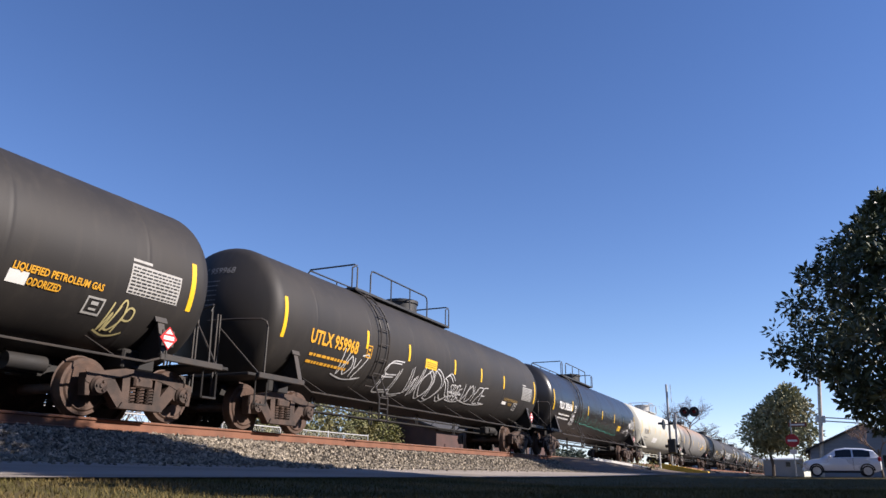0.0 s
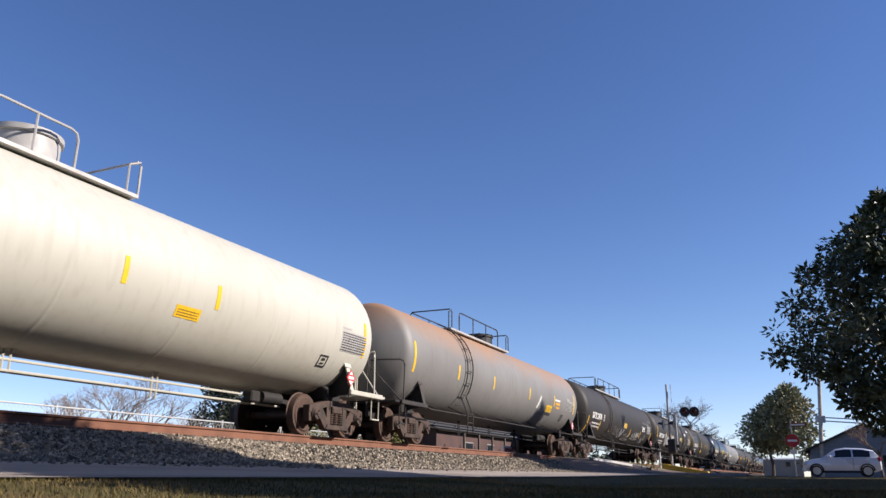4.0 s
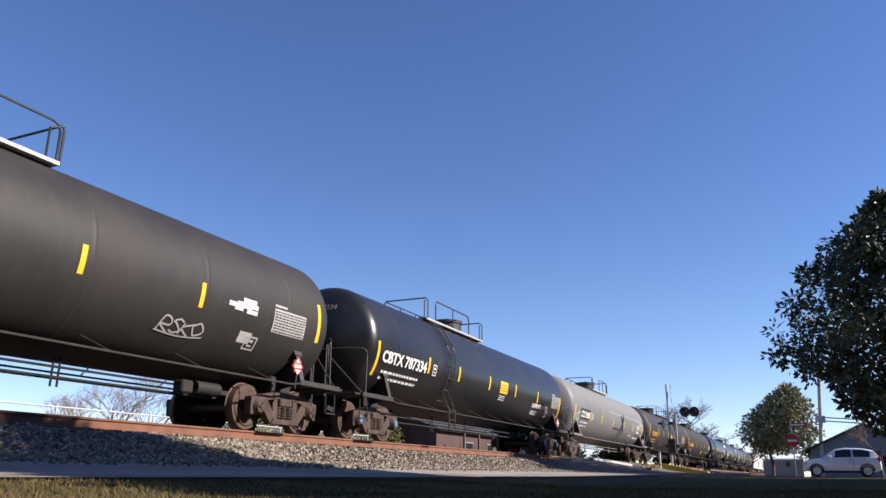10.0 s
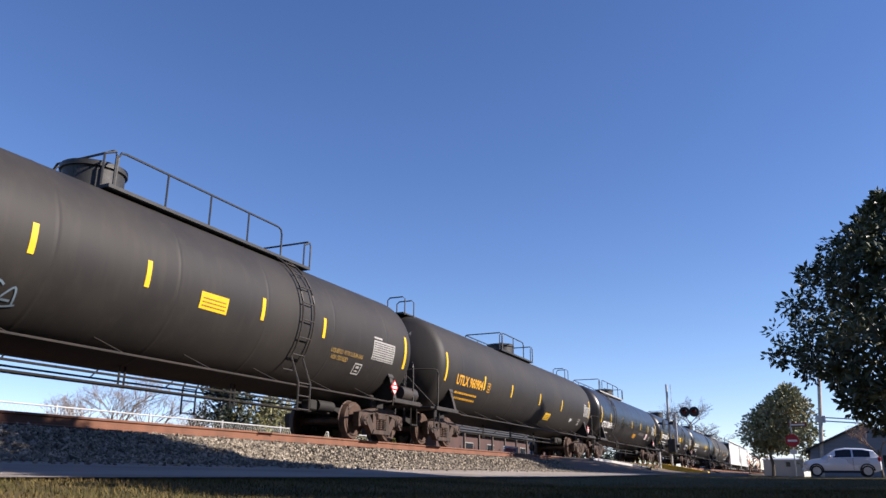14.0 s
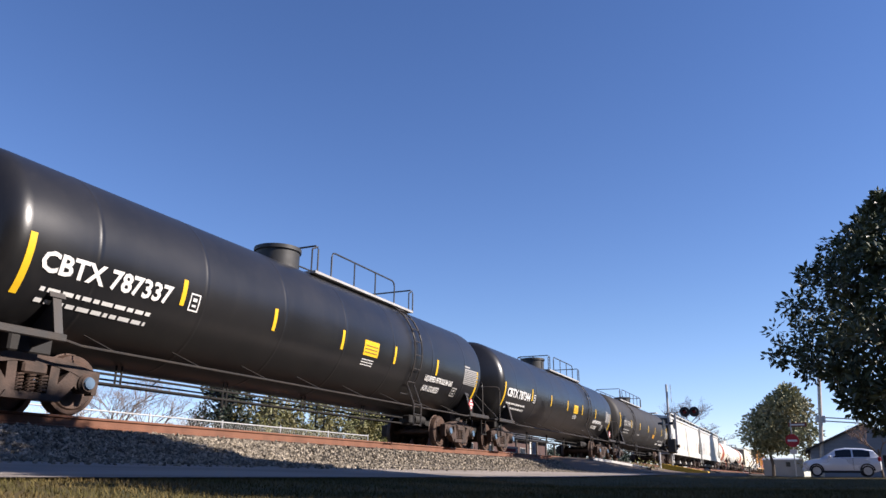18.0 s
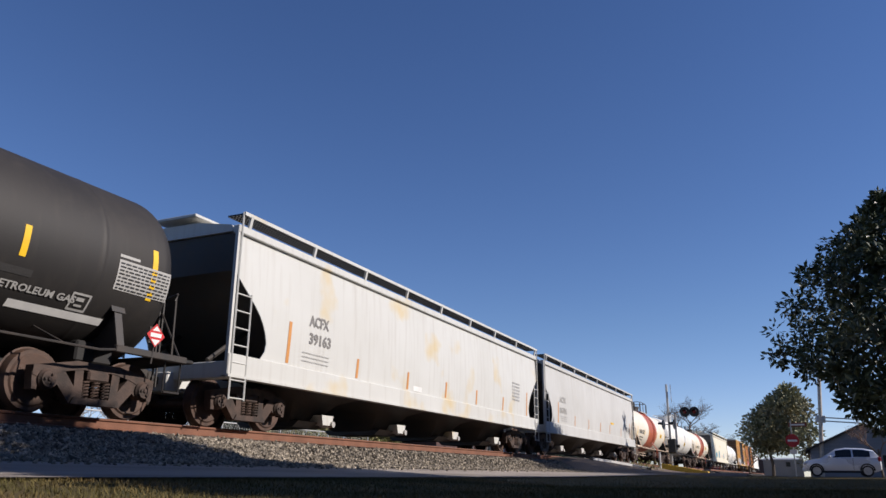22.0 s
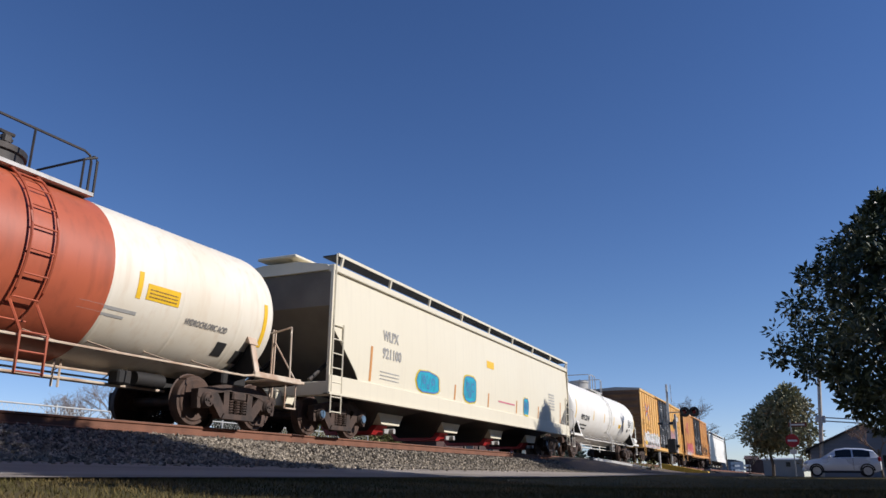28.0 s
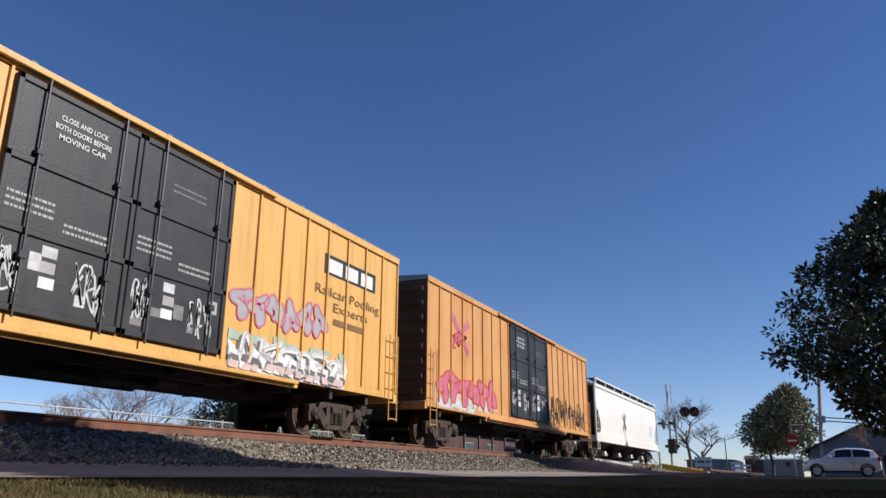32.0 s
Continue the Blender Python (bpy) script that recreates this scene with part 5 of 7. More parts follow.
def tank_car(c):
    """One tank car from a dictionary; c["at"]: its two coupling points along the train."""
    j0, j1 = c["at"]
    L = j1 - j0
    h = L / 2
    r, zc = c.get("r", 1.50), c.get("zc", 2.38)
    paint, trim = c["paint"], c.get("trim", DARKSTEEL)
    pipes = UNDERBLACK if trim is DARKSTEEL else trim
    rng = random.Random(c["seed"])
    car = thing("tank_car", c["label"], "tank car", group="freight train cars")
    U = lambda u: u - h
    e = c.get("end", 0.45)
    hd = c.get("head", 0.79)
    a = h - e - hd
    prof = []
    for i in range(13):
        t = math.pi / 2 * i / 12
        prof.append((-a - hd * math.cos(t), max(0.02, r * math.sin(t) ** c.get("round", 0.6))))
    if "round" not in c:
        # shallow dish with a tight knuckle
        dish = r - 0.17
        prof = [(-a - 0.328 - 0.35 * dish * (1 - q * q), max(0.02, dish * q)) for q in [i / 8 for i in range(8)]]
        prof += [(-a - 0.4 * math.sin(t), r - 0.4 * (1 - math.cos(t))) for t in [radians(55 * (1 - i / 7)) for i in range(8)]]
    seams = [-a + 2 * a * (i + 0.5) / 7 for i in range(7)]
    band = c.get("band")
    mid = []
    for x in seams:
        mid += [(x - 0.07, r), (x - 0.03, r), (x - 0.015, r + 0.004), (x + 0.015, r + 0.004), (x + 0.03, r), (x + 0.07, r)]
    full = prof + mid + [(-x, q) for x, q in prof[::-1]]
    tank = part("tank", Kit().lathe(full, 72, "x", (0, 0, zc)), paint, car, smooth=50)
    if band:
        b0, b1 = U(band[0]), U(band[1])
        part("painted_band", Kit().lathe([(b0, r + 0.002), (b0, r + 0.006), (b1, r + 0.006), (b1, r + 0.002)], 72, "x", (0, 0, zc), False), REDBAND, tank, "oxide-red painted band round the tank")

    def where(x, z, off):
        t = (z - zc) / r
        t = max(-1.5, min(1.5, math.asin(max(-0.99, min(0.99, t)))))
        return (x, -(r + off) * math.cos(t), zc + (r + off) * math.sin(t))

    skin = Skin(where)
    # saddles, stub sills and end platforms
    for s in (-1, 1):
        tx = s * (h - 1.91)
        k = Kit()
        k.box(*sorted((tx - 0.35, tx + 0.35)), -0.95, 0.95, 0.80, zc - r + 0.25, 0.03)
        part("saddle", k, UNDERBLACK, car)
        for yy in (-1, 1):
            gusset = part("saddle_gusset", Kit().prism_x([(yy * 0.6, 0.82), (yy * 1.48, 0.99), (yy * 1.47, 1.06), (yy * 1.28, 1.62), (yy * 1.1, 1.45), (yy * 0.6, 1.05)][::-yy], tx - 0.02, tx + 0.02), UNDERBLACK, car, "dark saddle web")
            part("saddle_flange", Kit().prism_x([(yy * 1.48, 0.98), (yy * 1.505, 0.98), (yy * 1.325, 1.63), (yy * 1.295, 1.63)][::-yy], tx - 0.07, tx + 0.07).prism_x([(yy * 1.26, 1.60), (yy * 1.36, 1.58), (yy * 1.30, 1.72), (yy * 1.24, 1.72)][::-yy], tx - 0.13, tx + 0.13), trim, gusset)
            part("side_sill_plate", Kit().box(*sorted((s * (h - 0.52), s * (h - 2.02))), *sorted((yy * 1.46, yy * 1.53)), 0.94, 1.05, 0.012), trim, car)
        part("stub_sill", Kit().box(*sorted((s * (h - 3.4), s * (h - 0.35))), -0.28, 0.28, 0.62, 0.92, 0.02), UNDERBLACK, car)
        px0, px1 = sorted((s * (h - 0.28), s * (h - 1.0)))
        part("end_platform", Kit().box(px0, px1, -1.45, 1.45, 0.97, 1.03, 0.012), pipes, car)
        for yy in (-1.42, 1.42):
            x = s * (h - 0.78)
            k = Kit().tube([(x, yy, 0.95), (x - s * 0.03, yy, 1.98), (x, yy * 0.985, 2.09), (x + s * 0.08, yy * 0.94, 2.13), (x + s * 0.30, yy * 0.6, 2.12), (x + s * 0.44, yy * 0.2, 2.10)], 0.022, 6)
            for xx in (0.26, 0.34):
                k.rod((s * (h - xx), yy * 0.42, 0.62), (s * (h - xx), yy * 0.42, 2.2), 0.022, 6)
            k.rod((s * (h - 0.32), yy * 0.45, 1.92), (s * (h - 0.60), yy, 1.05), 0.016, 6)
            part("end_handrail", k, trim, car)
            k = Kit()
            for z in (0.45,):
                k.box(*sorted((s * (h - 0.55), s * (h - 0.90))), yy - 0.03, yy + 0.03, z - 0.015, z + 0.015)
            k.rod((s * (h - 0.55), yy, 0.44), (s * (h - 0.55), yy, 0.96), 0.016, 5).rod((s * (h - 0.90), yy, 0.44), (s * (h - 0.90), yy, 0.96), 0.016, 5)
            part("sill_step", k, pipes, car)
    # side handrails and their stays
    for yy in (-1, 1) if c.get("side_rail", True) else ():
        rz = c.get("rail_z", 0.93)
        k = Kit().tube([(-h + 1.95, yy * 1.50, 0.98), (-h + 2.3, yy * 1.50, rz), (h - 2.3, yy * 1.50, rz), (h - 1.95, yy * 1.50, 0.98)], 0.02, 6)
        n = 8
        for i in range(n):
            x = -h + 2.9 + (L - 5.8) * i / (n - 1)
            t = -0.90
            k.rod((x - 0.12, yy * r * math.cos(t), zc + r * math.sin(t)), (x, yy * 1.50, rz), 0.014, 5)
        part("side_handrail", k, trim, car)
    # pipes and brake rodding slung below
    k = Kit()
    for yy, z in ((-0.35, 0.60), (-0.35, 0.76), (0.4, 0.68)):
        k.rod((-h + 3.1, yy, z), (h - 3.1, yy, z), 0.022, 6)
    for i in range(5):
        x = -h + 4.0 + (L - 8.0) * i / 4
        k.rod((x, -0.35, 0.45 if i % 2 else 0.58), (x, -0.35, 1.02), 0.02, 5).rod((x + 0.12, -0.35, 0.45 if i % 2 else 0.58), (x + 0.12, -0.35, 1.02), 0.02, 5)
    part("brake_piping", k, pipes, car)
    k = Kit().rod((h - 3.95, -0.45, 0.74), (h - 3.3, -0.45, 0.74), 0.13, 14).box(h - 4.4, h - 4.1, -0.6, -0.35, 0.60, 0.84, 0.03)
    part("brake_reservoir", k, UNDERBLACK, car)
    # ladder and top platform
    p0, p1 = c.get("deck", (5.9, 11.4))
    lad = c.get("ladder", 5.3)
    if lad:
        for s in (-1, 1):
            k = Kit()
            for q in (-0.21, 0.21):
                pts = [(U(lad) + q, s * (r + 0.07) * math.cos(t), zc + (r + 0.07) * math.sin(t)) for t in [1.25 - 0.13 * i for i in range(15)]]
                k.tube(pts + [(U(lad) + q, s * 1.55, 0.98), (U(lad) + q, s * 1.55, 0.42)], 0.022, 5)
            for i in range(9):
                t = 1.15 - 0.24 * i
                if zc + r * math.sin(t) > 1.0:
                    k.rod((U(lad) - 0.21, s * (r + 0.07) * math.cos(t), zc + (r + 0.07) * math.sin(t)), (U(lad) + 0.21, s * (r + 0.07) * math.cos(t), zc + (r + 0.07) * math.sin(t)), 0.014, 5)
            for z in (0.45, 0.72, 0.98):
                k.rod((U(lad) - 0.21, s * 1.55, z), (U(lad) + 0.21, s * 1.55, z), 0.014, 5)
            part("ladder", k, c.get("ladder_paint", trim), car)
    top = zc + r
    deck = part("top_platform", Kit().box(U(p0) - 0.1, U(p1), -0.80, -0.48, top - 0.12, top - 0.06).box(U(p0) - 0.1, U(p1), 0.50, 0.80, top - 0.12, top - 0.06).box(U(p1) - 0.3, U(p1), -0.5, 0.5, top - 0.04, top + 0.02), c.get("deck_paint", GRATE if c.get("ink") is YPAINT else DECKSTEEL), car)
    rail = c.get("rail_paint", GRATE)
    top_rail = top + c.get("rail_h", 0.58)
    gap = c.get("gap", 0.65)

    def loop(pts):
        k = Kit().tube(pts, 0.022, 6)
        return k

    for s in (-1, 1):
        y = s * 0.76
        n0, n1 = U(p0) + (gap if s < 0 else 0.0), U(p1) - c.get("gap2", 1.1)
        k = loop([(n0, y, top - 0.1), (n0, y, top_rail - 0.12), (n0 + 0.05, y, top_rail - 0.02), (n0 + 0.15, y, top_rail), (n1 - 0.15, y, top_rail), (n1 - 0.04, y, top_rail - 0.04), (n1, y, top_rail - 0.15), (n1, y, top - 0.1)])
        m = max(1, int((n1 - n0) / 1.5))
        for i in range(1, m + 1):
            x = n0 + (n1 - n0) * i / (m + 1)
            k.rod((x, y, top - 0.1), (x, y, top_rail), 0.02, 5)
        part("platform_rail", k, rail, car)
    for x in (U(p0), U(p1)):
        k = loop([(x, -0.78, top - 0.12), (x, -0.78, top_rail - 0.1), (x, -0.7, top_rail), (x, 0.7, top_rail), (x, 0.78, top_rail - 0.1), (x, 0.78, top - 0.12)])
        k.rod((x - 0.25, -0.78, top - 0.12), (x - 0.25, -0.78, top_rail - 0.15), 0.02, 5)
        k.rod((x - 0.25, -0.78, top_rail - 0.15), (x, -0.76, top_rail - 0.03), 0.02, 5)
        part("platform_rail", k, rail, car)
    dx = U(c.get("dome", L / 2))
    dh = c.get("dome_h", 0.42)
    dome = part("manway_dome", Kit().lathe([(top - 0.1, 0.52), (top + dh - 0.10, 0.52), (top + dh - 0.09, 0.56), (top + dh, 0.56), (top + dh + 0.01, 0.50), (top + dh + 0.03, 0.05)], 28, "z", (dx, 0, 0)), c.get("dome_paint", GRATE), car)
    part("lid_handle", Kit().tube([(dx - 0.1, -0.05, top + dh), (dx - 0.1, -0.05, top + dh + 0.1), (dx + 0.1, -0.05, top + dh + 0.1), (dx + 0.1, -0.05, top + dh)], 0.014, 5), GRATE, dome)
    # markings
    zs = c.get("stripe_z", 2.27)
    for u in c.get("stripes", ()):
        part("reflector_stripe", skin.patch(U(u) - 0.05, zs - 0.22, 0.10, 0.44), YELLOW, car)
    s1 = max(c.get("s1", 1.22), e + hd + 0.03)
    for u in (s1, L - max(c.get("s2", 1.43), e + hd + 0.05)):
        ze = c.get("end_z", 2.28)
        part("reflector_stripe", skin.patch(U(u) - 0.05, ze - 0.42, 0.11, 0.84), YELLOW, car)
    ink = c.get("ink", WPAINT)
    if "mark" in c:
        body, u0, u1, z = c["mark"]
        if "mark_back" in c:
            part("stencil_panel", skin.patch(U(u0) - 0.1, z - 0.09, u1 - u0 + 0.2, 0.5), c["mark_back"], car)
        part("lettering", fit_text(skin, body, U(u0), U(u1), z, c.get("mark_size", 0.40)), ink, car, "painted reporting mark")
        part("stencil_print", skin.bars(U(u0) + 0.15, z - 0.44, (u1 - u0) * 0.82, 0.30, 2, rng, fill=0.38), ink, car)
        if c.get("box", True):
            part("stencil_box", skin.frame_box(U(u1) + 0.42, z - 0.02, 0.24, 0.30), ink, car)
    for body, u0, u1, z, size in c.get("words", ()):
        part("lettering", fit_text(skin, body, U(u0), U(u1), z, size), c.get("word_ink", ink), car)
    if c.get("plate", True):
        u = L - c.get("plate_u", 2.45)
        pl = part("test_plate", skin.patch(U(u), 1.90, 1.08, 0.47, 0.006), PLATE, car, "stencilled test panel")
        part("plate_print", skin.bars(U(u) + 0.03, 1.91, 1.02, 0.44, 8, rng, 0.012, 0.42), KPAINT, pl)
        part("stencil_print", skin.patch(U(u), 2.41, 0.4, 0.045), PALEINK, car)
        part("stencil_box", skin.frame_box(U(u) - 0.62, 1.48, 0.33, 0.25, 0.03), PALEINK if paint in (BLACK, GLOSS) else KPAINT, car)
    if "plaque" in c:
        u, z = c["plaque"]
        pw, ph = c.get("plaque_size", (0.74, 0.26))
        pq = part("notice_plate", skin.patch(U(u) - pw / 2, z - ph / 2, pw, ph), c.get("plaque_paint", YELLOW), car, "yellow notice plate")
        part("plate_print", skin.bars(U(u) - pw * 0.42, z - ph * 0.36, pw * 0.84, ph * 0.66, 3, rng, 0.012, 0.3), RUSTINK, pq)
        if c.get("note"):
            part("stencil_print", skin.bars(U(u) - 0.34, z - ph / 2 - 0.24, 0.55, 0.18, 3, rng, fill=0.4), ink, car)
    if c.get("diamond", True):
        diamond(car, U(L - c.get("diamond_u", 2.1)), -1.56, 1.30)
    if c.get("valves"):
        for i in range(6):
            a, b = dx + (0.25 * math.cos(i * 1.05)), 0.25 * math.sin(i * 1.05)
            part("valve", Kit().rod((a, b, top + dh - 0.02), (a, b, top + dh + 0.16), 0.05, 8).box(a - 0.08, a + 0.08, b - 0.05, b + 0.05, top + dh + 0.12, top + dh + 0.28, 0.03).rod((a - 0.12, b, top + dh + 0.30), (a + 0.12, b, top + dh + 0.30), 0.03, 6), WPAINT if i == 3 else DARKSTEEL, dome)
    for kind, u, z, w, hh, n, mat in c.get("tags", ()):
        if kind == "scribble":
            part("graffiti", skin.scribble(U(u), z, w, hh, n, rng, 0.035), mat, car, "sprayed graffiti tag")
        elif kind == "spikes":
            part("graffiti", skin.spikes(U(u), z, w, hh, n, rng), mat, car, "teal sprayed line with spikes")
        elif kind == "tag":
            part("graffiti", skin.tag(n, U(u), z, w, hh, rng, 0.03), mat, car, "sprayed graffiti tag")
        elif kind == "outline":
            part("graffiti", skin.tag(n, U(u), z, w, hh, rng, 0.028, 0.15, 0.055, False), mat, car, "outlined graffiti letters")
        elif kind == "fat":
            part("graffiti_shadow", skin.tag(n, U(u) + 0.04, z - 0.05, w, hh, rng, 0.20, 0.25, 0, False), GREYINK, car)
            part("graffiti", skin.tag(n, U(u), z, w, hh, rng, 0.095, 0.25, 0, False), mat, car, "white sprayed graffiti word")
        elif kind == "text":
            part("graffiti", fit_text(skin, n, U(u), U(u) + w, z, hh, 0.045), mat, car, "white sprayed graffiti word")
        elif kind == "patch":
            part("paint_patch", skin.patch(U(u), z, w, hh, 0.005), mat, car)
        elif kind == "blob":
            k = Kit()
            for _ in range(n):
                k.add(skin.patch(U(u) + rng.uniform(0, w * 0.7), z + rng.uniform(0, hh * 0.7), rng.uniform(0.2, 0.4) * w, rng.uniform(0.25, 0.5) * hh, 0.009 + 0.001 * rng.random()))
            part("spray_blotch", k, mat, car)
    if "round" not in c and "mark" in c:
        # faint stencils on the leading tank head
        def on_head(s, z, off):
            q = math.hypot(s, z - zc) / dish
            return (-(a + 0.328 + 0.35 * dish * (1 - q * q)) - off, -s, z)

        head = Skin(on_head)
        dim = GREYINK if paint in (BLACK, GLOSS) else PALEINK
        part("head_lettering", fit_text(head, c["mark"][0], -0.55, 0.55, zc + 0.78, 0.20, 0.01), dim, car)
        part("stencil_print", head.bars(-0.5, zc + 0.05, 0.8, 0.62, 6, rng, fill=0.2), dim, car)
        if "head_tag" in c:
            part("graffiti", head.tag(c["head_tag"], 0.30, zc + 0.05, 0.75, 0.6, rng, 0.03), RUSTINK, car, "brown sprayed tag on the tank head")
    if c.get("end_ladder"):
        k = Kit()
        for y in (0.45, 0.85):
            k.tube([(-h + 0.30, y, 1.0), (-h + 0.36, y, top - 0.6), (-h + 0.60, y, top - 0.3)], 0.02, 5)
        for i in range(9):
            k.rod((-h + 0.30, 0.45, 1.2 + 0.3 * i), (-h + 0.30, 0.85, 1.2 + 0.3 * i), 0.013, 5)
        part("end_ladder", k, c.get("rail_paint", trim), car)
        part("crossover_rail", Kit().tube([(-h + 0.60, 0.6, top - 0.35), (-h + 0.60, 0.6, top + 0.34), (-h + 0.66, 0.6, top + 0.40), (-h + 2.5, 0.6, top + 0.40), (-h + 2.6, 0.6, top - 0.16)], 0.02, 5).rod((-h + 0.97, 0.6, top - 0.3), (-h + 0.97, 0.6, top + 0.40), 0.02, 5), c.get("rail_paint", trim), car)
    if c.get("runboard"):
        part("running_board", Kit().box(-h + 0.75, h - 0.75, -0.25, 0.25, top + 0.01, top + 0.05), trim, car)
        for x in (-h + 0.75, -h + 1.35, h - 1.35, h - 0.75):
            part("corner_rail", Kit().tube([(x, -0.3, top - 0.05), (x, -0.3, top + 0.45), (x, -0.22, top + 0.52), (x, 0.22, top + 0.52), (x, 0.3, top + 0.45), (x, 0.3, top - 0.05)], 0.02, 6), trim, car)
    if c.get("reservoir"):
        part("air_reservoir", Kit().lathe([(h - 1.35, 0.04), (h - 1.33, 0.19), (h - 0.5, 0.19), (h - 0.47, 0.04)], 18, "x", (0, -1.25, 1.25)), trim, car)
    running_gear(car, h, blue=c.get("blue", False))
    return car, (j0 + j1) / 2


def hopper_car(c):
    j0, j1 = c["at"]
    L = j1 - j0
    h = L / 2
    rng = random.Random(c["seed"])
    paint = c["paint"]
    car = thing("hopper_car", c["label"], "hopper car", group="freight train cars")
    b0 = h - c.get("end", 0.45)
    zt, zb, W = c.get("top", 3.60), 0.88, 1.55
    bulge = lambda z: W - 0.05 + 0.05 * math.sin(math.pi * min(1, max(0, (z - zb) / (zt - zb))))
    # side sheets with a curved cut at each end
    half = [(b0, zt), (b0, 2.95), (b0 - 0.10, 2.74), (b0 - 0.45, 2.46), (b0 - 0.80, 2.16), (b0 - 1.02, 1.86), (b0 - 1.10, 1.60), (b0 - 1.06, 1.40), (b0 - 0.95, 1.28)]
    if c.get("straight_cut"):
        half = [(b0, zt), (b0, 2.42), (b0 - 0.65, 1.88), (b0 - 1.3, 1.34), (b0 - 1.3, 1.28)]
    for s in (-1, 1):
        k = Kit()
        rows = [zt - (zt - 1.28) * i / 14 for i in range(15)]

        def edge(z):
            for (x0, z0), (x1, z1) in zip(half, half[1:]):
                if z1 <= z <= z0:
                    return x0 + (x1 - x0) * (z0 - z) / max(1e-6, z0 - z1)
            return half[-1][0]
        v, f = [], []
        n = 12
        for z in rows:
            x = edge(z)
            for q in range(n + 1):
                v.append((-x + 2 * x * q / n, s * bulge(z), z))
        m = len(v)
        v += [(x, y - s * 0.02, z) for x, y, z in v]
        for i in range(len(rows) - 1):
            for q in range(n):
                a = i * (n + 1) + q
                quad = (a, a + n + 1, a + n + 2, a + 1)
                f += [quad if s < 0 else quad[::-1], tuple(p + m for p in (quad[::-1] if s < 0 else quad))]
            for a, b in ((i * (n + 1), (i + 1) * (n + 1)), (i * (n + 1) + n, (i + 1) * (n + 1) + n)):
                f.append((a, b, b + m, a + m))
        part("side_sheet", k.put(v, f), paint, car)
        k = Kit().box(-b0, b0, *sorted((s * (W - 0.04), s * (W + 0.03))), zb, 1.28, 0.012)
        k.box(-b0, b0, *sorted((s * (W - 0.12), s * (W + 0.05))), zb - 0.03, zb + 0.02)
        part("side_sill", k, paint, car)
        part("top_chord", Kit().box(-b0, b0, *sorted((s * (W - 0.14), s * (W + 0.02))), zt - 0.02, zt + 0.14, 0.015), paint, car)
        # corner posts, ladders
        for e in (-1, 1):
            x = e * (b0 - 0.03)
            k = Kit().box(x - 0.035, x + 0.035, *sorted((s * (W - 0.06), s * (W + 0.01))), zb, zt + 0.1)
            part("corner_post", k, paint, car)
            k = Kit().rod((e * (b0 - 0.08), s * (W + 0.03), 0.45), (e * (b0 - 0.08), s * (W + 0.03), zt + 0.4), 0.02, 5).rod((e * (b0 - 0.50), s * (W + 0.03), 0.45), (e * (b0 - 0.50), s * (W + 0.03), 2.45), 0.02, 5)
            for i in range(7):
                z = 0.48 + 0.32 * i
                k.rod((e * (b0 - 0.08), s * (W + 0.03), z), (e * (b0 - 0.50), s * (W + 0.03), z), 0.014, 5)
            part("ladder", k, paint, car)
    # roof with a shallow camber
    part("roof", Kit().prism_x([(-W + 0.1, zt + 0.02), (W - 0.1, zt + 0.02), (W - 0.2, zt + 0.16), (0.5, zt + 0.30), (-0.5, zt + 0.30), (-W + 0.2, zt + 0.16)], -b0, b0), paint, car)
    part("hatch_cover", Kit().box(-b0 + 1.2, b0 - 1.2, -0.30, 0.30, zt + 0.30, zt + 0.40, 0.03), paint, car)
    part("end_walkway", Kit().box(-b0 - 0.12, -b0 + 0.75, -0.55, 0.55, zt + 0.40, zt + 0.46, 0.01), paint, car)
    part("end_walkway", Kit().box(b0 - 0.75, b0 + 0.12, -0.55, 0.55, zt + 0.40, zt + 0.46, 0.01), paint, car)
    # walkway gratings along both eaves on brackets
    for s in (-1, 1):
        y0, y1 = s * 1.18, s * 1.60
        k = Kit()
        q = -b0 + 0.1
        while q < b0 - 0.1:
            k.box(q, q + 0.012, *sorted((y0, y1)), zt + 0.36, zt + 0.39)
            q += 0.075
        for i in range(6):
            y = y0 + (y1 - y0) * i / 5
            k.box(-b0 + 0.1, b0 - 0.1, y - 0.006, y + 0.006, zt + 0.355, zt + 0.395)
        part("walkway_grating", k, GRATE, car, smooth=0)
        part("walkway_edge", Kit().box(-b0 + 0.08, b0 - 0.08, *sorted((y1, y1 + s * 0.02)), zt + 0.34, zt + 0.41), paint, car)
        n = 9
        for i in range(n):
            x = -b0 + 0.3 + (2 * b0 - 0.6) * i / (n - 1)
            part("walkway_bracket", Kit().prism_x([(s * (W - 0.03), zt + 0.10), (s * (W + 0.015), zt + 0.08), (y1 + s * 0.025, zt + 0.36), (y1 - s * 0.03, zt + 0.36)][::-s], x - 0.035, x + 0.035), paint, car)
    # end slope sheets, shade and dirt both in their dark paint; end sills
    for e in (-1, 1):
        k = Kit().prism([(e * (b0 - 0.05), zt), (e * (b0 - 0.12), zt), (e * (b0 - 0.12), 2.9), (e * (b0 - 2.7), 1.1), (e * (b0 - 2.5), 1.05), (e * (b0 - 0.05), 2.85)][::1 if e > 0 else -1], -W + 0.06, W - 0.06)
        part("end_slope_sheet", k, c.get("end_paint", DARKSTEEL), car)
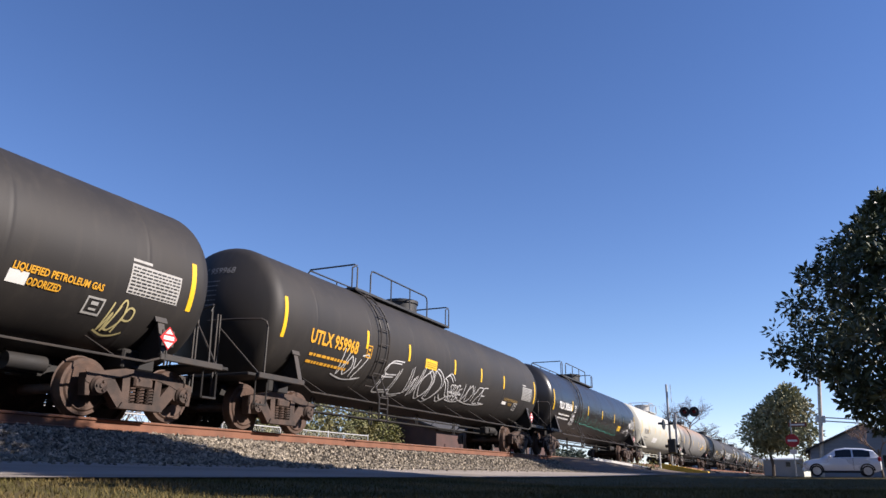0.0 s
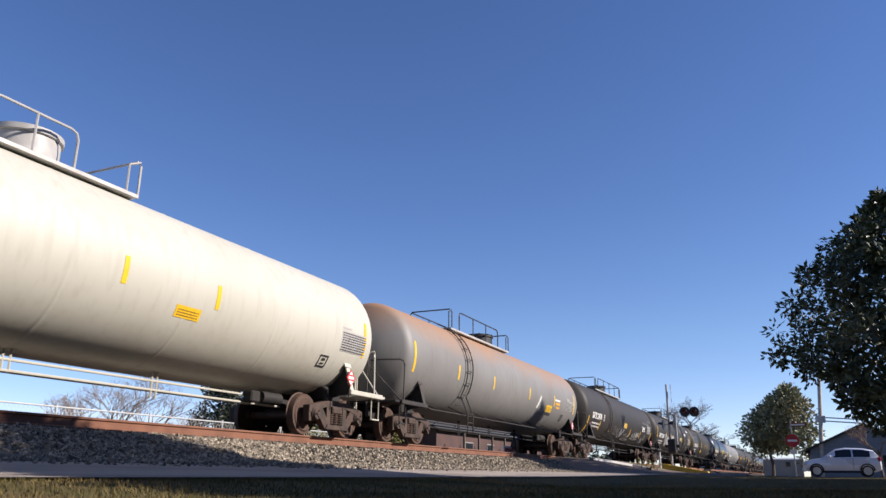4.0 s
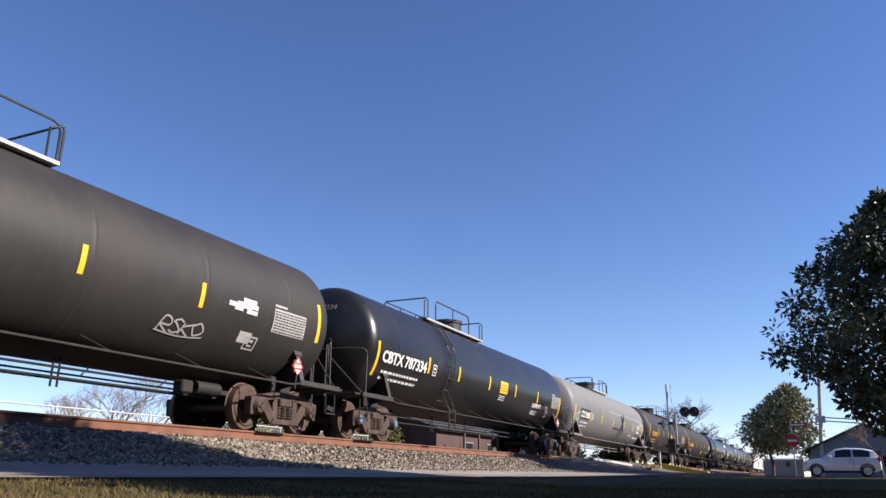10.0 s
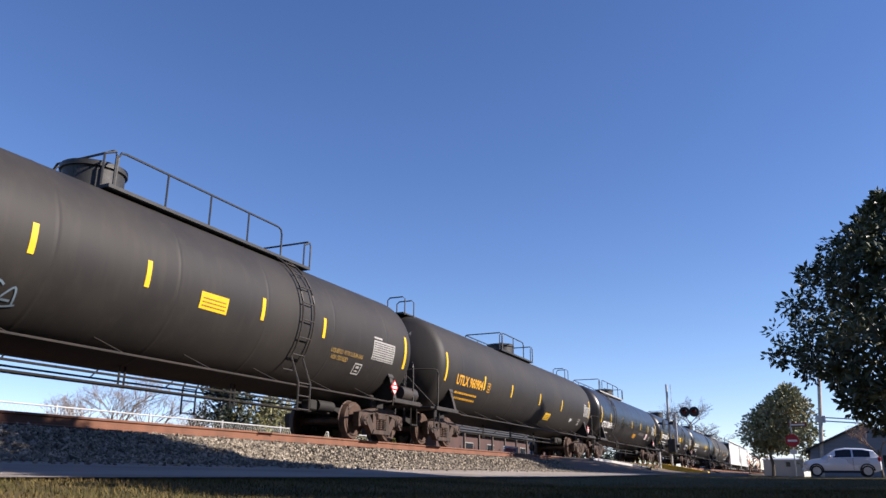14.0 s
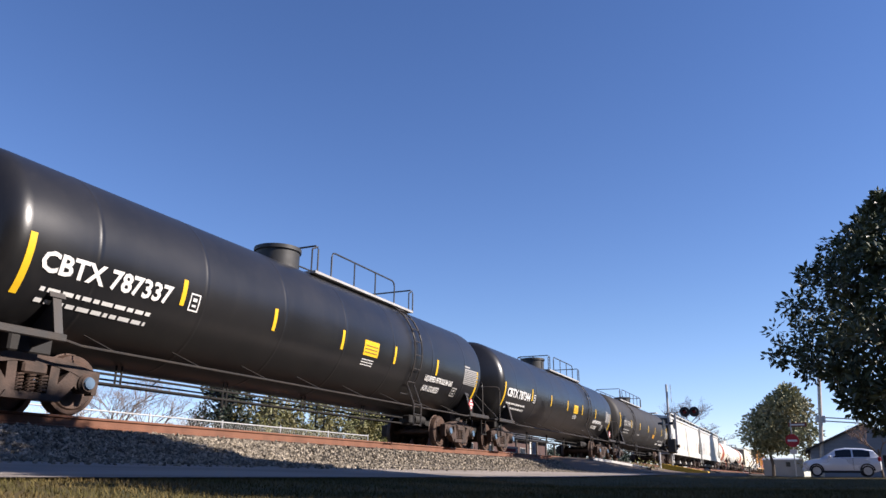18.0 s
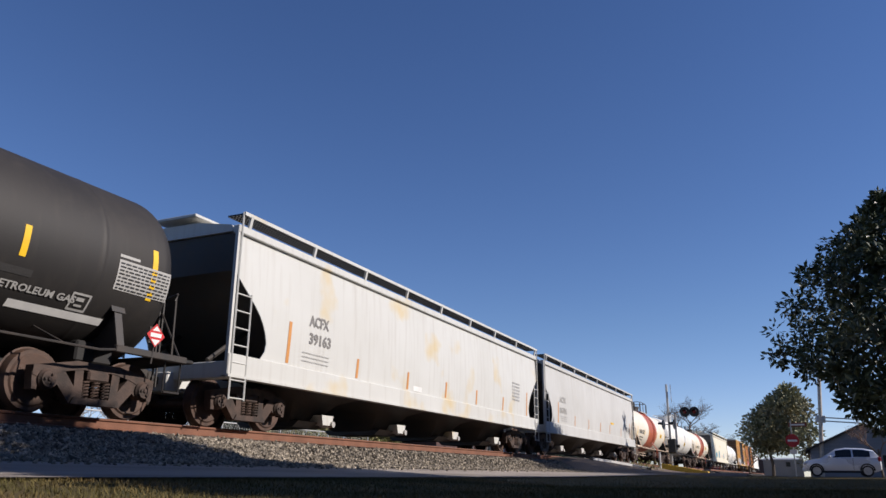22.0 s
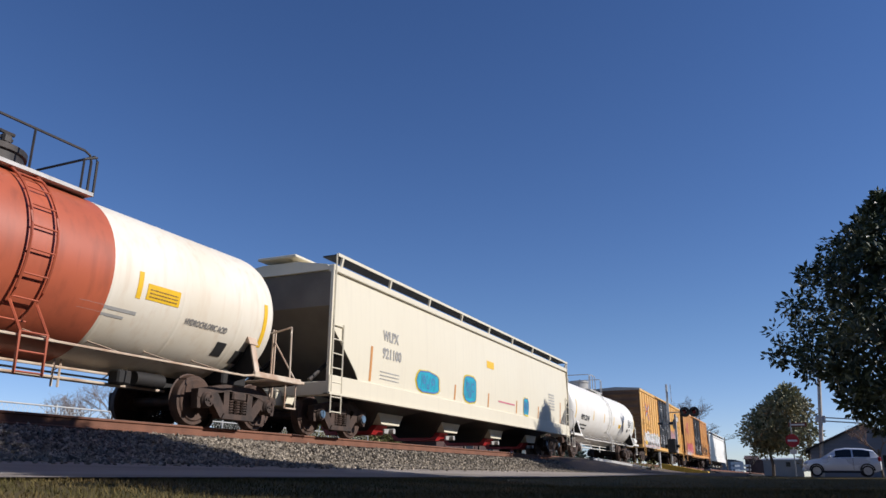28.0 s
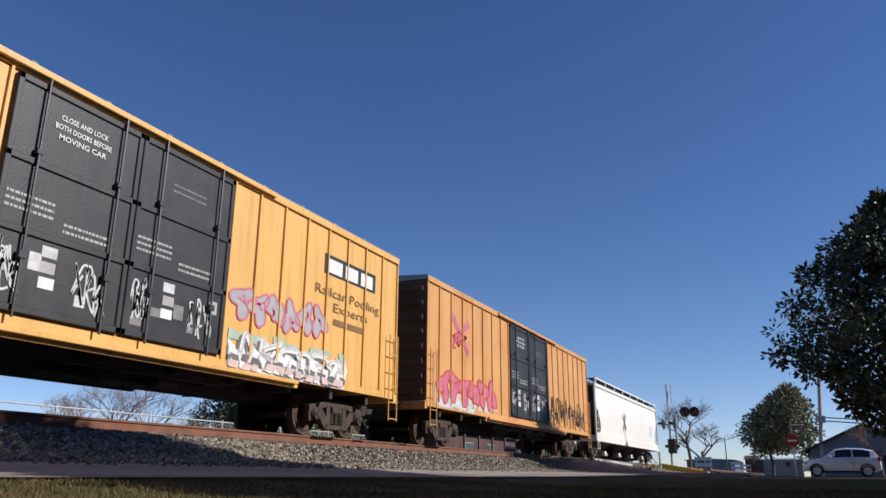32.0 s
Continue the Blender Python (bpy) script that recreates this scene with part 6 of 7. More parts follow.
        part("end_sill", Kit().box(*sorted((e * b0, e * (b0 - 0.25))), -W, W, zb - 0.05, zb + 0.26, 0.02).box(*sorted((e * (b0 - 2.6), e * (h - 0.3))), -0.3, 0.3, 0.62, 0.98, 0.02), paint if c.get("light_end", True) else DARKSTEEL, car)
        for yy in (-0.9, 0.9):
            part("end_brace", Kit().rod((e * (b0 - 0.2), yy, 1.2), (e * (b0 - 1.3), yy, 1.95), 0.05, 6), DARKSTEEL, car)
    # discharge pockets: shade and dirt painted on slopes, lit near panel in car paint
    n = c.get("pockets", 4)
    span = 2 * b0 - 3.75
    gu = c.get("gate_at", 0.70)
    big = c.get("big_panel", False)
    w = span / n
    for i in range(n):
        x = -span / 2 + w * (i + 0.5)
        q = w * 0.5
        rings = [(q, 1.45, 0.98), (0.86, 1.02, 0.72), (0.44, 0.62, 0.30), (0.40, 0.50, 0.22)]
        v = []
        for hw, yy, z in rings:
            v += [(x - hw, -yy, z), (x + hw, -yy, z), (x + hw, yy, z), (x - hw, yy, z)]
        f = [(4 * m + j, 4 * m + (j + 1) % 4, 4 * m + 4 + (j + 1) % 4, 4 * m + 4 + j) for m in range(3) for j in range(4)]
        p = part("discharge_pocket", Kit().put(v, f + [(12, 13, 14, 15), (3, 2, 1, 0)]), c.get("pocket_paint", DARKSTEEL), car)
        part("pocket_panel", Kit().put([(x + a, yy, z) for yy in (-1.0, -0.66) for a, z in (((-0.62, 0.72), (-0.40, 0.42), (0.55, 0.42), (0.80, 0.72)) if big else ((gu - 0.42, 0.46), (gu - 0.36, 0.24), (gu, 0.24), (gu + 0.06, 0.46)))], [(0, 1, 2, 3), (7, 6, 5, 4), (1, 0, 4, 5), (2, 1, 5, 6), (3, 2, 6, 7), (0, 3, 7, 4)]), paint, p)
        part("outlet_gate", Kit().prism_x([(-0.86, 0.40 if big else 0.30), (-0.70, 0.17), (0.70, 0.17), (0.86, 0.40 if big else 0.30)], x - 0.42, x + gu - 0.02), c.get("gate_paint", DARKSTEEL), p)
        part("gate_shaft", Kit().rod((x + gu, -1.05, 0.27), (x + gu, 0.70, 0.27), 0.07, 12).box(x + gu - 0.3, x + gu + 0.06, -0.92, -0.86, 0.20, 0.32, 0.01), PLATE, p)
    # markings
    skin = Skin(lambda x, z, off: (x, -bulge(z) - off if z > 1.29 else -W - 0.03 - off, z))
    U = lambda u: u - h
    ink = c.get("ink", KPAINT)
    for body, u0, u1, z, size in c.get("words", ()):
        part("lettering", fit_text(skin, body, U(u0), U(u1), z, size), ink, car, "faded painted reporting mark")
    if c.get("words"):
        part("stencil_print", skin.bars(U(2.75), 1.42, 1.0, 0.26, 3, rng, fill=0.3), PLATE, car)
    part("plate_print", skin.bars(U(L - 3.4), 1.75, 0.8, 0.7, 6, rng, fill=0.5), PLATE, car)
    for u in c.get("stripes", ()):
        part("reflector_stripe", skin.patch(U(u), 1.33, 0.10, 0.85 if u in (min(c["stripes"]), max(c["stripes"])) else 0.45, lean=0.03), ORANGE, car)
    for kind, u, z, w, hh, n, mat in c.get("tags", ()):
        if kind == "scribble":
            part("graffiti", skin.scribble(U(u), z, w, hh, n, rng, 0.03), mat, car, "sprayed graffiti tag")
        else:
            part("paint_patch", skin.patch(U(u), z, w, hh, 0.007), mat, car)
    running_gear(car, h, 1.75, blue=c.get("blue", False))
    return car, (j0 + j1) / 2, skin, U


def boxcar(c):
    j0, j1 = c["at"]
    L = j1 - j0
    h = L / 2
    rng = random.Random(c["seed"])
    coat = c["coat"]
    car = thing("boxcar", c["label"], "boxcar", group="freight train cars")
    b = h - 0.9
    W, zb, zt = 1.53, 1.02, 4.72
    d0, d1 = c["door"][0] - h, c["door"][1] - h
    body = Kit().box(-b, b, -W + 0.03, W - 0.03, zb + 0.1, zt - 0.05)
    part("body", body, coat, car)
    part("roof", Kit().prism_x([(-W - 0.03, zt - 0.10), (W + 0.03, zt - 0.10), (W + 0.03, zt + 0.02), (0, zt + 0.12), (-W - 0.03, zt + 0.02)], -b - 0.02, b + 0.02), ROOFSTEEL, car)
    for i in range(14):
        x = -b + 0.5 + (2 * b - 1.0) * i / 13
        part("roof_rib", Kit().prism_x([(-W - 0.02, zt + 0.025), (0, zt + 0.125), (W + 0.02, zt + 0.025), (W, zt + 0.06), (0, zt + 0.16), (-W, zt + 0.06)], x - 0.05, x + 0.05), ROOFSTEEL, car)
    for s in (-1, 1):
        part("top_plate", Kit().box(-b, b, *sorted((s * (W - 0.03), s * (W + 0.035))), zt - 0.16, zt + 0.0, 0.01), coat, car)
        part("side_sill", Kit().box(-b, b, *sorted((s * (W - 0.06), s * (W - 0.012))), zb - 0.02, zb + 0.16, 0.004).box(d0 - 2.4, d1 + 2.4, *sorted((s * (W - 0.06), s * (W + 0.02))), zb - 0.16, zb - 0.02), coat, car)
        # outside posts and slightly dished panels between them
        xs = [-b + 0.02] + [-b + (d0 + b) * i / 8 for i in range(1, 8)] + [d0 - 0.06, d1 + 0.06] + [d1 + (b - d1) * i / 8 for i in range(1, 8)] + [b - 0.02]
        for x in xs:
            part("side_post", Kit().prism_x([(s * (W - 0.04), zb + 0.14), (s * (W + 0.016), zb + 0.14), (s * (W + 0.016), zt - 0.14), (s * (W - 0.04), zt - 0.14)][::s], x - 0.022, x + 0.022), coat, car)
        for x0, x1 in zip(xs, xs[1:]):
            if x0 >= d0 - 0.1 and x1 <= d1 + 0.1:
                continue
            part("side_panel", Kit().box(x0 + 0.042, x1 - 0.042, *sorted((s * (W - 0.032), s * (W - 0.018))), zb + 0.16, zt - 0.16, 0.006), coat, car)
        # double plug doors
        part("door_track", Kit().box(d0 - 2.3, d1 + 2.3, *sorted((s * W, s * (W + 0.12))), zb - 0.10, zb - 0.02, 0.01).box(d0 - 1.2, d1 + 1.2, *sorted((s * (W + 0.03), s * (W + 0.10))), zt - 0.12, zt - 0.02, 0.01), coat, car)
        mid = (d0 + d1) / 2
        for x0, x1 in ((d0 + 0.02, mid - 0.01), (mid + 0.01, d1 - 0.02)):
            yo = s * (W + 0.06)
            door = part("door", Kit().box(x0, x1, *sorted((s * (W - 0.01), s * (W + 0.03))), zb + 0.18, zt - 0.2, 0.008), DOORBLACK, car, "black double plug door")
            k = Kit()
            for z in (zb + 0.18, zb + 1.25, zb + 2.25, zt - 0.3):
                k.box(x0, x1, *sorted((s * (W + 0.03), yo)), z, z + 0.10, 0.01)
            for x in (x0, x1 - 0.09):
                k.box(x, x + 0.09, *sorted((s * (W + 0.03), yo)), zb + 0.18, zt - 0.2, 0.01)
            part("door_frame", k, DOORBLACK, door)
            for f in (0.20, 0.82):
                x = x0 + (x1 - x0) * f
                part("lock_rod", Kit().rod((x, s * (W + 0.10), zb + 0.1), (x, s * (W + 0.10), zt - 0.12), 0.022, 6).box(x - 0.06, x + 0.06, *sorted((s * (W + 0.06), s * (W + 0.13))), zb + 0.9, zb + 1.0).box(x - 0.05, x + 0.05, *sorted((s * (W + 0.06), s * (W + 0.13))), zb + 2.4, zb + 2.48), DOORBLACK, door)
            if s < 0:
                sk = Skin(lambda x, z, off: (x, -W - 0.032 - off, z))
                if x0 < mid - 0.1:
                    for row, words in enumerate(("CLOSE AND LOCK", "BOTH DOORS BEFORE", "MOVING CAR")):
                        part("door_print", fit_text(sk, words, x0 + 0.66 + 0.08 * (row != 1), x0 + 1.66 - 0.08 * (row != 1), zt - 0.62 - 0.15 * row, 0.12, 0.01), WPAINT, door)
                else:
                    part("door_print", sk.bars(x0 + 0.75, zt - 0.95, 0.8, 0.22, 2, rng, 0.004, 0.3), GREYINK, door)
                part("door_print", sk.bars(x0 + 0.12, zb + 1.55, 0.75, 0.30, 3, rng, 0.004, 0.4), PLATE, door)
                part("door_print", sk.bars(x0 + 1.05, zb + 1.42, 0.8, 0.20, 2, rng, 0.004, 0.4), PLATE, door)
                for q in range(5):
                    xx = x0 + 0.12 + 0.42 * q
                    part("door_plate", sk.patch(xx + rng.uniform(0, 0.1), zb + rng.uniform(0.35, 1.0), rng.uniform(0.12, 0.26), rng.uniform(0.10, 0.28), 0.003), rng.choice((PLATE, TAGWHITE, CABOOSE, GREYINK)), door)
                for q in range(3):
                    part("door_placard", sk.patch(x0 + 0.78 + rng.uniform(-0.02, 0.02), zb + 1.02 - 0.22 * q, 0.25, 0.16, 0.004), (TAGWHITE, PLATE, WPAINT)[q], door)
                part("graffiti", sk.scribble(x0 + 0.1, zb + 0.45, 0.42, 0.7, 3, rng, 0.035), TAGWHITE, door)
                part("graffiti", sk.scribble(x0 + 1.35, zb + 0.32, 0.6, 0.75, 3, rng, 0.035), TAGWHITE, door)
        for e in (-1, 1):
            k = Kit().rod((e * (b - 0.08), s * (W + 0.09), 0.45), (e * (b - 0.08), s * (W + 0.09), 2.6), 0.018, 5).rod((e * (b - 0.50), s * (W + 0.09), 0.45), (e * (b - 0.50), s * (W + 0.09), 2.6), 0.018, 5)
            for i in range(6):
                k.rod((e * (b - 0.08), s * (W + 0.09), 0.5 + 0.4 * i), (e * (b - 0.50), s * (W + 0.09), 0.5 + 0.4 * i), 0.014, 5)
            part("ladder", k, coat, car)
    for e in (-1, 1):
        k = Kit()
        z = zb + 0.25
        while z < zt - 0.35:
            k.prism([(e * b, z), (e * (b + 0.07), z + 0.09), (e * (b + 0.07), z + 0.17), (e * b, z + 0.26)][::e], -W + 0.12, W - 0.12)
            z += 0.42
        part("end_corrugation", k, RUSTEND, car)
        part("end_wall", Kit().box(*sorted((e * (b - 0.01), e * (b + 0.004))), -W + 0.02, W - 0.02, zb + 0.12, zt - 0.06), RUSTEND, car, "sooty brown end wall")
        part("end_sill", Kit().box(*sorted((e * (b - 0.1), e * (b + 0.06))), -W, W, zb - 0.1, zb + 0.12, 0.01), coat, car)
        part("end_platform", Kit().box(*sorted((e * b, e * (b + 0.35))), -0.8, 0.8, zb + 0.05, zb + 0.10), GRATE, car)
    part("underframe", Kit().box(-h + 0.6, h - 0.6, -0.35, 0.35, 0.66, 1.0, 0.02).box(-3, 3, -1.2, -1.1, 0.72, 1.0).box(-3, 3, 1.1, 1.2, 0.72, 1.0), DARKSTEEL, car)
    k = Kit()
    for i in range(11):
        x = -b + 1.2 + (2 * b - 2.4) * i / 10
        k.box(x - 0.06, x + 0.06, -1.4, 1.4, 0.78, 1.0)
    tagged(part("crossbearer_set", k, DARKSTEEL, car), kind="stuff")
    part("brake_reservoir", Kit().rod((-1.8, -0.7, 0.72), (-0.7, -0.7, 0.72), 0.22, 14), DARKSTEEL, car)
    part("brake_valve", Kit().box(0.4, 1.0, -0.9, -0.5, 0.55, 0.9, 0.04), DARKSTEEL, car)
    part("brake_cylinder", Kit().rod((1.8, -0.6, 0.75), (2.3, -0.6, 0.75), 0.16, 12), DARKSTEEL, car)
    skin = Skin(lambda x, z, off: (x, -W + 0.012 - off, z))
    running_gear(car, h, 2.92)
    return car, (j0 + j1) / 2, skin, (lambda u: u - h), rng


GREYSPRAY = material("grey_lilac_spray_paint", (0.36, 0.34, 0.36), 0.6, color2=(0.46, 0.44, 0.46), scale=5, amount=0.6)
RUSTINK = material("faded_brown_lettering_paint", (0.20, 0.10, 0.035), 0.6, color2=(0.30, 0.16, 0.05), scale=4, amount=0.5)
GREYINK = material("faded_grey_lettering_paint", (0.22, 0.21, 0.20), 0.6, scale=6, amount=0.5)
PALEINK = material("faded_pale_lettering_paint", (0.40, 0.39, 0.37), 0.6, scale=6, amount=0.4)
RUSTEND = material("sooty_brown_end_paint", (0.16, 0.085, 0.04), 0.75, color2=(0.09, 0.05, 0.03), scale=0.9, amount=0.7)
# darker than the beige sides: carries the end's shade besides its dirt
DARKEND = material("shaded_sooty_beige_end_paint", (0.17, 0.145, 0.115), 0.7, color2=(0.09, 0.075, 0.06), scale=0.9, amount=0.7)
TANTRIM = material("rust_stained_white_trim", (0.62, 0.52, 0.40), 0.6, color2=(0.33, 0.16, 0.08), scale=2.5, amount=0.75)
ORANGEBOX = material("faded_orange_boxcar_paint", (0.66, 0.34, 0.11), 0.55, color2=(0.52, 0.23, 0.07), scale=0.7, amount=0.7, bump=0.05, streak=(0.24, 0.10, 0.04, 0.5))
ORANGE = material("orange_reflective_tape", (0.60, 0.27, 0.08), 0.5, scale=6, amount=0.4)
ROOFSTEEL = material("galvanised_roof_steel", (0.36, 0.35, 0.33), 0.45, 0.3, color2=(0.25, 0.21, 0.17), scale=1, amount=0.6)
DOORBLACK = material("black_door_paint", (0.022, 0.022, 0.024), 0.5, color2=(0.04, 0.04, 0.04), scale=2, amount=0.6, streak=(0.06, 0.055, 0.05, 0.3))
DARKSPRAY = material("dark_grey_spray_paint", (0.12, 0.11, 0.10), 0.6, color2=(0.22, 0.2, 0.18), scale=4, amount=0.6)
BLUSH = material("pale_pink_spray_paint", (0.66, 0.50, 0.47), 0.6, scale=4, amount=0.4)
PINK = material("pink_spray_paint", (0.60, 0.16, 0.22), 0.6, scale=5, amount=0.5)
MINT = material("pale_mint_spray_paint", (0.42, 0.52, 0.42), 0.6, scale=5, amount=0.5)
TEALBLUE = material("turquoise_spray_paint", (0.02, 0.36, 0.48), 0.55, scale=5, amount=0.4)
LIME = material("yellow_spray_paint", (0.62, 0.50, 0.03), 0.6, scale=5, amount=0.5)
SKYSPRAY = material("pale_blue_paint", (0.22, 0.36, 0.55), 0.6, scale=5, amount=0.4)
REDSPRAY = material("red_spray_paint", (0.55, 0.05, 0.04), 0.6, scale=5, amount=0.4)
BLUESPRAY = material("blue_spray_paint", (0.10, 0.18, 0.42), 0.6, scale=5, amount=0.4)
CABOOSE = material("dark_grey_patch_paint", (0.035, 0.033, 0.032), 0.6, scale=5, amount=0.4)

PALEYELLOW = material("faded_pale_yellow_paint", (0.55, 0.47, 0.22), 0.6, color2=(0.38, 0.33, 0.16), scale=6, amount=0.7)
WORNINK = material("worn_grey_lettering_paint", (0.31, 0.30, 0.28), 0.6, color2=(0.45, 0.43, 0.40), scale=7, amount=0.6)
PALEPRINT = material("faint_grey_print", (0.62, 0.61, 0.58), 0.5, color2=(0.40, 0.39, 0.37), scale=9, amount=0.8)
RUSTINK2 = material("worn_ochre_lettering_paint", (0.30, 0.19, 0.05), 0.6, color2=(0.14, 0.09, 0.04), scale=8, amount=0.8)
DULLPATCH = material("dull_grey_brown_patch_paint", (0.075, 0.068, 0.062), 0.6, color2=(0.05, 0.046, 0.043), scale=3, amount=0.7)
ORANGETAPE = material("orange_notice_paint", (0.72, 0.34, 0.02), 0.5, scale=5, amount=0.3)
REDFADE = material("faded_red_white_print", (0.62, 0.30, 0.28), 0.5, color2=(0.7, 0.6, 0.58), scale=14, amount=0.8)
BLUEGREY = material("blue_grey_chalk", (0.16, 0.22, 0.28), 0.7, scale=6, amount=0.6)

train = []
J = [-8.4, 11.17, 30.17, 49.92, 69.5, 88.6, 108.2, 128.2, 148.0, 166.6, 185.7, 205.2, 224.8, 243.6, 262.46, 281.55, 300.7, 319.8, 338.9, 352.8, 368.4, 382.2, 402.4, 418.45, 438.3, 458.1, 477.0]


def seat(i):
    return (J[i], J[i + 1])


def tank(i, **c):
    c.update(at=seat(i), seed=100 + i)
    train.append(tank_car(c)[:2])


def lpg_words(u0, u1, z, second="NON ODORIZED"):
    return [("LIQUEFIED PETROLEUM GAS", u0, u1, z, 0.20), (second, u0 + 0.1, u0 + (u1 - u0) * 0.62, z - 0.26, 0.20)]


tank(0, paint=BLACK, ink=YPAINT, rail_z=0.87, label="matte black tank car with faded orange-yellow stencils and a scrawled tag", plate_u=2.79, diamond_u=1.92, words=[("LIQUEFIED PETROLEUM GAS", 14.85, 16.36, 1.83, 0.14), ("ODORIZED", 15.13, 15.67, 1.67, 0.14)], stripes=(4.7, 7, 10, 12, 14.4), tags=[("tag", 16.58, 1.32, 0.46, 0.40, "WDP", PALEYELLOW), ("patch", 14.83, 1.65, 0.3, 0.17, 0, WPAINT)])
tank(1, paint=BLACK, ink=YPAINT, rail_z=0.84, label="matte black tank car with orange-yellow lettering and white graffiti scrawl", mark=("UTLX 959968", 2.24, 4.2, 1.92), deck_paint=GRATE, ladder=5.35, deck=(5.15, 10.93), gap=0.72, gap2=1.59, dome=9.0, stripe_z=2.32, stripes=(4.6, 6.83, 9.86, 12.0, 14.12), plate_u=2.88, diamond_u=2.1, words=[("LIQUEFIED PETROLEUM GAS", 14.41, 15.81, 1.74, 0.12), ("ODORIZED", 14.9, 15.3, 1.60, 0.12)], word_ink=RUSTINK2, plaque=(8.2, 2.18),
     tags=[("tag", 3.58, 1.42, 1.1, 0.48, "VOYZ", TAGWHITE), ("outline", 5.75, 1.28, 4.1, 0.66, "ELWODS", TAGWHITE), ("tag", 9.8, 1.60, 0.85, 0.2, "STOCK", TAGWHITE), ("tag", 9.9, 1.38, 0.8, 0.2, "ROOF", TAGWHITE), ("tag", 10.75, 1.45, 1.9, 0.45, "VOYZE", TAGWHITE), ("patch", 14.33, 1.60, 0.40, 0.10, 0, WPAINT)])
tank(2, paint=GLOSS, rail_z=0.9, label="glossy black tank car with white lettering and a teal painted streak", mark=("TILX 305606", 2.05, 4.1, 1.99), ladder=5.4, deck_paint=GRATE, deck=(5.15, 10.95), gap=0.65, gap2=1.41, dome=9.28, stripe_z=2.23, stripes=(4.17, 7.03, 9.95, 12.78, 15.18), words=[("ODORIZED", 16.22, 16.74, 1.74, 0.13), ("LIQUEFIED", 16.6, 17.2, 2.13, 0.13), ("PETROLEUM", 16.6, 17.22, 2.02, 0.13), ("GAS", 16.78, 17.05, 1.91, 0.13)], plaque=(14.25, 1.77), plate_u=2.45, diamond_u=2.15,
     tags=[("tag", 4.2, 1.68, 0.5, 0.22, "SAB", TAGWHITE), ("tag", 4.3, 1.46, 0.55, 0.2, "KOY", TAGWHITE), ("spikes", 5.2, 1.45, 9.0, 0.42, 30, TAGTEAL), ("patch", 15.15, 1.68, 0.95, 0.05, 0, PALEINK), ("patch", 15.15, 1.6, 0.8, 0.035, 0, PALEINK)])
tank(3, paint=CREAM, trim=CREAM, ink=GREYINK, side_rail=False, label="cream-white tank car with grey lettering and pale railings", mark=("TEIX 33431", 2.2, 3.70, 1.92), ladder=0, deck=(8.6, 11.45), gap=0.05, gap2=1.3, dome_paint=PLATE, rail_paint=PLATE, dome_h=0.5, stripe_z=2.24, stripes=(3.78, 6.13, 8.24, 10.79, 12.94), plaque=(12.3, 1.84), plaque_size=(0.6, 0.2), word_ink=KPAINT, end_ladder=True, tags=[("patch", 5.75, 1.46, 1.65, 0.32, 0, WPAINT)])
tank(4, paint=RUSTGREY, ink=KPAINT, label="grey tank car with rust-stained top and a test plate", ladder=5.0, deck=(5.3, 10.7), stripe_z=2.2, stripes=(4.3, 7.3, 11.13, 14.38), plaque=(13.78, 1.84), diamond_u=2.3, s2=1.65, plate_u=2.8, tags=[("patch", 13.45, 1.58, 0.75, 0.10, 0, CABOOSE), ("patch", 12.2, 1.75, 0.14, 0.13, 0, WPAINT), ("patch", 12.28, 1.87, 0.14, 0.14, 0, WPAINT), ("patch", 12.37, 2.0, 0.14, 0.14, 0, WPAINT), ("patch", 12.46, 2.13, 0.14, 0.12, 0, WPAINT), ("patch", 14.5, 2.22, 0.7, 0.07, 0, WPAINT), ("patch", 14.6, 2.06, 0.6, 0.1, 0, YPAINT), ("patch", 14.7, 1.92, 0.5, 0.08, 0, YPAINT)])
tank(5, paint=BLACK, label="matte black tank car with white lettering, patches and faded graffiti", mark=("GATX 224708", 1.9, 3.84, 1.98), ladder=5.8, deck=(5.77, 11.95), gap=0.6, gap2=0.05, stripe_z=1.70, end_z=1.62, s1=1.05, s2=1.4, dome=9.05, stripes=(3.79, 6.27, 11.5, 14.67), plaque=(9.9, 2.02), plate_u=2.85, diamond_u=2.2, words=[("NON-ODORIZED", 14.85, 15.95, 2.16, 0.13), ("LIQUEFIED", 14.98, 15.8, 2.06, 0.13), ("PETROLEUM", 14.98, 15.8, 1.95, 0.13)],
     tags=[("outline", 8.85, 1.42, 0.8, 0.6, "BO", TAGWHITE), ("tag", 8.95, 1.55, 0.6, 0.25, "SKE", TAGWHITE), ("tag", 7.2, 1.5, 1.4, 0.3, "NIKE", GREYINK), ("tag", 10.0, 1.30, 1.7, 0.28, "COVE", PALEINK), ("tag", 12.3, 1.42, 1.9, 0.28, "BRAGSE", PALEINK), ("tag", 13.3, 1.62, 1.1, 0.16, "PARTS", PALEINK), ("tag", 15.4, 1.32, 0.5, 0.2, "TKN", TAGWHITE), ("patch", 15.04, 2.42, 1.85, 0.13, 0, DULLPATCH), ("patch", 16.0, 1.99, 0.5, 0.14, 0, CABOOSE), ("patch", 16.9, 2.62, 1.2, 0.12, 0, DULLPATCH), ("patch", 1.80, 1.62, 0.14, 0.10, 0, PINK)])
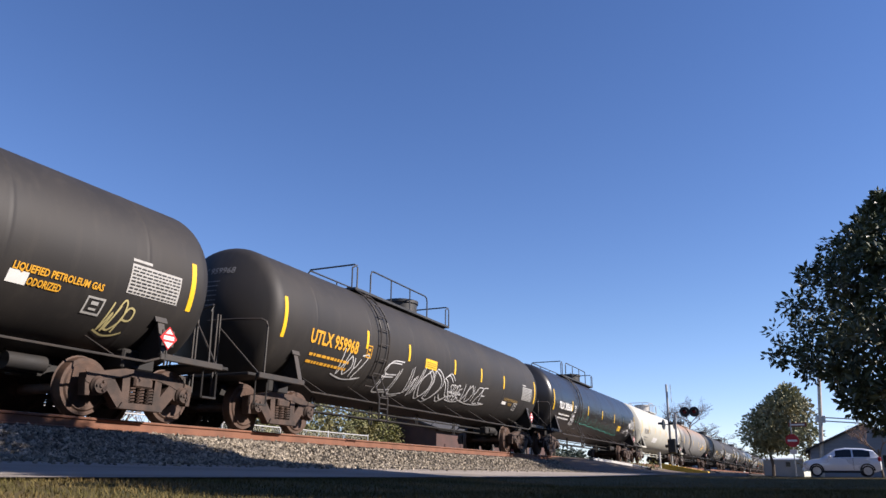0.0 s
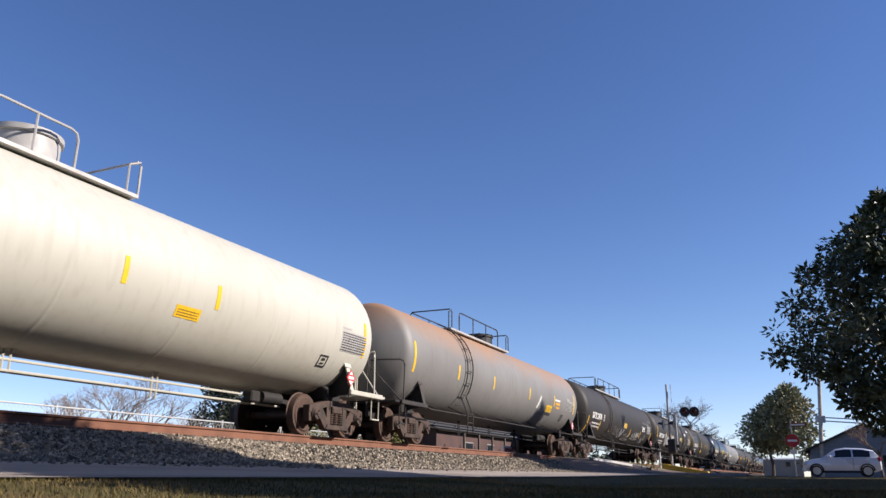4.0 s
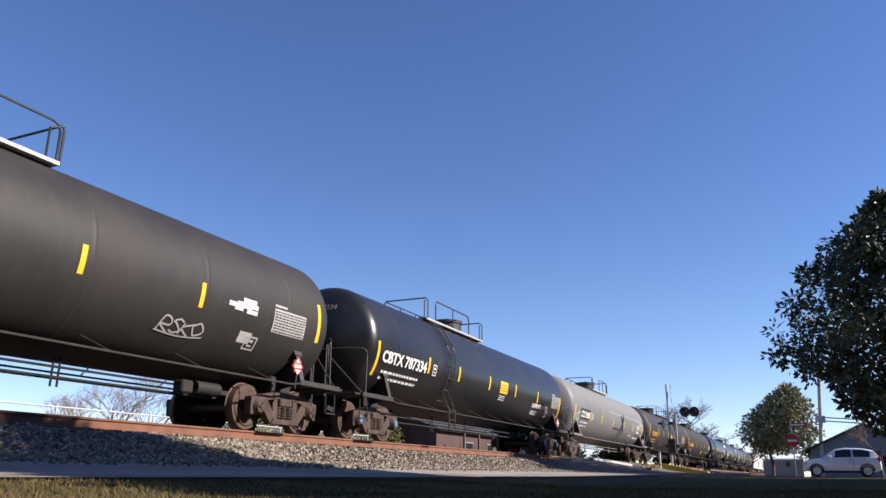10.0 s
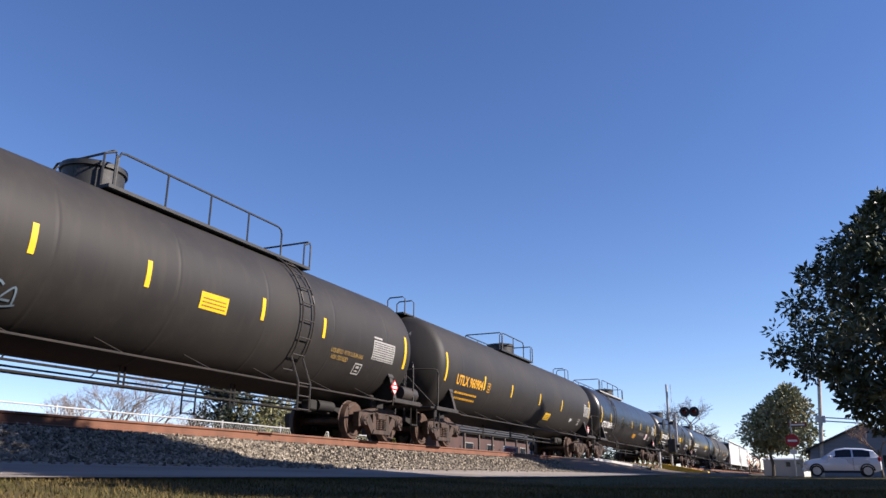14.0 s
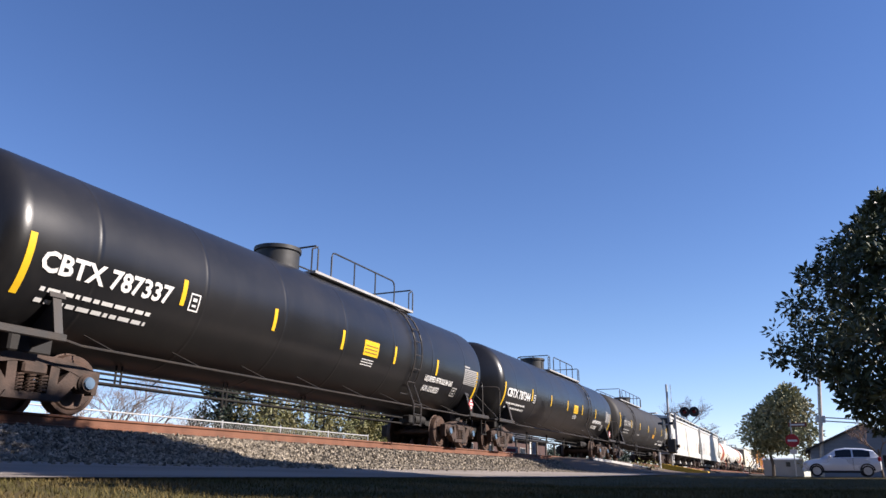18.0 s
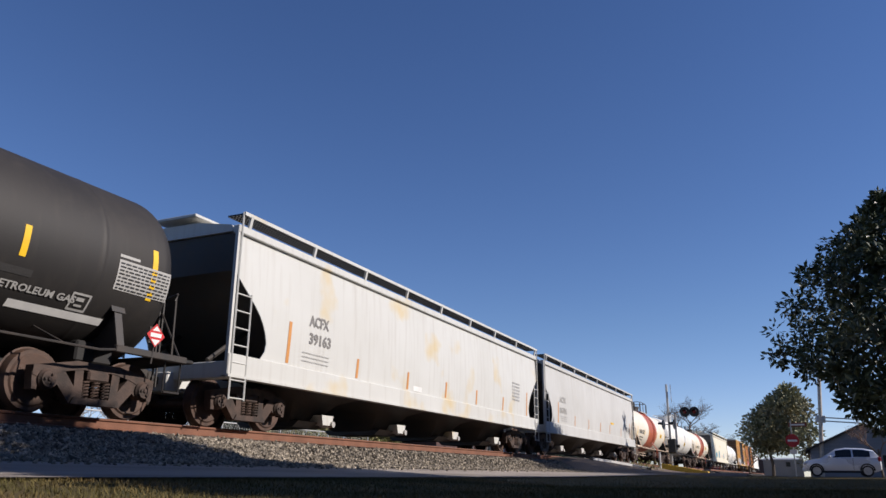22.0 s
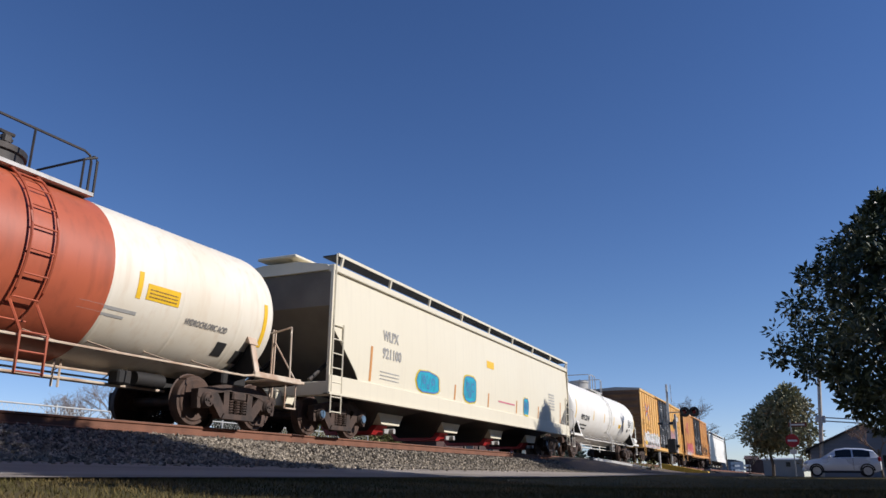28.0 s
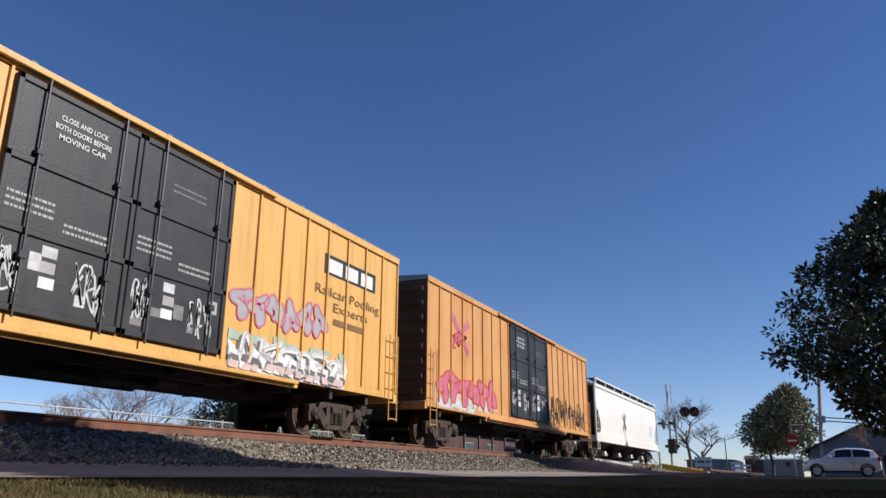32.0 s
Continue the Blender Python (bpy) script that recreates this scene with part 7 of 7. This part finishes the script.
tank(6, paint=BLACK, label="matte black tank car with a long white sprayed tag and patches", mark=("GATX 224691", 2.1, 4.1, 1.92), ladder=13.8, deck=(8.09, 14.65), gap=0.05, gap2=1.05, dome=9.4, stripe_z=2.14, stripes=(5.15, 7.67, 10.48, 13.28, 16.05), plaque=(12.72, 2.18), plaque_paint=PALEYELLOW, plaque_size=(0.82, 0.24), end_z=2.3, plate_u=2.85, diamond_u=2.21, reservoir=True,
     tags=[("fat", 4.9, 1.58, 3.75, 0.60, "ALWASGESKDUP", TAGWHITE), ("blob", 14.85, 2.48, 0.95, 0.26, 9, TAGWHITE), ("patch", 17.1, 3.0, 1.0, 0.10, 0, WPAINT), ("patch", 12.4, 2.70, 0.8, 0.38, 0, DULLPATCH), ("patch", 14.3, 2.80, 0.65, 0.5, 0, DULLPATCH), ("patch", 15.4, 1.9, 0.35, 0.05, 0, PALEINK)])
tank(7, paint=BLACK, label="matte black tank car with white lettering and brown head tag", head_tag="RENO", mark=("GATX 224688", 1.95, 4.02, 1.92), ladder=5.8, deck=(5.8, 12.08), gap=0.6, gap2=0.05, dome=9.2, stripe_z=2.2, end_z=2.34, stripes=(4.53, 7.35, 10.3, 12.2, 14.74), plaque=(7.4, 1.62), plaque_size=(0.82, 0.22), plate_u=3.0, diamond_u=2.2,
     tags=[("patch", 1.35, 1.72, 3.15, 1.2, 0, GLOSS), ("blob", 15.3, 2.1, 1.0, 0.26, 9, TAGWHITE), ("patch", 6.6, 2.06, 0.6, 0.22, 0, CABOOSE), ("tag", 14.0, 1.5, 1.0, 0.25, "RSKO", PALEINK), ("patch", 15.95, 1.58, 0.36, 0.2, 0, PLATE)])
tank(8, paint=GLOSS, label="glossy black tank car with bold white lettering and yellow stripes", mark=("CBTX 787334", 1.5, 4.02, 1.92), ladder=5.6, deck=(5.48, 9.95), gap=0.6, gap2=1.2, dome=8.55, s1=1.0, stripe_z=2.15, end_z=1.97, stripes=(4.19, 6.33, 8.9, 11.5, 14.1), plaque=(10.28, 2.14), plaque_size=(0.74, 0.40), note=True, words=lpg_words(13.6, 15.5, 1.75), blue=True, plate_u=2.6)
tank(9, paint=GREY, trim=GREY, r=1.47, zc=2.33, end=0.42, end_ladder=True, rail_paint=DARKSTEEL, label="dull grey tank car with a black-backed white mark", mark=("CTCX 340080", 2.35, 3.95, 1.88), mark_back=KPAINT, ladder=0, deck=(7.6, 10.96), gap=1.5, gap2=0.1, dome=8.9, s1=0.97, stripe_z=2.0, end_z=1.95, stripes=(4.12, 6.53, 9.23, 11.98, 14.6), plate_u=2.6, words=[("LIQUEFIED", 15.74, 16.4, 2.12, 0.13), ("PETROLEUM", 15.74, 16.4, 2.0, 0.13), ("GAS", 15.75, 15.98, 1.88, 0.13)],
     tags=[("tag", 1.45, 1.75, 0.6, 0.35, "KSE", TAGWHITE), ("patch", 9.5, 1.68, 1.55, 0.10, 0, CABOOSE), ("patch", 13.88, 1.48, 0.72, 0.12, 0, PALEINK), ("patch", 15.31, 1.42, 1.3, 0.09, 0, WPAINT), ("tag", 12.9, 1.7, 0.4, 0.22, "OX", PALEINK), ("tag", 12.4, 1.55, 1.4, 0.09, "HANSELLO", GREYINK), ("patch", 15.95, 1.74, 0.5, 0.12, 0, WPAINT), ("patch", 16.2, 1.56, 0.4, 0.16, 0, CABOOSE), ("patch", 8.2, 2.52, 9.0, 0.03, 0, PALEINK)])
tank(10, paint=BLACK, ink=YPAINT, label="matte black tank car with orange-yellow lettering and yellow stripes", mark=("UTLX 955873", 2.23, 4.24, 1.91), ladder=13.48, deck=(8.73, 14.5), gap=0.05, gap2=1.1, dome=8.95, stripe_z=2.28, stripes=(4.68, 6.96, 9.06, 12.04, 14.2), plaque=(10.66, 2.12), plaque_size=(0.72, 0.30), plate_u=3.1, diamond_u=2.1, words=[("LIQUEFIED PETROLEUM GAS", 14.62, 16.0, 1.84, 0.13), ("NON ODORIZED", 14.7, 15.4, 1.70, 0.13)], word_ink=RUSTINK2, reservoir=True, tags=[("tag", 6.5, 1.38, 0.55, 0.26, "SA", BLUEGREY)])
tank(11, paint=BLACK, ink=YPAINT, label="matte black tank car with orange-yellow lettering and short platform", runboard=True, mark=("UTLX 960904", 2.07, 4.2, 1.86), ladder=0, deck=(7.9, 11.6), gap=0.1, s1=1.0, stripe_z=2.1, stripes=(4.35, 7.02, 10.34, 13.44), plaque=(11.87, 1.54), tags=[("blob", 15.1, 1.5, 0.5, 0.25, 3, TAGWHITE)])
tank(12, paint=GLOSS, label="glossy black tank car with white lettering and an orange notice plate", mark=("CTCX 780479", 1.62, 3.77, 1.68), ladder=4.25, deck=(4.14, 10.22), gap=0.6, gap2=1.29, dome=8.45, s1=0.98, stripe_z=2.2, stripes=(3.4, 6.4, 9.1, 11.8, 14.4), plaque=(10.42, 1.58), plaque_paint=ORANGETAPE, plaque_size=(0.76, 0.22), diamond_u=3.1, plate_u=2.95, tags=[("patch", 11.47, 1.70, 1.8, 0.15, 0, DULLPATCH), ("patch", 13.95, 1.52, 0.52, 0.34, 0, WPAINT), ("patch", 13.99, 1.57, 0.44, 0.24, 0, REDFADE)])
tank(13, paint=GLOSS, label="glossy black tank car with bold white lettering and yellow notice plate", mark=("CBTX 787337", 1.47, 3.96, 1.90), ladder=13.05, deck=(9.15, 14.15), gap=0.62, gap2=1.12, dome=8.6, s1=1.1, stripe_z=2.15, end_z=1.95, stripes=(4.22, 6.77, 9.33, 11.87, 14.43), plaque=(10.64, 2.13), plaque_size=(0.70, 0.36), note=True, words=lpg_words(13.8, 15.66, 1.74), blue=True)
tank(14, paint=GLOSS, label="glossy black tank car with bold white lettering and blue bearing caps", mark=("CBTX 787344", 1.51, 4.04, 1.92), ladder=13.05, deck=(9.1, 14.15), gap=0.65, gap2=1.17, dome=8.95, s1=1.05, stripe_z=2.18, end_z=1.95, stripes=(4.3, 6.82, 9.32, 11.87, 14.45), plaque=(10.72, 2.12), plaque_size=(0.68, 0.36), note=True, words=lpg_words(14.08, 15.88, 1.74), blue=True)
tank(15, paint=BLACK, label="dull black tank car with white lettering and dark paint patches", ink=PALEINK, mark=("CTCX 137446", 2.21, 4.07, 2.05), ladder=5.15, deck=(5.03, 11.76), gap=0.6, gap2=0.05, dome=9.3, stripe_z=2.22, stripes=(4.42, 7.17, 10.07, 12.7, 15.41), plaque=(12.27, 1.83), plaque_paint=ORANGETAPE, plaque_size=(0.66, 0.22), diamond_u=1.3, plate_u=2.15, words=[("LIQUEFIED PETROLEUM GAS", 14.3, 16.46, 1.58, 0.13)], tags=[("patch", 10.5, 1.50, 0.62, 0.34, 0, CABOOSE), ("patch", 14.85, 1.76, 0.8, 0.10, 0, CABOOSE), ("patch", 15.5, 1.36, 1.6, 0.10, 0, WPAINT), ("patch", 14.2, 1.36, 0.8, 0.10, 0, WPAINT), ("patch", 2.1, 1.98, 1.0, 0.5, 0, CABOOSE), ("patch", 5.6, 2.1, 0.12, 0.3, 0, CABOOSE), ("patch", 8.0, 1.9, 0.12, 0.3, 0, CABOOSE), ("patch", 11.3, 1.9, 0.1, 0.32, 0, CABOOSE), ("patch", 13.2, 1.9, 0.1, 0.3, 0, CABOOSE), ("patch", 6.64, 1.68, 0.7, 0.05, 0, PALEINK)])

pockets = dict(stripes=(2.2, 4.92, 7.5, 9.93, 12.28, 14.7, 17.25))
q = hopper_car(dict(at=seat(16), seed=116, paint=HOPSTAIN, ink=GREYINK, label="weathered white covered hopper car with ochre rust stains", words=[("ACFX", 2.95, 3.70, 2.22, 0.32), ("39163", 2.95, 3.78, 1.84, 0.32)], pockets=4,
                    tags=[("patch", 7.9, 1.33, 0.5, 0.13, 0, WPAINT)], **pockets))
train.append(q[:2])
q = hopper_car(dict(at=seat(17), seed=117, paint=HOPPER, ink=WORNINK, label="weathered pale grey covered hopper car with scrawled tags", words=[("ACFX", 2.62, 3.62, 2.22, 0.34), ("86706", 2.62, 3.7, 1.76, 0.34)], pockets=4, tags=[("scribble", 16.4, 1.5, 1.0, 0.45, 3, CABOOSE), ("patch", 12.3, 1.85, 0.7, 0.1, 0, YELLOW)], **dict(stripes=(2.34, 5.0, 7.5, 9.9, 12.0, 14.8, 17.3))))
train.append(q[:2])
ACIDWHITE = material("rust_stained_cream_white_paint", (0.80, 0.745, 0.63), 0.45, color2=(0.66, 0.56, 0.40), scale=0.5, amount=0.6, bump=0.03, streak=(0.55, 0.38, 0.22, 0.35))
ACID = dict(paint=ACIDWHITE, trim=TANTRIM, valves=True, diamond=False, zc=2.22, r=1.38, end=0.88, head=0.72, round=0.72, ladder_paint=REDBAND, dome_paint=DARKSTEEL, rail_paint=DARKSTEEL, ink=CABOOSE, s1=1.8, gap=0.1, gap2=0.1, dome_h=0.3, plate=False, rail_h=0.6)
tank(18, label="white tank car with a broad oxide-red band and ladder", box=False, mark=("RCRX 2225", 2.36, 4.06, 1.88), mark_size=0.3, stripes=(4.3, 5.85, 8.93), stripe_z=2.0, end_z=1.85, band=(5.67, 8.72), ladder=7.4, deck=(6.3, 8.6), plaque=(10.5, 2.0), **ACID)
tank(19, paint=WHITE, trim=DARKSTEEL, rail_paint=WHITE, dome_paint=WHITE, ink=KPAINT, zc=2.3, r=1.40, label="white insulated tank car on black underframe with white platform rails", ladder=0, deck=(6.6, 9.3), gap=0.1, gap2=0.1, dome_h=0.55, mark=("TILX 199330", 2.3, 4.2, 1.5), plaque=(9.3, 1.9), plate=False)
tank(20, label="white tank car with oxide-red band beside a hopper car", mark=("RCRX 2375", 2.05, 3.75, 1.88), mark_size=0.3, stripes=(4.0, 5.55, 8.92), stripe_z=2.1, end_z=2.0, band=(5.32, 8.36), ladder=7.05, deck=(5.95, 8.25), plaque=(9.45, 2.03), word_ink=GREYINK, words=[("HYDROCHLORIC ACID", 10.07, 11.15, 1.68, 0.14)], tags=[("patch", 11.05, 1.28, 0.26, 0.24, 0, KPAINT), ("patch", 11.62, 1.22, 0.24, 0.22, 0, CABOOSE), ("patch", 7.9, 1.62, 1.1, 0.05, 0, PALEINK), ("patch", 7.9, 1.52, 0.9, 0.04, 0, PALEINK)], **ACID)
q = hopper_car(dict(at=seat(21), seed=121, paint=HOPPER2, label="beige covered hopper car with turquoise graffiti faces and red gates", words=[("WLPX", 2.85, 3.68, 2.42, 0.36), ("921100", 2.83, 3.83, 1.98, 0.36)], top=3.66, pockets=4, gate_paint=RED, end_paint=DARKEND, ink=WORNINK, straight_cut=True, big_panel=True, gate_at=0.2, stripes=(2.22, 7.27, 10.0, 12.8, 15.35, 18.4), pocket_paint=DARKSTEEL, blue=True, tags=[("patch", 9.93, 2.62, 0.66, 0.24, 0, YELLOW), ("patch", 11.0, 1.58, 1.65, 0.05, 0, PINK)]))
train.append(q[:2])
_, _, skin, U = q
car = train[-1][0]
for u, z, w, hh in ((4.78, 1.36, 1.4, 0.56), (7.95, 1.35, 1.05, 0.80), (13.62, 1.33, 0.6, 0.62)):
    rng = random.Random(int(u * 10))
    pts = [(U(u) + w / 2 + w / 2 * (0.92 + 0.12 * rng.random()) * math.copysign(abs(math.cos(t)) ** 0.6, math.cos(t)), z + hh / 2 + hh / 2 * (0.92 + 0.12 * rng.random()) * math.copysign(abs(math.sin(t)) ** 0.6, math.sin(t))) for t in [2 * math.pi * i / 20 for i in range(20)]]
    halo = [(U(u) + w / 2 + (x - U(u) - w / 2) * 1.13, z + hh / 2 + (y - z - hh / 2) * 1.15) for x, y in pts]
    g = part("graffiti", skin.disc(halo, 0.006), LIME, car, "yellow-edged turquoise graffiti", smooth=0)
    part("graffiti_fill", skin.disc(pts, 0.011), TEALBLUE, g, smooth=0)
    ln = skin.ribbon(pts + pts[:1], 0.035, 0.016)
    for cx, cz, rr in ((0.3, 0.58, 0.16), (0.7, 0.58, 0.16), (0.5, 0.3, 0.1)):
        ln.add(skin.ribbon([(U(u) + w * cx + rr * hh * math.cos(0.6 * i), z + hh * cz + rr * hh * math.sin(0.6 * i)) for i in range(12)], 0.03, 0.016))
    for i in range(7):
        x0 = U(u) + w * (0.16 + 0.1 * i)
        ln.add(skin.ribbon([(x0 + 0.05 * math.sin(3 * a + i), z + hh * (0.15 + 0.7 * a)) for a in [j / 8 for j in range(9)]], 0.016, 0.019))
    part("graffiti_outline", ln, BLUESPRAY, g)
tank(22, paint=WHITE, trim=WHITE, rail_paint=PLATE, dome_paint=PLATE, ink=KPAINT, label="white tank car with black lettering and white handrails", mark=("PSPX 22144", 2.29, 3.82, 1.78), mark_size=0.32, zc=2.28, r=1.46, ladder=8.16, deck=(6.9, 9.45), gap=0.05, gap2=1.35, dome=7.5, s1=1.3, s2=1.12, end_z=2.2, rail_h=0.72, rail_z=0.87, stripe_z=2.09, stripes=(4.65, 6.94, 9.2, 11.7), plaque=(10.72, 1.88), plaque_size=(0.55, 0.2), plate=False, reservoir=True, diamond=False, box=False,
     words=[("METHYL", 13.0, 13.45, 2.30, 0.13), ("MERCAPTAN", 12.93, 13.7, 2.19, 0.13), ("INHALATION", 12.95, 13.7, 2.08, 0.13), ("HAZARD", 13.05, 13.55, 1.97, 0.13)], tags=[("patch", 12.78, 1.68, 0.17, 0.17, 0, KPAINT), ("patch", 12.98, 1.68, 0.17, 0.17, 0, KPAINT), ("patch", 13.4, 1.78, 0.25, 0.09, 0, GREYINK), ("patch", 13.75, 1.97, 0.95, 0.4, 0, PALEPRINT)])
for n, i in enumerate((23, 24)):
    b = boxcar(dict(at=seat(i), seed=123 + i, coat=(YELLOWBOX, ORANGEBOX)[n], door=(7.72, 12.3), label=("yellow double-door boxcar with white and grey graffiti" if n == 0 else "weathered orange-yellow boxcar with red graffiti along the bottom")))
    train.append(b[:2])
    car, _, skin, U, rng = b
    # crossed stripes of the emblem
    for tip, m1, m2 in (((2.58, 3.96), REDSPRAY, SKYSPRAY), ((4.02, 3.84), REDSPRAY, SKYSPRAY), ((2.60, 3.0), SKYSPRAY, REDSPRAY), ((3.96, 2.84), SKYSPRAY, REDSPRAY)):
        dx, dz = tip[0] - 3.28, tip[1] - 3.42
        d = math.hypot(dx, dz)
        ox, oz = -dz / d * 0.065, dx / d * 0.065
        if ox * dx < 0:
            ox, oz = -ox, -oz
        for g, m in ((-1, m1), (1, m2)):
            part("emblem", skin.ribbon([(U(3.28 + dx * 0.06 + g * ox * 0.8), 3.42 + dz * 0.06 + g * oz * 0.8), (U(tip[0] + g * ox), tip[1] + g * oz)], 0.105, 0.006), m if n == 0 else PINK, car)
    if n == 0:
        part("emblem_centre", skin.patch(U(3.19), 3.33, 0.18, 0.18, 0.012), REDSPRAY, car)
        part("lettering", fit_text(skin, "TB  OX", U(2.75), U(4.1), 2.36, 0.30, 0.0), RUSTINK, car)
        part("lettering", fit_text(skin, "671358", U(2.72), U(4.12), 2.02, 0.30, 0.0), RUSTINK, car)
        for body, a, b, z in (("next", 1.92, 2.35, 3.52), ("load", 1.98, 2.40, 3.32), ("any", 4.45, 4.82, 3.45), ("road", 4.45, 4.92, 3.27)):
            part("lettering", fit_text(skin, body, U(a), U(b), z, 0.20, 0.0), RUSTINK, car)
        part("lettering", fit_text(skin, "Railcar Pooling", U(15.15), U(17.95), 3.02, 0.30, 0.0), RUSTINK, car)
        part("lettering", fit_text(skin, "Experts", U(15.9), U(17.4), 2.7, 0.30, 0.0), RUSTINK, car)
        part("stencil_print", skin.patch(U(15.95), 2.4, 1.3, 0.14), RUSTINK, car)
        lg = part("emblem", skin.patch(U(15.5), 3.52, 2.28, 0.46), KPAINT, car)
        for u0, w0, hi, word in ((1.3, 6.3, 1.0, "SENSTAK"), (12.5, 4.1, 0.62, "NKESES")):
            part("graffiti", skin.patch(U(u0 + 0.2), 1.012, w0 - 0.3, 0.36 * hi, 0.002), TAGWHITE, car, "white sprayed graffiti ground", smooth=0)
            for mat, n2, z0, hh, e in ((TAGWHITE, 22, 1.03, 1.05, 0.0035), (WPAINT, 20, 1.04, 0.95, 0.007), (MINT, 12, 1.55, 0.4, 0.010), (GREYSPRAY, 16, 1.2, 0.35, 0.0102)):
                part("graffiti", skin.shards(U(u0), z0, w0, hh * hi, max(3, int(n2 * w0 / 6.35)), rng, e), mat, car, "sharp-cut white and grey graffiti lettering", smooth=0)
            # slanted letters with a dark shade cast to one side
            seed = rng.randrange(1000)
            for mat, dx, dz, wd, up in ((DARKSPRAY, 0.0, -0.02, 0.17 * hi, 0.004), (WPAINT, 0.10, 0.05, 0.17 * hi, 0.008), (TAGWHITE, 0.13, 0.08, 0.08 * hi, 0.012)):
                part("graffiti_letters", skin.tag(word, U(u0 + 0.25) + dx, 1.10 + dz, w0 - 0.7, 0.80 * hi, random.Random(seed), wd, 0.25, 0, False, up), mat, car, smooth=0)
            for mat, n2, z0, hh, e in ((GREYSPRAY, 20, 1.08, 0.6, 0.024), (WPAINT, 26, 1.03, 0.8, 0.027), (DARKSPRAY, 30, 1.1, 0.35, 0.0305)):
                part("graffiti", skin.shards(U(u0), z0, w0, hh * hi, int(n2 * w0 / 6.35), rng, e), mat, car, "sharp-cut white and grey graffiti lettering", smooth=0)
            part("graffiti", skin.shards(U(u0), 1.03, w0, 0.2, 12, rng, 0.034), BLUSH, car, "small pale pink sprayed chips", smooth=0)
        part("graffiti", skin.tag("KSOOK", U(1.35), 2.5, 0.8, 0.3, rng, 0.03), KPAINT, car, "black sprayed tag")
        part("notice_plate", skin.patch(U(1.95), 1.18, 0.6, 0.24, 0.040), YELLOW, car, "yellow notice plate")
        for a in (0.12, 0.82, 1.52):
            part("emblem_block", skin.patch(U(15.55) + a, 3.57, 0.56, 0.32, 0.010), WPAINT, lg)
    if n == 1:
        for mat, n2, hh, e in ((BLUSH, 14, 0.75, 0.002), (TAGWHITE, 8, 0.5, 0.004)):
            part("graffiti", skin.shards(U(1.5), 1.03, 4.9, hh, n2, rng, e), mat, car, "pale pink sprayed graffiti ground", smooth=0)
    # black strokes on the second car draw graffiti and tree shadow together
    specs = [(12.55, 1.95, 3.1, 0.72, 6, (GREYSPRAY, PINK), 0)] if n == 0 else [(1.7, 1.22, 4.6, 1.0, 6, (PINK, REDSPRAY), 0), (12.6, 1.25, 5.4, 1.1, 10, KPAINT, 0.07), (2.6, 2.9, 1.2, 0.5, 2, REDSPRAY, 0.05)]
    for u, z, w, hh, nn, m, wd in specs:
        if wd:
            part("graffiti", skin.scribble(U(u), z, w, hh, nn, rng, wd), m, car, "sprayed graffiti lettering")
        else:
            fl, ln = skin.throwup(U(u), z, w, hh, nn, rng)
            g = part("graffiti", fl, m[0], car, "bubble-letter graffiti", smooth=0)
            part("graffiti_outline", ln, m[1], g)
q = hopper_car(dict(at=seat(25), seed=125, paint=WHITE, label="clean white covered hopper car at the end of the train", words=(), pockets=4, **{"stripes": ()}))
train.append(q[:2])


# ---- movement ----
SPEED = [(0, 12.97), (8, 13.53), (16, 13.02), (24, 13.07), (32, 12.85)]


def run(t):
    """Metres that the train has gone at t seconds."""
    s = 0.0
    for (t0, v0), (t1, v1) in zip(SPEED, SPEED[1:]):
        if t <= t0:
            break
        d = min(t, t1) - t0
        s += v0 * d + (v1 - v0) / (t1 - t0) * d * d / 2
    return s


def motions():
    for car, x in train:
        walk(car, [(2.0 * i, pose(x - run(2.0 * i), TRACK_Y, RAIL_Z)) for i in range(17)])
    steps = range(int(32 * FPS) + 1)
    turned = [(i / FPS, math.degrees(-run(i / FPS) / 0.457)) for i in steps]
    rolling = {}
    for w, a in wheelsets:
        if a not in rolling:
            walk(w, [(t, pose(a, 0, 0.457, 0, d % 360.0, 0)) for t, d in turned])
            rolling[a] = w.animation_data
            continue
        # axles at the same place in their trucks roll alike
        w.rotation_mode = "QUATERNION"
        keys = w.animation_data_create()
        keys.action = rolling[a].action
        keys.action_slot = rolling[a].action_slot


motions()
